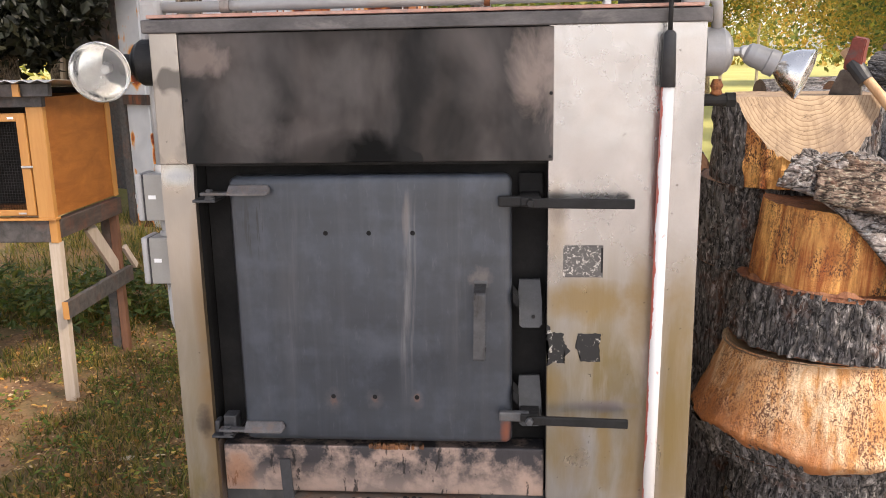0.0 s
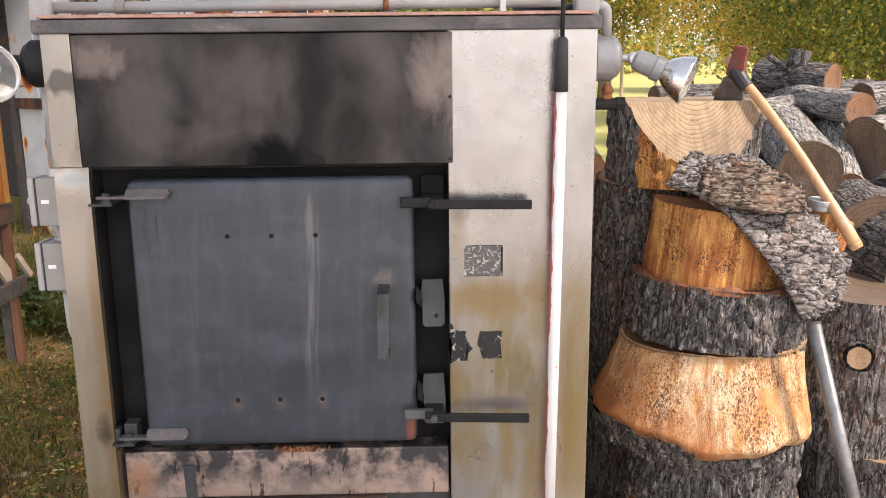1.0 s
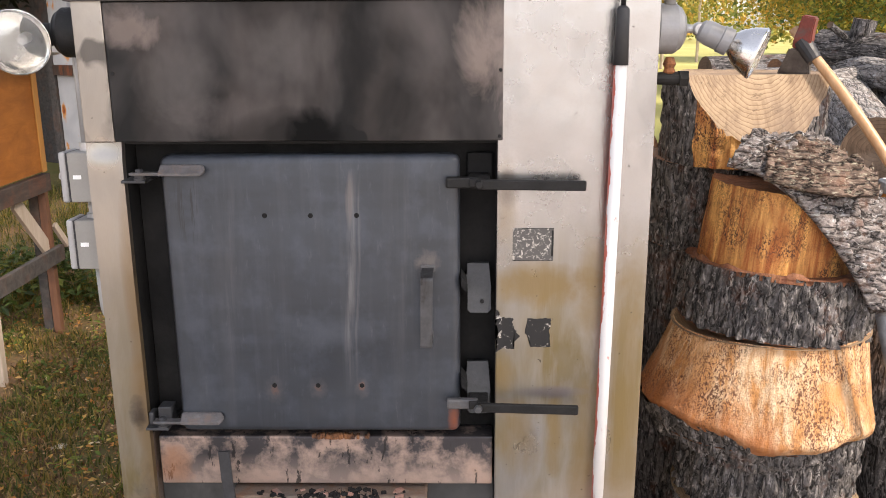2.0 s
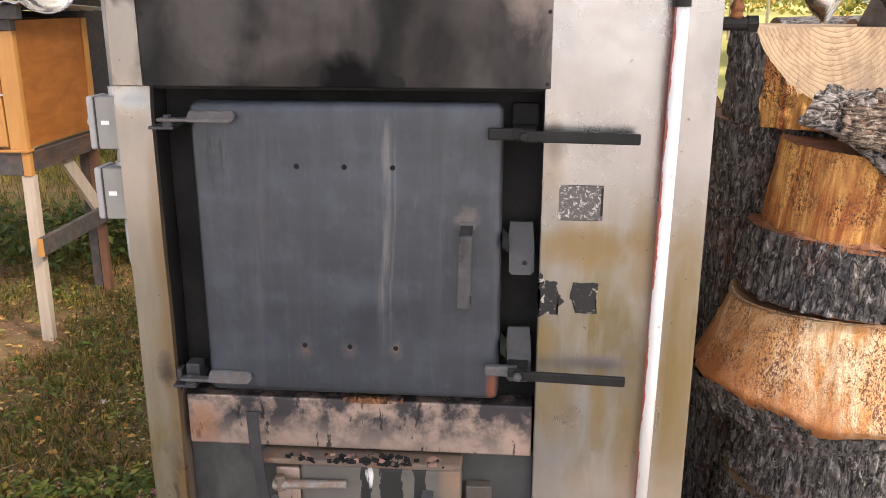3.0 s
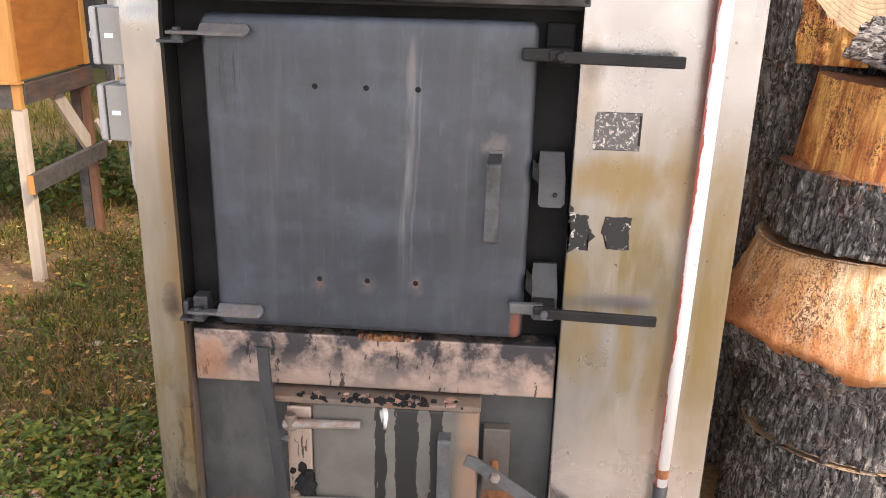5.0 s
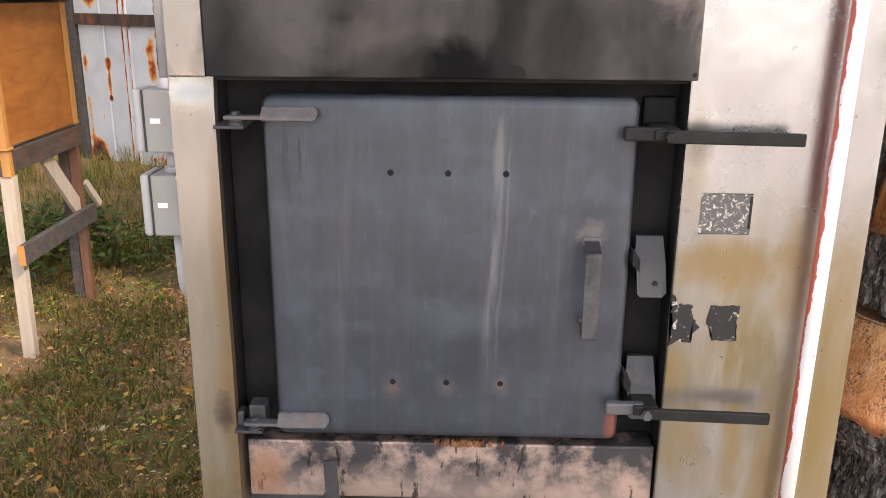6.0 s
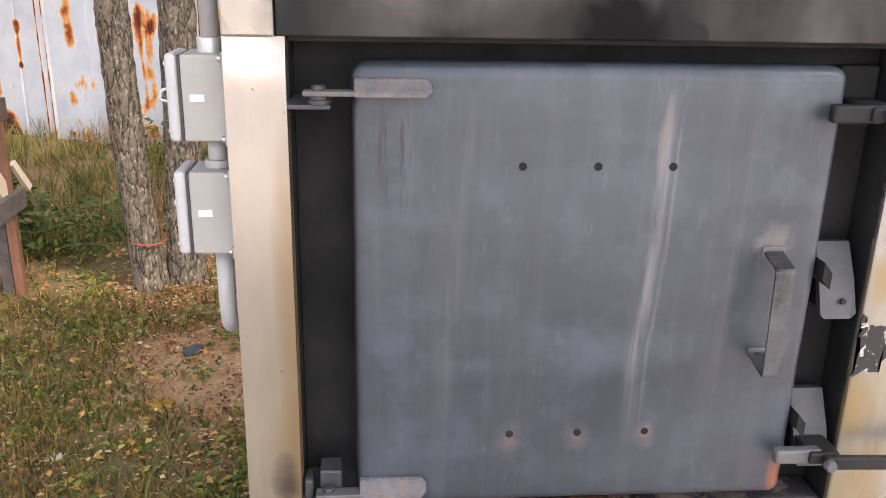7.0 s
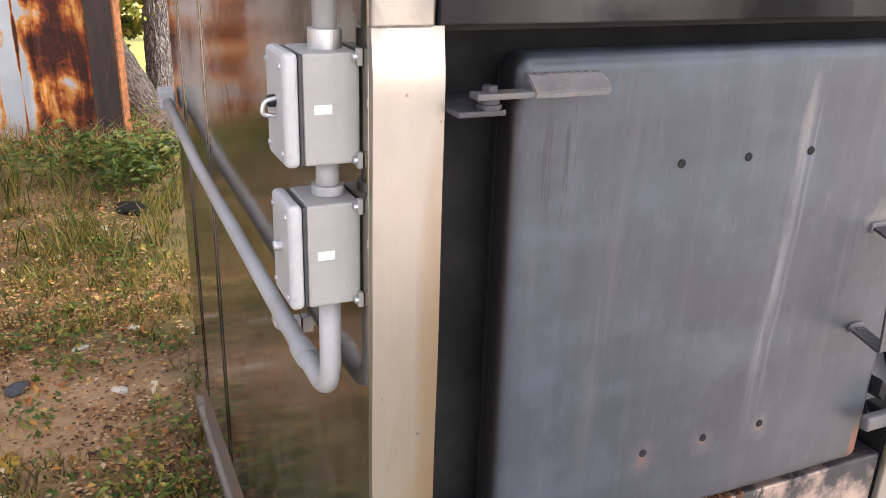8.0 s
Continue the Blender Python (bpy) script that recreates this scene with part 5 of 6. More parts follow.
def wedge(rows):
    """A solid from (z, half width, half depth) rows."""
    bm = bmesh.new()
    rings = [[bm.verts.new(head @ Vector((sx * w, sy * d, z))) for sx, sy in ((-1, -1), (1, -1), (1, 1), (-1, 1))] for z, w, d in rows]
    for a, b_ in zip(rings, rings[1:]):
        for k in range(4):
            bm.faces.new((a[k], a[(k + 1) % 4], b_[(k + 1) % 4], b_[k]))
    bm.faces.new(rings[0][::-1])
    bm.faces.new(rings[-1])
    bmesh.ops.recalc_face_normals(bm, faces=bm.faces[:])
    bmesh.ops.bevel(bm, geom=bm.edges[:], offset=0.003, segments=2, affect="EDGES")
    return bm


part("blade", wedge([(-0.040, 0.003, 0.043), (0.01, 0.009, 0.042), (0.045, 0.013, 0.034), (0.080, 0.018, 0.026)]), HEADSTEEL, maul, "dull steel blade")
part("poll", wedge([(0.081, 0.015, 0.021), (0.105, 0.019, 0.023), (0.135, 0.018, 0.019), (0.168, 0.018, 0.018)]), HEADRED, maul, "worn red poll")
grip0, grip1 = Vector((0.006, -0.008, 0.108)), Vector((0.252, -0.313, -0.354))
dirn = (grip1 - grip0).normalized()
hp = [grip0 - dirn * 0.03] + [grip0 + (grip1 - grip0) * t + Vector((0.008, 0, 0.012)) * math.sin(t * math.pi) for t in np.linspace(0.04, 1, 12)]
part("handle", tube(hp, [0.013] * 3 + [0.0135] * 7 + [0.0150, 0.0175, 0.0165], 16), HANDLE, maul, "varnished hickory handle", True)
part("overstrike_wrap", tube([grip0 + dirn * 0.012, grip0 + dirn * 0.075], [0.024, 0.0195], 14), RUBBER, maul, "black rubber collar")
part("handle_end", tube([grip1 - dirn * 0.012, grip1 + dirn * 0.004], [0.0182, 0.0150], 16), HANDLE, maul, "", True)

# the loose bark slab draped over the block
LE = [(1.405, 0.27, 1.205), (1.49, 0.245, 1.178), (1.585, 0.225, 1.10), (1.69, 0.20, 0.965), (1.745, 0.20, 0.865)]
RE = [(1.53, 0.46, 1.235), (1.69, 0.46, 1.232), (1.795, 0.40, 1.130), (1.868, 0.32, 1.05), (1.885, 0.28, 0.945)]


def rail(pts, t):
    t = min(max(t, 0), 0.9999) * (len(pts) - 1)
    i = int(t)
    p = [Vector(pts[min(max(i + k, 0), len(pts) - 1)]) for k in (-1, 0, 1, 2)]
    u = t - i
    return 0.5 * (2 * p[1] + (p[2] - p[0]) * u + (2 * p[0] - 5 * p[1] + 4 * p[2] - p[3]) * u * u + (3 * p[1] - p[0] - 3 * p[2] + p[3]) * u ** 3)


def bark_sheet(label, low, high, NU, NV, bulge, material, cells_u, cells_w):
    """A curled sheet of bark between two rails, plated on its outer face."""
    t = thing("bark_slab", label, "bark", None, "loose bark on the stack")
    sv, sf = [], []
    for layer in (0, 1):
        for i in range(NU + 1):
            for j in range(NV + 1):
                u, w = i / NU, j / NV
                wob = 0.02 * noise.noise((u * 6, w * 5, 3))
                p = rail(low, u + wob).lerp(rail(high, u + wob), w)
                nrm = (rail(high, u) - rail(low, u)).cross(rail(low, u + 0.05) - rail(low, u - 0.05)).normalized()
                if nrm.y > 0:
                    nrm = -nrm
                q = p + nrm * bulge * math.sin(math.pi * w)
                edge_ = min(u, 1 - u, w, 1 - w)
                rag = 0.018 * noise.noise((u * 12, w * 12, 8)) * max(0, 1 - edge_ * 12)
                q += (rail(low, u + 0.03) - rail(low, u)).normalized() * rag
                if layer == 0:
                    n1 = noise.noise((p.x * 16, p.y * 16, p.z * 34))
                    n2 = noise.noise((p.x * 45, p.y * 45, p.z * 80))
                    d = noise.voronoi((u * cells_u + 0.9 * n1 + 0.4 * w, w * cells_w + 0.7 * n2 + u * 5, 2.0))[0]
                    q += nrm * (0.020 * min((d[1] - d[0]) * 2.0, 1.0) * (0.6 + 0.6 * noise.cell((u * 11, w * 9, 3))) + 0.008 * n2 + 0.006 * n1 + 0.008)
                sv.append(q)
    NN = (NU + 1) * (NV + 1)
    for i in range(NU):
        for j in range(NV):
            a = i * (NV + 1) + j
            q = (a, a + 1, a + NV + 2, a + NV + 1)
            sf += [q, tuple(k + NN for k in q[::-1])]
    for i in range(NU):
        for j in (0, NV):
            a = i * (NV + 1) + j
            q = (a, a + NV + 1, a + NV + 1 + NN, a + NN)
            sf.append(q if j == 0 else q[::-1])
    for j in range(NV):
        for i in (0, NU):
            a = i * (NV + 1) + j
            q = (a, a + NN, a + 1 + NN, a + 1)
            sf.append(q if i == 0 else q[::-1])
    raw("bark", sv, sf, material, t, "", True)
    return t


BROWNBARK = bark_material("reddish_flaky_bark", (0.045, 0.03, 0.023), (0.42, 0.30, 0.23), (0.22, 0.10, 0.06), (0.35, 0.8, 1.6), 30.0)
bark_sheet("thick curled slab of loose grey bark draped over the stack", LE, RE, 130, 84, 0.035, SLABBARK, 15, 17)
bark_sheet("smaller reddish brown chunk of bark lying on the grey slab", [(1.475, 0.215, 1.180), (1.60, 0.195, 1.150), (1.735, 0.205, 1.140)], [(1.515, 0.36, 1.232), (1.66, 0.37, 1.246), (1.765, 0.34, 1.165)], 80, 56, 0.025, BROWNBARK, 7, 14)
TINGREY = plain("dull_tin", (0.27, 0.28, 0.29), (0.38, 0.39, 0.40), 24, 0.45, 0.4, 120, 0.1, speckle=0.08)
tin = thing("tin_lid", "small round grey tin lying on a split of pale wood", "tin", pose(1.862, 0.40, 1.118, 6, 3, 0))
part("can", spin([(0.030, 0), (0.0315, 0.002), (0.0315, 0.016), (0.033, 0.017), (0.033, 0.027), (0.031, 0.029), (0.029, 0.027), (0.001, 0.0275)], 32), TINGREY, tin)
split = thing("wood_split", "pale orange split of wood wedged behind the bark", "wood", pose(1.892, 0.42, 1.068, 4, 22, 20))
bm = box(-0.055, 0.045, -0.05, 0.05, -0.05, 0.034, 0.006, 2)
for q in bm.verts:
    q.co += 0.006 * noise.noise_vector(q.co * 22)
part("wood", bm, ORANGEWOOD, split, "", False)
pipe = thing("steel_pipe", "grey steel pipe leaning against the logs", "pipe")
part("tube", tube([(1.752, 0.15, 0.878), (1.992, 0.085, 0.0)], 0.0175, 18), plain("dull_grey_pipe", (0.15, 0.15, 0.155), (0.25, 0.25, 0.25), 16, 0.4, 0.6, 90, 0.1), pipe, "", True)

# standing rounds and the log pile
G3 = "logs in the pile"
log(pose(2.12, 0.58, 0.40, 0, 0, 20), 0.245, 0.46, "dark barked round standing in the pile", BARK, OLDEND, G3, 51.0, 0.07, 96, 16, "log_round")
log(pose(2.2, 0.56, -0.02, 0, 0, 80), 0.265, 0.43, "dark barked round standing on the ground", BARK, ENDGRAIN, G3, 53.0, 0.07, 96, 16, "log_round")
knot = thing("branch_stub", "sawn branch stub with a pale cut face", "log", along((2.0, 0.42, 0.708), (1.955, 0.24, 0.722)), G3)
v, f = ridged(0.042, 0.075, 40, 5, 0.08, 3.0)
raw("bark", v, f, BARK, knot, "", True)
part("end_face", disc(0.031, 0.076, True, 3.0), ENDGRAIN, knot)


def lying(a, b_, r, seed, bark=None, end=None, label="dark weathered log lying in the pile"):
    a, b_ = Vector(a), Vector(b_)
    log(along(a, b_), r, (b_ - a).length, label, bark, end, G3, seed, 0.07, 64, 14)


lying((2.105, 1.0, 1.140), (2.29, 1.72, 1.245), 0.108, 61, GREYBARK, OLDEND, "log with flaking pale bark and a brown sawn end")
lying((2.271, 1.05, 1.085), (2.47, 1.70, 1.305), 0.048, 62, GREYBARK, REDEND, "slim grey log sloping down the pile")
lying((2.40, 1.22, 1.195), (3.2, 1.5, 1.24), 0.118, 63, GREYBARK, OLDEND, "thick log with pale cracked bark in the pile")
lying((2.416, 1.30, 1.330), (2.36, 2.0, 1.365), 0.062, 64, GREYBARK, REDEND, "log with a reddish sawn end in the pile")
lying((2.485, 1.68, 1.425), (2.29, 1.95, 1.445), 0.070, 65, BARK, REDEND, "charred-looking log on top of the pile")
lying((2.38, 1.80, 1.46), (2.392, 1.79, 1.552), 0.045, 66, BARK, OLDEND, "short stub of dark log on the pile")
lying((2.35, 1.82, 1.47), (2.215, 1.70, 1.532), 0.013, 67, BARK, OLDEND, "thin dead branch on the pile")
lying((2.02, 1.50, 1.285), (2.45, 1.78, 1.325), 0.060, 68, GREYBARK, OLDEND)
lying((1.75, 1.40, 1.22), (2.2, 2.4, 1.26), 0.10, 69, GREYBARK, OLDEND)
lying((2.2, 2.2, 1.315), (3.6, 2.5, 1.345), 0.075, 70, BARK, REDEND)
lying((2.0, 2.05, 1.29), (3.0, 2.3, 1.32), 0.06, 90, GREYBARK, OLDEND)
lying((2.62, 1.70, 1.345), (3.4, 2.0, 1.38), 0.07, 91, GREYBARK, OLDEND)
lying((2.225, 0.76, 0.965), (2.45, 1.9, 1.03), 0.130, 92, BARK, OLDEND)
lying((2.02, 1.05, 0.96), (2.2, 1.9, 1.0), 0.12, 93, BARK, OLDEND)
lying((2.36, 0.62, 0.86), (2.15, 1.9, 0.98), 0.20, 71, BARK, OLDEND)
lying((2.02, 0.85, 0.86), (1.9, 2.0, 0.95), 0.15, 72, BARK, OLDEND)
lying((2.78, 0.75, 0.80), (2.6, 1.9, 0.86), 0.20, 73, BARK, OLDEND)
lying((2.50, 0.55, 0.45), (2.45, 1.8, 0.5), 0.21, 74, BARK, OLDEND)
lying((1.95, 1.0, 0.5), (1.95, 2.1, 0.52), 0.2, 75, BARK, OLDEND)
lying((2.95, 0.6, 0.40), (2.9, 1.8, 0.44), 0.2, 76, BARK, OLDEND)
lying((2.35, 0.9, 0.16), (2.3, 2.1, 0.16), 0.2, 77, BARK, OLDEND)
lying((2.80, 0.8, 0.12), (2.75, 2.1, 0.12), 0.2, 78, BARK, OLDEND)
lying((1.92, 1.1, 0.14), (1.9, 2.2, 0.14), 0.19, 79, BARK, OLDEND)
lying((3.1, 1.2, 1.0), (2.8, 2.2, 1.02), 0.14, 80, GREYBARK, OLDEND)
lying((3.2, 1.0, 0.8), (3.0, 2.1, 0.8), 0.2, 81, BARK, OLDEND)
lying((2.0, 2.35, 1.12), (3.3, 2.6, 1.2), 0.19, 82, BARK, OLDEND)
lying((1.75, 2.3, 0.75), (3.3, 2.45, 0.8), 0.2, 83, BARK, OLDEND)
lying((1.75, 2.3, 0.25), (3.3, 2.45, 0.25), 0.24, 84, BARK, OLDEND)
lying((2.0, 2.6, 1.29), (3.2, 2.75, 1.31), 0.10, 85, BARK, OLDEND)
lying((1.38, 1.25, 1.10), (1.5, 2.2, 1.12), 0.10, 86, BARK, REDEND)
lying((1.42, 1.2, 0.85), (1.5, 2.2, 0.85), 0.13, 87, BARK, OLDEND)
lying((1.45, 1.2, 0.5), (1.5, 2.2, 0.5), 0.2, 88, BARK, OLDEND)
lying((1.45, 1.2, 0.16), (1.5, 2.2, 0.16), 0.18, 89, BARK, OLDEND)

# ---- the hutch ----
hut = thing("rabbit_hutch", "orange-stained plywood rabbit hutch on lumber legs", "hutch", pose(-1.255, 1.79, 0, 0, 0, 1.5))
HL, HD = 1.25, 0.62
part("side_panel", box(-0.012, 0, 0.012, HD, 0.86, 1.385, 0.001), PLY, hut, "orange-stained plywood side")
part("back_panel", box(-HL, 0, HD + 0.001, HD + 0.013, 0.86, 1.385, 0.001), PLY, hut)
part("side_panel", box(-HL, -HL + 0.012, 0.012, HD, 0.86, 1.385, 0.001), PLY, hut)
part("floor_board", box(-HL, -0.013, 0.02, HD, 0.86, 0.875, 0.001), PLY, hut)
part("corner_post", box(-0.072, 0.004, -0.020, 0.011, 0.856, 1.345, 0.003), PINE, hut, "yellow pine corner post")
part("edge_batten", box(0.001, 0.010, HD - 0.035, HD + 0.012, 0.858, 1.385, 0.002), PINE, hut)
part("top_rail", box(-HL, 0.006, -0.022, 0.0115, 1.346, 1.39, 0.002), OLDWOOD, hut, "dark top rail")
hd = part("mesh_door", box(-0.118, -0.078, -0.024, -0.004, 0.87, 1.32, 0.002), PINE, hut, "pine-framed wire mesh door")
part("stile", box(-0.66, -0.62, -0.024, -0.004, 0.87, 1.32, 0.002), PINE, hd)
part("rail", box(-0.62, -0.118, -0.024, -0.004, 1.285, 1.32, 0.002), PINE, hd)
part("rail", box(-0.62, -0.118, -0.024, -0.004, 0.87, 0.895, 0.002), PINE, hd)
bm = bmesh.new()
for k in range(42):
    xx = -0.62 + k * 0.0122
    tube([(xx, -0.012, 0.89), (xx, -0.012, 1.29)], 0.0009, 4, bm, False)
for k in range(33):
    zz = 0.895 + k * 0.0122
    tube([(-0.63, -0.012, zz), (-0.11, -0.012, zz)], 0.0009, 4, bm, False)
part("wire_mesh", bm, BLACKBAR, hd, "fine black wire mesh")
part("hasp", box(-0.118, -0.064, -0.030, -0.024, 1.082, 1.092, 0.002), ZINC, hd, "zinc door bolt")
part("corner_brace", box(-0.155, -0.12, -0.0265, -0.0245, 0.876, 0.884, 0.0005), ZINC, hd)
part("door_label", box(-0.155, -0.128, -0.0262, -0.0245, 1.295, 1.305, 0), WHITE, hd)
# near-black sheet behind the mesh, standing in for the shade inside
part("inside", box(-HL + 0.03, -0.03, 0.25, 0.26, 0.88, 1.34, 0), RECESS, hut)
part("infill", box(-HL, -0.67, -0.018, 0.008, 0.862, 1.345, 0.002), PLY, hut)
part("base_board", box(-HL, 0.012, -0.028, 0.018, 0.846, 0.8565, 0.002), PINE, hut)
part("front_beam", box(-HL, -0.03, -0.016, 0.022, 0.745, 0.845, 0.003), OLDWOOD, hut, "dark weathered beam")
part("beam_end", box(-0.029, 0.006, -0.018, 0.012, 0.742, 0.845, 0.003), PINE, hut)
part("side_beam", box(-0.030, 0.012, 0.013, HD + 0.03, 0.76, 0.845, 0.003), BEAMWOOD, hut, "dark side beam with a brown lower edge")
part("leg", box(-0.055, -0.004, -0.012, 0.028, -0.03, 0.744, 0.003, m=pose(0, 0, 0, 0, 0.8, 0)), RAWPINE, hut, "pale raw lumber leg")
part("leg", box(-0.035, 0.003, HD - 0.035, HD + 0.003, -0.03, 0.76, 0.003, m=pose(0, 0, 0, 0, 0, 0)), REDWOOD, hut, "brown lumber leg")
part("leg", box(-0.085, -0.038, HD - 0.03, HD + 0.003, -0.03, 0.76, 0.003), OLDWOOD, hut)
part("leg", box(-HL, -HL + 0.045, -0.01, 0.03, -0.03, 0.745, 0.003), RAWPINE, hut)
part("leg", box(-HL, -HL + 0.045, HD - 0.03, HD, -0.03, 0.76, 0.003), OLDWOOD, hut)
part("side_rail", box(0.003, 0.030, -0.045, HD + 0.05, 0.395, 0.475, 0.003), OLDWOOD, hut, "dark lumber side rail")
part("rail_end", box(0.002, 0.031, -0.0475, -0.0455, 0.394, 0.476, 0.001), PINE, hut)
part("brace", tube([(-0.02, HD - 0.30, 0.76), (-0.015, HD - 0.03, 0.46)], 0, flat=(0.075, 0.018, (1, 0, 0))), RAWPINE, hut, "pale diagonal brace")
part("brace", tube([(0.0, HD + 0.03, 0.58), (0.03, HD + 0.09, 0.46)], 0, flat=(0.035, 0.018, (1, 0, 0))), RAWPINE, hut)
ROOFMETAL = plain("dull_roof_metal", (0.5, 0.51, 0.52), (0.66, 0.66, 0.66), 9, 0.4, 0.7, 60, 0.1)
bm = bmesh.new()
N = 40
rows = [[bm.verts.new((-HL - 0.05 + (HL + 0.16) * k / N, yy, zz + 0.006 * math.cos(k * math.pi))) for k in range(N + 1)] for yy, zz in ((-0.10, 1.455), (HD + 0.1, 1.42))]
for k in range(N):
    bm.faces.new((rows[0][k], rows[0][k + 1], rows[1][k + 1], rows[1][k]))
r = bmesh.ops.extrude_face_region(bm, geom=bm.faces[:])
bmesh.ops.translate(bm, verts=[q for q in r["geom"] if isinstance(q, bmesh.types.BMVert)], vec=(0, 0, 0.003))
bmesh.ops.recalc_face_normals(bm, faces=bm.faces[:])
part("roof_sheet", bm, ROOFMETAL, hut, "corrugated metal roof sheet")
part("roof_rail", box(-HL, 0.06, -0.06, -0.024, 1.391, 1.446, 0.003), OLDWOOD, hut)
part("roof_rail", box(-HL, 0.03, HD - 0.05, HD, 1.386, 1.415, 0.003), OLDWOOD, hut)
part("roof_block", box(-0.09, -0.06, -0.075, -0.061, 1.392, 1.445, 0.002), PINE, hut)


# ---- the shed ----
def rusty_paint():
    m, nt, b = start("rusting_white_metal", 0.55)
    x, y, z = axes(nt)
    v = coords(nt)
    down = fuzz(nt, coords(nt, (7, 7, 1.6)), 1.4, 6, 0.62, 0.7)
    big = fuzz(nt, coords(nt, (1.6, 1.6, 1.6)), 2.4, 5, 0.55, 0.4)
    fine = fuzz(nt, v, 45, 5, 0.7)
    col = ramp(nt, big, (0.3, (0.46, 0.475, 0.49)), (0.7, (0.61, 0.62, 0.625)))
    k = calc(nt, "ADD", calc(nt, "MULTIPLY", down, 0.4), calc(nt, "MULTIPLY", big, 0.6))
    k = calc(nt, "ADD", calc(nt, "MULTIPLY", k, 1.9), -0.625)
    # whole sheets gone to rust, then single blisters and their drips
    for cx, w, gain in ((0.27, 0.25, 0.38), (0.86, 0.25, 0.29), (1.60, 0.11, 0.27)):
        edge = calc(nt, "MULTIPLY", calc(nt, "SUBTRACT", w, calc(nt, "ABSOLUTE", calc(nt, "SUBTRACT", x, cx))), 14.0, True)
        k = calc(nt, "ADD", k, calc(nt, "MULTIPLY", edge, gain))
    for cx, cz, rx, rz, gain in ((2.30, 0.92, 0.075, 0.21, 0.42), (2.33, 0.35, 0.05, 0.075, 0.32), (2.36, 0.085, 0.03, 0.035, 0.34), (2.80, 0.86, 0.05, 0.08, 0.40), (2.80, 0.70, 0.016, 0.17, 0.25),
                                 (2.80, 0.57, 0.03, 0.035, 0.36), (2.99, 0.08, 0.14, 0.17, 0.42), (3.07, 0.55, 0.04, 0.5, 0.3), (1.27, 0.7, 0.03, 0.35, 0.28), (2.1, 1.6, 0.2, 0.3, 0.35), (2.9, 1.5, 0.15, 0.25, 0.4)):
        k = calc(nt, "ADD", k, calc(nt, "MULTIPLY", blob(nt, x, z, cx, cz, rx, rz, down, 0.5), gain))
    # rust run along the ribs
    for cx in (0.545, 1.125, 1.185, 2.525, 2.585):
        line = calc(nt, "SUBTRACT", 1.0, calc(nt, "DIVIDE", calc(nt, "ABSOLUTE", calc(nt, "SUBTRACT", x, cx)), 0.016), True)
        k = calc(nt, "ADD", k, calc(nt, "MULTIPLY", line, 0.45))
    rim_ = ramp(nt, k, (0.47, 0.0), (0.56, 1.0))
    col = blend(nt, rim_, col, ramp(nt, fine, (0.3, (0.62, 0.22, 0.04)), (0.7, (0.74, 0.38, 0.10))))
    col = blend(nt, ramp(nt, k, (0.56, 0.0), (0.66, 1.0)), col, ramp(nt, fine, (0.3, (0.24, 0.042, 0.008)), (0.7, (0.40, 0.085, 0.014))))
    col = blend(nt, ramp(nt, k, (0.64, 0.0), (0.76, 1.0)), col, ramp(nt, fine, (0.3, (0.024, 0.010, 0.008)), (0.7, (0.09, 0.021, 0.010))))
    put(nt, b.inputs["Base Color"], col)
    put(nt, b.inputs["Roughness"], ramp(nt, rim_, (0.0, 0.42), (1.0, 0.9)))
    bump(nt, b, fine, 0.3, 0.004)
    return m


DARKRUST = plain("dark_rust", (0.025, 0.022, 0.02), (0.07, 0.04, 0.028), 6, 0.8, 0.0, 80, 0.3, stretch=(3, 3, 0.5), c3=(0.2, 0.06, 0.02))
SHEDMETAL = rusty_paint()
shed = thing("metal_shed", "rusty white ribbed metal shed behind the trees", "shed", pose(0.03, 4.42, 0, 0, 0, 180 - 27))
# local x runs back along the wall to the west, y outwards to the yard
PW, SHED_END = 0.70, 3.10


def ribbed(x0, w, z0, z1, yoff):
    bm = bmesh.new()
    prof = [(0, 0.0), (0.012, 0.010), (0.022, 0.0), (0.405, 0), (0.415, 0.016), (0.435, 0.016), (0.445, 0), (0.465, 0), (0.475, 0.016), (0.495, 0.016), (0.505, 0), (w, 0)]
    prof = [p for p in prof if p[0] < w] + [(w, 0)]
    lo = [bm.verts.new((x0 + p, yoff + d, z0)) for p, d in prof]
    hi = [bm.verts.new((x0 + p, yoff + d, z1)) for p, d in prof]
    for k in range(len(prof) - 1):
        bm.faces.new((lo[k], lo[k + 1], hi[k + 1], hi[k]))
    bmesh.ops.recalc_face_normals(bm, faces=bm.faces[:])
    return bm


for k in range(5):
    wide = min(PW, SHED_END - k * PW)
    part("wall_sheet", ribbed(k * PW, wide + 0.01, 0.02, 1.22, 0.0 if k % 2 else 0.006), SHEDMETAL, shed)
    part("upper_sheet", ribbed(k * PW, wide + 0.01, 1.18, 2.9, 0.022 if k % 2 else 0.028), SHEDMETAL, shed)
    part("lap_band", box(k * PW, k * PW + wide - 0.002, 0.046, 0.056, 1.165, 1.255, 0.003), DARKRUST, shed)
part("corner_trim", box(-0.03, 0.125, 0.0195, 0.034, 0.0, 2.9, 0.003), DARKRUST, shed, "dark rust-brown corner trim")
part("corner_edge", box(-0.045, -0.031, -0.05, 0.034, 0.0, 2.9, 0.003), RUST, shed)
part("end_wall", box(-0.05, -0.035, -2.5, -0.09, 0.0, 2.9, 0.002, m=pose(0, 0, 0, 0, 0, 30)), SHEDMETAL, shed)
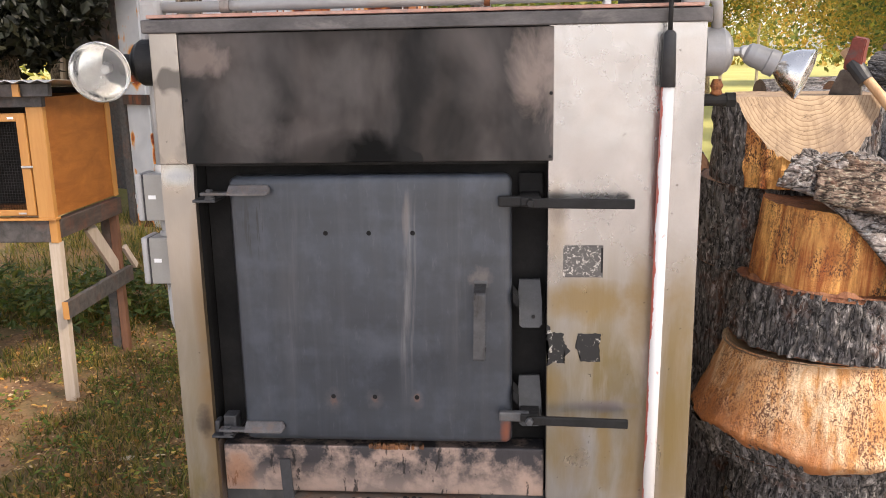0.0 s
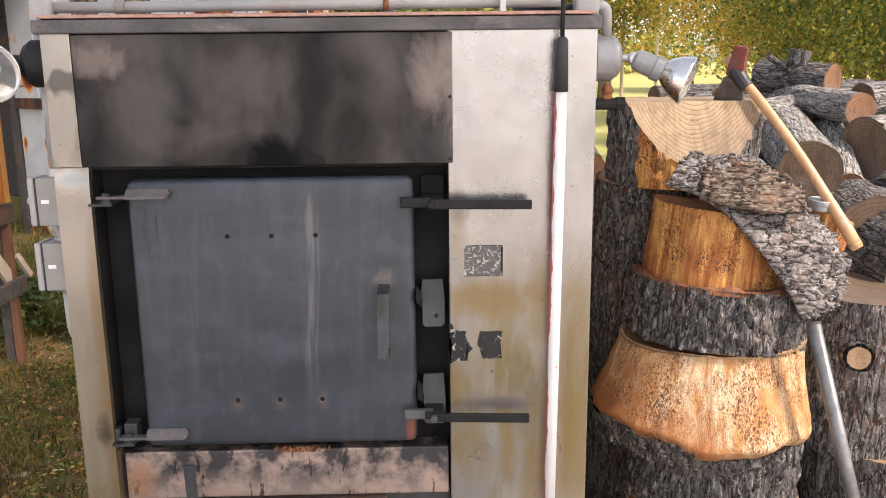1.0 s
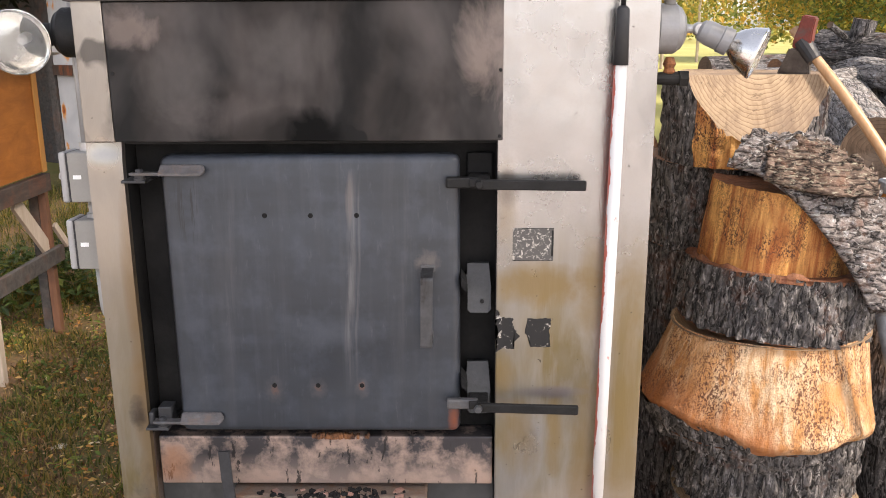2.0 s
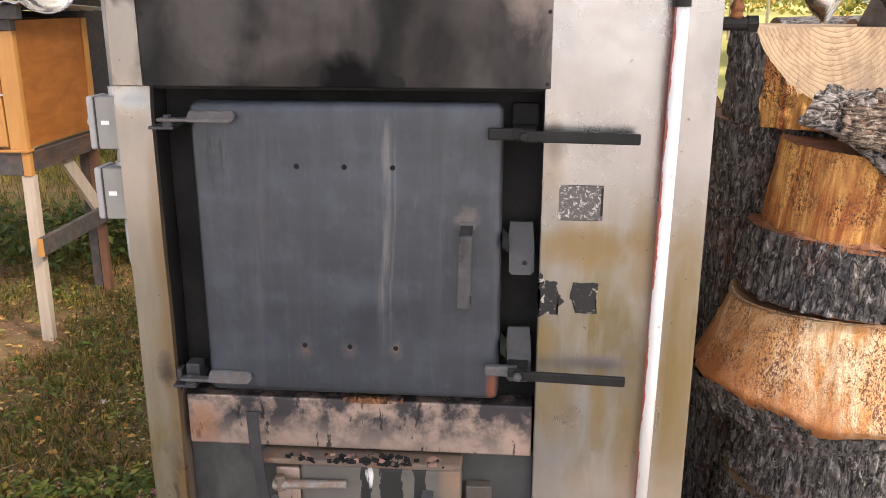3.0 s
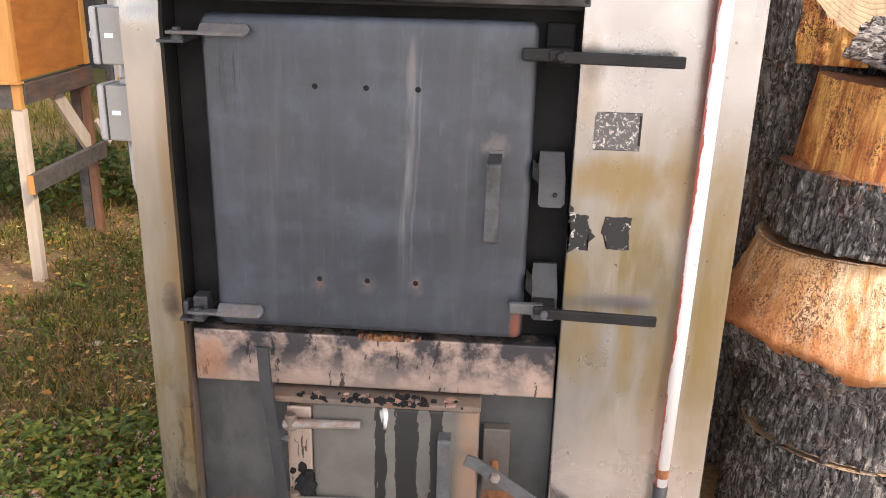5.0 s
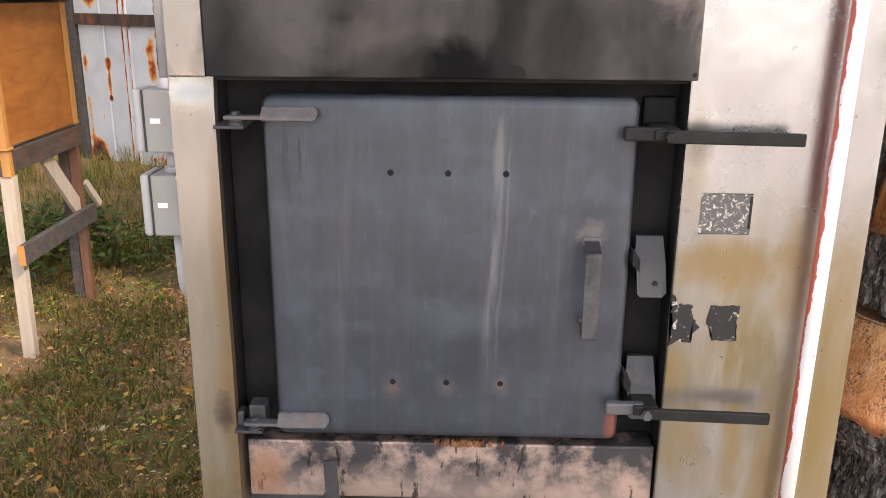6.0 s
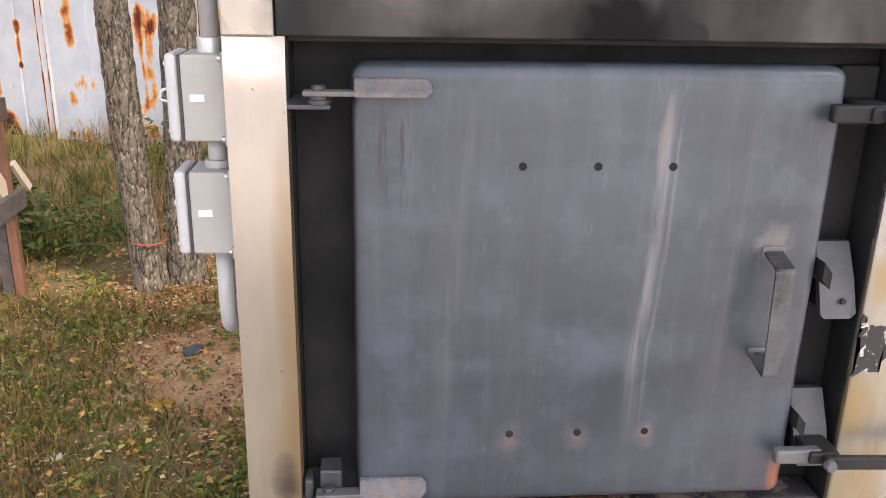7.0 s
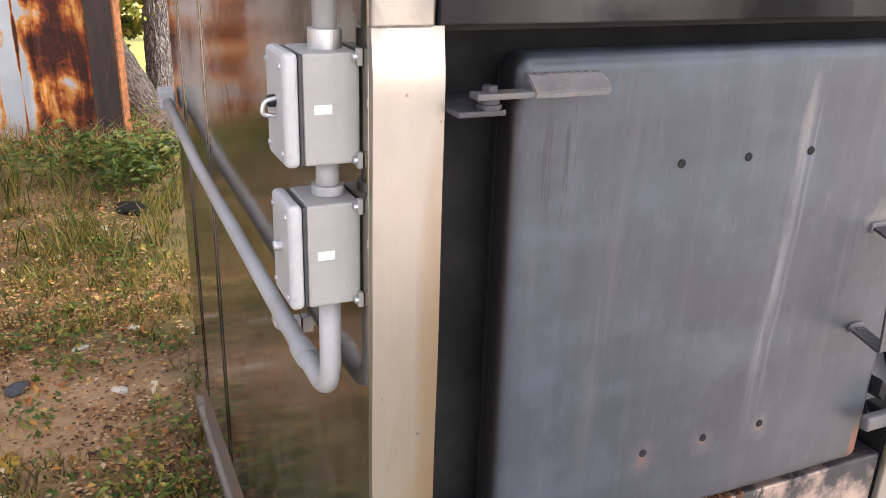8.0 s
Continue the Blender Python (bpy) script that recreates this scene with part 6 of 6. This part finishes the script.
part("lean_roof", box(0.1, SHED_END + 3.2, -2.7, 0.25, 2.9, 2.94, 0.004), ROOFMETAL, shed)
part("bay_wall", box(SHED_END, SHED_END + 3.1, -1.6, -1.5, 0.0, 2.9, 0.004), OLDWOOD, shed, "dark open bay")
part("bay_post", box(SHED_END + 0.02, SHED_END + 0.10, -0.05, 0.03, 0.0, 2.9, 0.004), OLDWOOD, shed)
part("bay_prop", tube([(SHED_END + 1.3, -0.2, 0.6), (SHED_END + 1.2, -0.3, 2.4)], 0.03, 8), RAWPINE, shed)


def leaf_material(name, stops, rough=0.55):
    m, nt, b = start(name, rough)
    g = nt.nodes.new("ShaderNodeNewGeometry")
    col = ramp(nt, g.outputs["Random Per Island"], *stops)
    col = blend(nt, 0.4, col, ramp(nt, fuzz(nt, coords(nt), 3.0, 3), (0.3, 0.2), (0.7, 0.85)), "OVERLAY")
    put(nt, b.inputs["Base Color"], col)
    tr = nt.nodes.new("ShaderNodeBsdfTranslucent")
    put(nt, tr.inputs[0], col)
    mx = nt.nodes.new("ShaderNodeMixShader")
    mx.inputs[0].default_value = 0.35
    nt.links.new(b.outputs[0], mx.inputs[1])
    nt.links.new(tr.outputs[0], mx.inputs[2])
    nt.links.new(mx.outputs[0], nt.nodes["Material Output"].inputs[0])
    return m


GREEN = leaf_material("green_leaves", [(0.0, (0.08, 0.13, 0.025)), (0.5, (0.17, 0.22, 0.04)), (1.0, (0.34, 0.33, 0.06))])
AUTUMN = leaf_material("autumn_leaves", [(0.0, (0.12, 0.16, 0.035)), (0.5, (0.3, 0.28, 0.05)), (0.85, (0.46, 0.34, 0.06)), (1.0, (0.5, 0.27, 0.05))])
# near-black leaves: the deep shade round the shed bay is put into their colour
SHADEDGREEN = leaf_material("shade_dark_leaves", [(0.0, (0.007, 0.009, 0.005)), (0.7, (0.014, 0.018, 0.008)), (1.0, (0.04, 0.038, 0.018))])
GRASS = leaf_material("grass_blades", [(0.0, (0.035, 0.056, 0.008)), (0.45, (0.12, 0.14, 0.018)), (0.7, (0.27, 0.215, 0.042)), (1.0, (0.42, 0.27, 0.09))])
STRAW = leaf_material("dry_straw", [(0.0, (0.09, 0.045, 0.02)), (0.5, (0.26, 0.15, 0.06)), (1.0, (0.52, 0.36, 0.17))], 0.7)
WEED = leaf_material("weed_leaves", [(0.0, (0.045, 0.075, 0.014)), (0.6, (0.085, 0.13, 0.022)), (1.0, (0.2, 0.2, 0.04))], 0.5)
SMARTWEED = leaf_material("pointed_weed_leaves", [(0.0, (0.05, 0.09, 0.014)), (0.5, (0.13, 0.19, 0.026)), (0.85, (0.26, 0.28, 0.045)), (1.0, (0.46, 0.30, 0.06))], 0.5)
BRIGHTLITTER = leaf_material("fallen_orange_leaves", [(0.0, (0.40, 0.13, 0.03)), (0.5, (0.62, 0.30, 0.07)), (0.85, (0.72, 0.48, 0.14)), (1.0, (0.74, 0.62, 0.42))], 0.65)
LITTER = leaf_material("fallen_leaves", [(0.0, (0.05, 0.027, 0.018)), (0.4, (0.32, 0.14, 0.052)), (0.72, (0.56, 0.31, 0.12)), (1.0, (0.70, 0.52, 0.32))], 0.7)
DEEPGREEN = leaf_material("deep_green_leaves", [(0.0, (0.045, 0.085, 0.016)), (0.5, (0.13, 0.18, 0.03)), (0.85, (0.34, 0.33, 0.055)), (1.0, (0.55, 0.42, 0.07))])
ORANGELEAF = leaf_material("orange_autumn_leaves", [(0.0, (0.20, 0.20, 0.04)), (0.45, (0.50, 0.37, 0.06)), (1.0, (0.72, 0.42, 0.07))])
rng = np.random.default_rng(5)


def leaf_cloud(centres, size, material, name, parent=None, label="", flat=0.0, length=1.5, droop=0.0):
    """Small folded leaves, one at each centre."""
    c = np.asarray(centres, dtype=float)
    n = len(c)
    d = rng.normal(size=(n, 3))
    d[:, 2] = d[:, 2] * (1 - flat) - droop
    d /= np.linalg.norm(d, axis=1)[:, None]
    up = rng.normal(size=(n, 3)) * (1 - flat) + np.array([0, 0, 1.2 * flat + 0.3])
    s = np.cross(d, up)
    s /= np.linalg.norm(s, axis=1)[:, None] + 1e-9
    u = np.cross(s, d)
    sz = (size * rng.uniform(0.6, 1.3, n))[:, None]
    p0, p2 = c - d * sz * length / 2, c + d * sz * length / 2
    p1, p3 = c + s * sz * 0.5 + u * sz * 0.18, c - s * sz * 0.5 + u * sz * 0.18
    verts = np.stack([p0, p1, p2, p3], 1).reshape(-1, 3)
    k = np.arange(n) * 4
    faces = np.stack([np.stack([k, k + 1, k + 2], 1), np.stack([k, k + 2, k + 3], 1)], 1).reshape(-1, 3)
    return raw(name, verts.tolist(), faces.tolist(), material, parent, label)


def tree(x, y, h, trunk_r, crown_z, crown_r, leaves, size, material, label, lean=(0, 0), trunk=None, squash=0.8, clumps_n=0):
    t = thing("tree", label, "tree", pose(x, y, 0), "trees")
    pts = [(lean[0] * q * q, lean[1] * q * q, h * q - 0.05) for q in np.linspace(0, 1, 9)]
    part("trunk", tube(pts, [trunk_r * (1.25 if q == 0 else 1) * (1 - 0.75 * q / 8) for q in range(9)], 16), trunk or TREEBARK, t, "", True)
    clumps = []
    for q in range(clumps_n or int(18 + crown_r * 4)):
        a, b_ = rng.uniform(0, math.tau), rng.uniform(-1, 1)
        rr = crown_r * rng.uniform(0.35, 1.0)
        c = np.array([lean[0] + rr * math.cos(a) * math.sqrt(1 - b_ * b_), lean[1] + rr * math.sin(a) * math.sqrt(1 - b_ * b_), crown_z + rr * b_ * squash])
        clumps.append((c, crown_r * rng.uniform(0.16, 0.34)))
        if q % 3 == 0:
            s0 = Vector(pts[5 + q % 3])
            part("limb", tube([s0, s0.lerp(Vector(c), 0.5) + Vector((0, 0, 0.1 * crown_r)), c], [trunk_r * 0.35, trunk_r * 0.2, trunk_r * 0.06], 7), trunk or TREEBARK, t)
    per = leaves // len(clumps)
    cs = np.concatenate([c + rng.normal(size=(per, 3)) * r * np.array([0.6, 0.6, 0.45]) for c, r in clumps])
    cs = cs[cs[:, 2] > 0.15]
    leaf_cloud(cs, size, material, "crown", t)
    return t


# trees that stand behind the furnace
def rough_trunk(x, y, r, h, lean, seed, label, bark=None):
    t = thing("tree", label, "tree", pose(x, y, -0.05), "trunks behind the furnace")
    v, f = ridged(r, h, 130, 150, 0.11, seed, lambda q: 1.0 + 0.45 * math.exp(-q * h / 0.10) - 0.2 * q, 16, 38.0)
    raw("trunk", [(a + lean[0] * c / h + 0.02 * math.sin(c * 2.1 + seed), b_ + lean[1] * c / h, c) for a, b_, c in v], f, bark or TREEBARK, t, "", True)
    return t


rough_trunk(-0.768, 2.47, 0.068, 4.5, (-0.2, 0.1), 91, "furrowed brown tree trunk with a red ribbon")
rough_trunk(-0.618, 2.53, 0.078, 4.8, (0.0, 0.1), 93, "furrowed brown tree trunk leaning slightly")
ribbon = thing("ribbon", "red marker ribbon tied round the trunk", "ribbon", pose(-0.775, 2.475, 0.245))
part("band", spin([(0.078, 0), (0.0785, 0.002), (0.078, 0.0045), (0.075, 0.0045), (0.075, 0)], 28, pose(0, 0, 0, 4, 3, 0), cap=False), plain("red_ribbon", (0.5, 0.05, 0.04), (0.62, 0.1, 0.08), 30, 0.6), ribbon)
lt = thing("leaning_trunk", "grey fallen dead trunk leaning on the ground behind the shed", "tree", along((0.407, 4.659, -0.166), (-0.339, 6.608, 1.299)))
v, f = ridged(0.125, 2.5, 120, 60, 0.09, 95)
raw("trunk", v, f, DEADBARK, lt, "", True)
part("broken_stub", tube([(0.02, -0.10, 0.62), (0.05, -0.17, 0.70), (0.06, -0.19, 0.80)], [0.045, 0.032, 0.022], 9), DEADBARK, lt, "broken branch stub", True)
rough_trunk(0.395, 5.75, 0.095, 5.0, (0.25, 0.0), 97, "dark trunk behind the shed", BARK)
tree(0.12, 6.1, 2.4, 0.03, 1.05, 0.68, 5200, 0.04, DEEPGREEN, "young green leafy tree behind the shed")

tree(-0.3, 7.9, 6.0, 0.12, 2.2, 1.7, 5200, 0.07, GREEN, "green leafy tree behind the shed")
tree(1.3, 9.6, 6.0, 0.12, 2.6, 1.6, 4200, 0.07, GREEN, "green leafy tree beyond the shed")
# these two stand in for shaded clutter at the bay, shade painted in
tree(-4.6, 8.2, 7.0, 0.16, 3.2, 2.4, 7000, 0.09, SHADEDGREEN, "leafy tree beside the shed with shade put into its colour")
tree(-3.7, 5.6, 5.0, 0.12, 1.9, 1.1, 5000, 0.07, SHADEDGREEN, "leafy shrub coloured as shade, standing in for shaded clutter by the shed")
# an unseen yard tree, added to keep the sun off the furnace front
tree(3.46, -3.66, 6.6, 0.16, 5.5, 1.75, 42000, 0.085, GREEN, "unseen leafy yard tree added to shade the furnace", clumps_n=110)
# a taller unseen one, added past the log pile to shade behind the hutch and the shed's foot
tree(4.6, 0.9, 8.4, 0.18, 6.5, 2.2, 5200, 0.085, GREEN, "unseen tall leafy tree added beyond the log pile to shade the shed", lean=(-1.0, -0.5), clumps_n=70)
# the wood edge over the log pile
tree(6.9, 7.8, 7.0, 0.10, 3.2, 2.6, 44000, 0.042, DEEPGREEN, "dark green tree overhanging the log pile", clumps_n=60)
tree(8.4, 13.0, 7.0, 0.12, 2.9, 2.3, 48000, 0.040, AUTUMN, "yellow-green tree behind the log pile", clumps_n=44)
tree(10.2, 11.2, 8.0, 0.14, 3.6, 3.2, 44000, 0.055, DEEPGREEN, "dark green tree behind the log pile", clumps_n=60)
tree(9.4, 18.5, 9.0, 0.16, 3.6, 3.0, 48000, 0.052, ORANGELEAF, "orange-yellow autumn tree at the field edge", clumps_n=60)
tree(8.0, 32.0, 11.0, 0.25, 4.6, 3.8, 26000, 0.10, AUTUMN, "yellow-green tree standing in the field", clumps_n=50)
tree(13.0, 21.0, 10.0, 0.2, 4.4, 4.2, 32000, 0.09, ORANGELEAF, "orange-yellow autumn tree at the field edge", clumps_n=50)
tree(17.0, 23.0, 10.0, 0.2, 5.0, 4.6, 24000, 0.11, AUTUMN, "yellowing autumn tree at the field edge", clumps_n=46)
tree(15.5, 15.0, 10.0, 0.2, 4.4, 4.4, 36000, 0.085, DEEPGREEN, "green tree at the field edge", clumps_n=56)
tree(20.5, 40.0, 13.0, 0.3, 6.2, 6.0, 7000, 0.32, AUTUMN, "yellow-orange tree across the field")
tree(30.0, 46.0, 14.0, 0.3, 7.0, 6.5, 7000, 0.32, AUTUMN, "yellow-orange tree across the field")
tree(9.0, 74.0, 13.0, 0.3, 6.0, 5.5, 6000, 0.36, GREEN, "green tree across the field")
tree(-3.0, 62.0, 14.0, 0.3, 7.0, 6.5, 6000, 0.36, GREEN, "green tree across the field")
tree(40.0, 52.0, 15.0, 0.3, 7.0, 7.5, 6000, 0.36, GREEN, "green tree across the field")
tree(-14.0, 40.0, 14.0, 0.3, 7.0, 7.0, 6000, 0.34, SHADEDGREEN, "dark tree across the field")
for px, py in ((8.9, 33.0), (12.2, 40.0)):
    up = thing("utility_pole", "thin grey utility pole across the field", "pole", pose(px, py, 0), "utility poles")
    part("post", tube([(0, 0, -0.1), (0, 0, 9)], [0.07, 0.05], 10), RAWPINE, up)
    part("crossarm", box(-0.9, 0.9, -0.05, 0.05, 8.2, 8.3, 0.01), RAWPINE, up)
# a far belt of woods, past counting
cs = []
for k in range(800):
    a = rng.uniform(-1.2, 1.75)
    d = rng.uniform(95, 150)
    c = np.array([d * math.sin(a), d * math.cos(a), rng.uniform(0.5, 6.5)])
    cs.append(c + rng.normal(size=(45, 3)) * np.array([2.6, 2.6, 1.2]))
woods = leaf_cloud(np.concatenate(cs), 0.55, AUTUMN, "far_woods")
tagged(woods, "distant belt of green and yellow autumn woods", "woods", kind="stuff")


# ---- grass, weeds and litter ----
def clear(x, y):
    """True where plants may stand."""
    if 0.0 < x < 1.2 and -0.02 < y < 1.6:
        return False
    if 1.25 < x < 3.4 and 0.05 < y < 2.8:
        return False
    return True


def grass_patch(n, x0, x1, y0, y1, lo, hi, density, name, label, blades=None, flop=0.55):
    vs, fs = [], []
    made = tries = 0
    while made < n and tries < n * 12:
        tries += 1
        x, y = rng.uniform(x0, x1), rng.uniform(y0, y1)
        if not clear(x, y) or noise.noise((x * 1.7, y * 1.7, 9)) * 1.0 + 0.8 * noise.noise((x * 6, y * 6, 1)) + density(x, y) < rng.uniform(-0.25, 0.45):
            continue
        z = ground_height(x, y) - 0.003
        for _ in range(4):
            bx, by = x + rng.normal() * 0.016, y + rng.normal() * 0.016
            a, h = rng.uniform(0, math.tau), rng.uniform(lo, hi)
            w = rng.uniform(0.0016, 0.0034)
            ox, oy = rng.normal() * h * flop, rng.normal() * h * flop
            ca, sa = math.cos(a) * w, math.sin(a) * w
            k = len(vs)
            vs += [(bx - ca, by - sa, z), (bx + ca, by + sa, z), (bx + ox * 0.35 + ca * 0.8, by + oy * 0.35 + sa * 0.8, z + h * 0.6), (bx + ox * 0.35 - ca * 0.8, by + oy * 0.35 - sa * 0.8, z + h * 0.6), (bx + ox, by + oy, z + h * 0.9)]
            fs += [(k, k + 1, k + 2, k + 3), (k + 3, k + 2, k + 4)]
            made += 1
    return tagged(raw(name, vs, fs, blades or GRASS), label, "grass", kind="stuff")


def yard(x, y):
    d = 0.13 + 0.3 * math.exp(-(((x + 0.25) / 0.4) ** 2 + ((y - 0.7) / 0.45) ** 2))
    d -= 0.7 * math.exp(-(((x + 0.4) / 0.42) ** 2 + ((y - 1.65) / 0.36) ** 2))
    d -= 0.9 * math.exp(-(((x + 1.9) / 0.7) ** 2 + ((y - 1.3) / 0.4) ** 2))
    return d


grass_patch(46000, -3.0, 0.2, -0.5, 3.6, 0.012, 0.065, yard, "short_grass", "short green and straw-coloured grass in the yard")
grass_patch(9000, -3.4, 1.0, 2.7, 6.2, 0.06, 0.24, lambda x, y: 0.1 if x < -0.9 else -0.15, "tall_grass", "taller yellow-green grass along the shed")
grass_patch(5000, 1.1, 3.5, 2.7, 9.0, 0.05, 0.2, lambda x, y: 0.4, "field_grass", "yellow-green grass behind the log pile")

grass_patch(13000, -2.4, 0.0, 0.1, 3.8, 0.012, 0.035, lambda x, y: 0.05 + 0.5 * math.exp(-(((x + 1.5) / 0.5) ** 2 + ((y - 1.5) / 0.35) ** 2)), "dry_straw", "dry straw and dead stems lying on the ground", STRAW, 1.6)
grass_patch(3200, -2.6, 0.2, 3.75, 5.3, 0.10, 0.32, lambda x, y: 0.5 if abs(y - 4.52 - (x - 0.03) * -0.51) < 0.3 else -2.0, "dry_stalks", "dead brown stalks along the foot of the shed", STRAW, 0.5)

cs = []
while len(cs) < 9000:
    x, y = rng.uniform(-2.4, 0.1) if len(cs) % 3 else rng.uniform(-0.9, 0.0), rng.uniform(-0.4, 4.0)
    if clear(x, y):
        cs.append((x, y, ground_height(x, y) + rng.uniform(0.004, 0.016)))
for _ in range(3200):
    x, y = rng.normal(-0.48, 0.34), rng.normal(2.3, 0.26)
    if clear(x, y):
        cs.append((x, y, ground_height(x, y) + rng.uniform(0.003, 0.012)))
for _ in range(1800):
    x, y = rng.uniform(-0.34, 0.0), rng.uniform(0.2, 1.7)
    if clear(x, y):
        cs.append((x, y, ground_height(x, y) + rng.uniform(0.004, 0.02)))
tagged(leaf_cloud(cs, 0.0115, LITTER, "leaf_litter", flat=0.85), "fallen brown and tan leaves", "leaves", kind="stuff")


def weeds(name, label, spots, height, size, n, leaves=None):
    cs = []
    for x, y, r in spots:
        for _ in range(n):
            a, q = rng.uniform(0, math.tau), r * math.sqrt(rng.uniform(0, 1))
            px, py = x + q * math.cos(a), y + q * math.sin(a)
            if clear(px, py):
                cs.append((px, py, ground_height(px, py) + height * rng.uniform(0.15, 1.0) * (1 - 0.5 * q / r)))
    return tagged(leaf_cloud(cs, size, leaves or WEED, name, flat=0.6, length=2.0), label, "weeds", kind="stuff")


weeds("smartweed", "low green pointed-leaf weeds beside the furnace", [(-0.25, 0.15, 0.33), (-0.55, 0.0, 0.3), (-0.15, -0.15, 0.25), (-0.7, 0.3, 0.3), (-0.4, 0.45, 0.25), (-0.12, 0.35, 0.15)], 0.12, 0.0145, 950, SMARTWEED)
weeds("yard_weeds", "scattered small green weeds on the dirt", [(rng.uniform(-1.6, -0.05), rng.uniform(0.5, 3.4), rng.uniform(0.05, 0.15)) for _ in range(80)] + [(rng.uniform(-0.3, -0.03), rng.uniform(0.5, 1.5), rng.uniform(0.05, 0.1)) for _ in range(22)], 0.06, 0.014, 34, SMARTWEED)
weeds("shed_weeds", "leafy green weeds along the foot of the shed", [(-0.08, 4.0, 0.2), (-0.33, 4.05, 0.22), (0.08, 4.05, 0.2), (0.22, 3.9, 0.2), (0.0, 3.75, 0.16), (-0.8, 4.2, 0.3), (0.3, 4.6, 0.4), (-1.3, 4.6, 0.3), (-1.1, 2.9, 0.25)], 0.36, 0.027, 260)
weeds("hutch_weeds", "dark green leafy weeds growing behind the hutch", [(-1.65, 2.75, 0.35), (-2.05, 2.8, 0.4), (-2.5, 2.9, 0.4), (-1.6, 3.0, 0.25), (-2.9, 2.8, 0.4)], 0.42, 0.03, 420)
cs = []
for _ in range(1100):
    x, y = rng.uniform(-1.9, 0.0), rng.uniform(0.1, 3.6)
    if clear(x, y):
        cs.append((x, y, ground_height(x, y) + rng.uniform(0.008, 0.03)))
tagged(leaf_cloud(cs, 0.019, BRIGHTLITTER, "bright_leaves", flat=0.7), "fallen orange, yellow and tan leaves caught in the grass", "leaves", kind="stuff")
flowers = []
for _ in range(60):
    x, y = rng.uniform(-0.75, -0.05), rng.uniform(-0.15, 0.45)
    z = ground_height(x, y) + rng.uniform(0.10, 0.14)
    flowers += [(x + rng.normal() * 0.004, y + rng.normal() * 0.004, z + k * 0.003) for k in range(7)]
PINK = leaf_material("pink_flowers", [(0.0, (0.4, 0.14, 0.17)), (1.0, (0.6, 0.3, 0.32))])
tagged(leaf_cloud(flowers, 0.006, PINK, "smartweed_flowers"), "tiny pink flower spikes of the weeds", "flowers", kind="stuff")
# single things on the ground
yl = thing("maple_leaf", "fallen yellow-orange maple leaf on dirt", "leaf", pose(-0.507, 1.467, 0.012, 8, 5, 30))
bm = bmesh.new()
pts = [((0.055 if k % 2 == 0 else 0.030) * math.cos(k * math.tau / 14), (0.055 if k % 2 == 0 else 0.030) * math.sin(k * math.tau / 14)) for k in range(14)]
rim_v = [bm.verts.new((a, b_, 0.006 * math.sin(5 * a / 0.05))) for a, b_ in pts]
mid_v = bm.verts.new((0, 0, -0.003))
for k in range(14):
    bm.faces.new((mid_v, rim_v[k], rim_v[(k + 1) % 14]))
bmesh.ops.solidify(bm, geom=bm.faces[:], thickness=0.0012)
part("blade", bm, plain("yellow_leaf", (0.5, 0.28, 0.04), (0.62, 0.4, 0.07), 30, 0.6), yl)
STONE = plain("dark_grey_stone", (0.035, 0.037, 0.04), (0.085, 0.088, 0.09), 20, 0.7, 0.0, 90, 0.4)


def stone(x, y, rx, ry, rz, material, label, seed):
    t = thing("stone", label, "stone", pose(x, y, ground_height(x, y) + rz * 0.3, 0, 0, seed * 40), "stones in the yard")
    bm = bmesh.new()
    bmesh.ops.create_icosphere(bm, subdivisions=3, radius=1)
    for q in bm.verts:
        q.co *= 1 + 0.22 * noise.noise(q.co * 1.4 + Vector((seed, 0, 0)))
        q.co = Vector((q.co.x * rx, q.co.y * ry, q.co.z * rz))
    part("rock", bm, material, t, "", True)


stone(-0.02, 3.42, 0.09, 0.06, 0.04, RECESS, "blackened lump of debris by the shed", 21)
stone(-0.49, 1.881, 0.042, 0.026, 0.022, STONE, "dark blue-grey stone on bare dirt", 1)
PALESTONE = plain("pale_wood_chip", (0.5, 0.42, 0.32), (0.66, 0.58, 0.48), 30, 0.8, 0.0, 90, 0.4)
for k, (x, y) in enumerate(((-0.22, 2.35), (-0.12, 2.2), (-0.3, 2.1), (-0.35, 2.9), (-0.15, 3.2), (-0.2, 1.75), (-0.9, 2.0), (-0.75, 1.2), (-1.5, 1.3), (-0.3, 3.4))):
    stone(x, y, 0.03, 0.018, 0.009, PALESTONE, "pale wood chip on the ground", 3 + k)
pad = tagged(part("pavement", box(0.006, 1.20, 0.03, 1.60, -0.06, 0.035, 0.010, 2), plain("stained_concrete", (0.16, 0.13, 0.1), (0.27, 0.23, 0.19), 8, 0.85, 0.0, 60, 0.4, c3=(0.1, 0.06, 0.04))), "dirty concrete pad under the furnace", "pad", kind="structure")
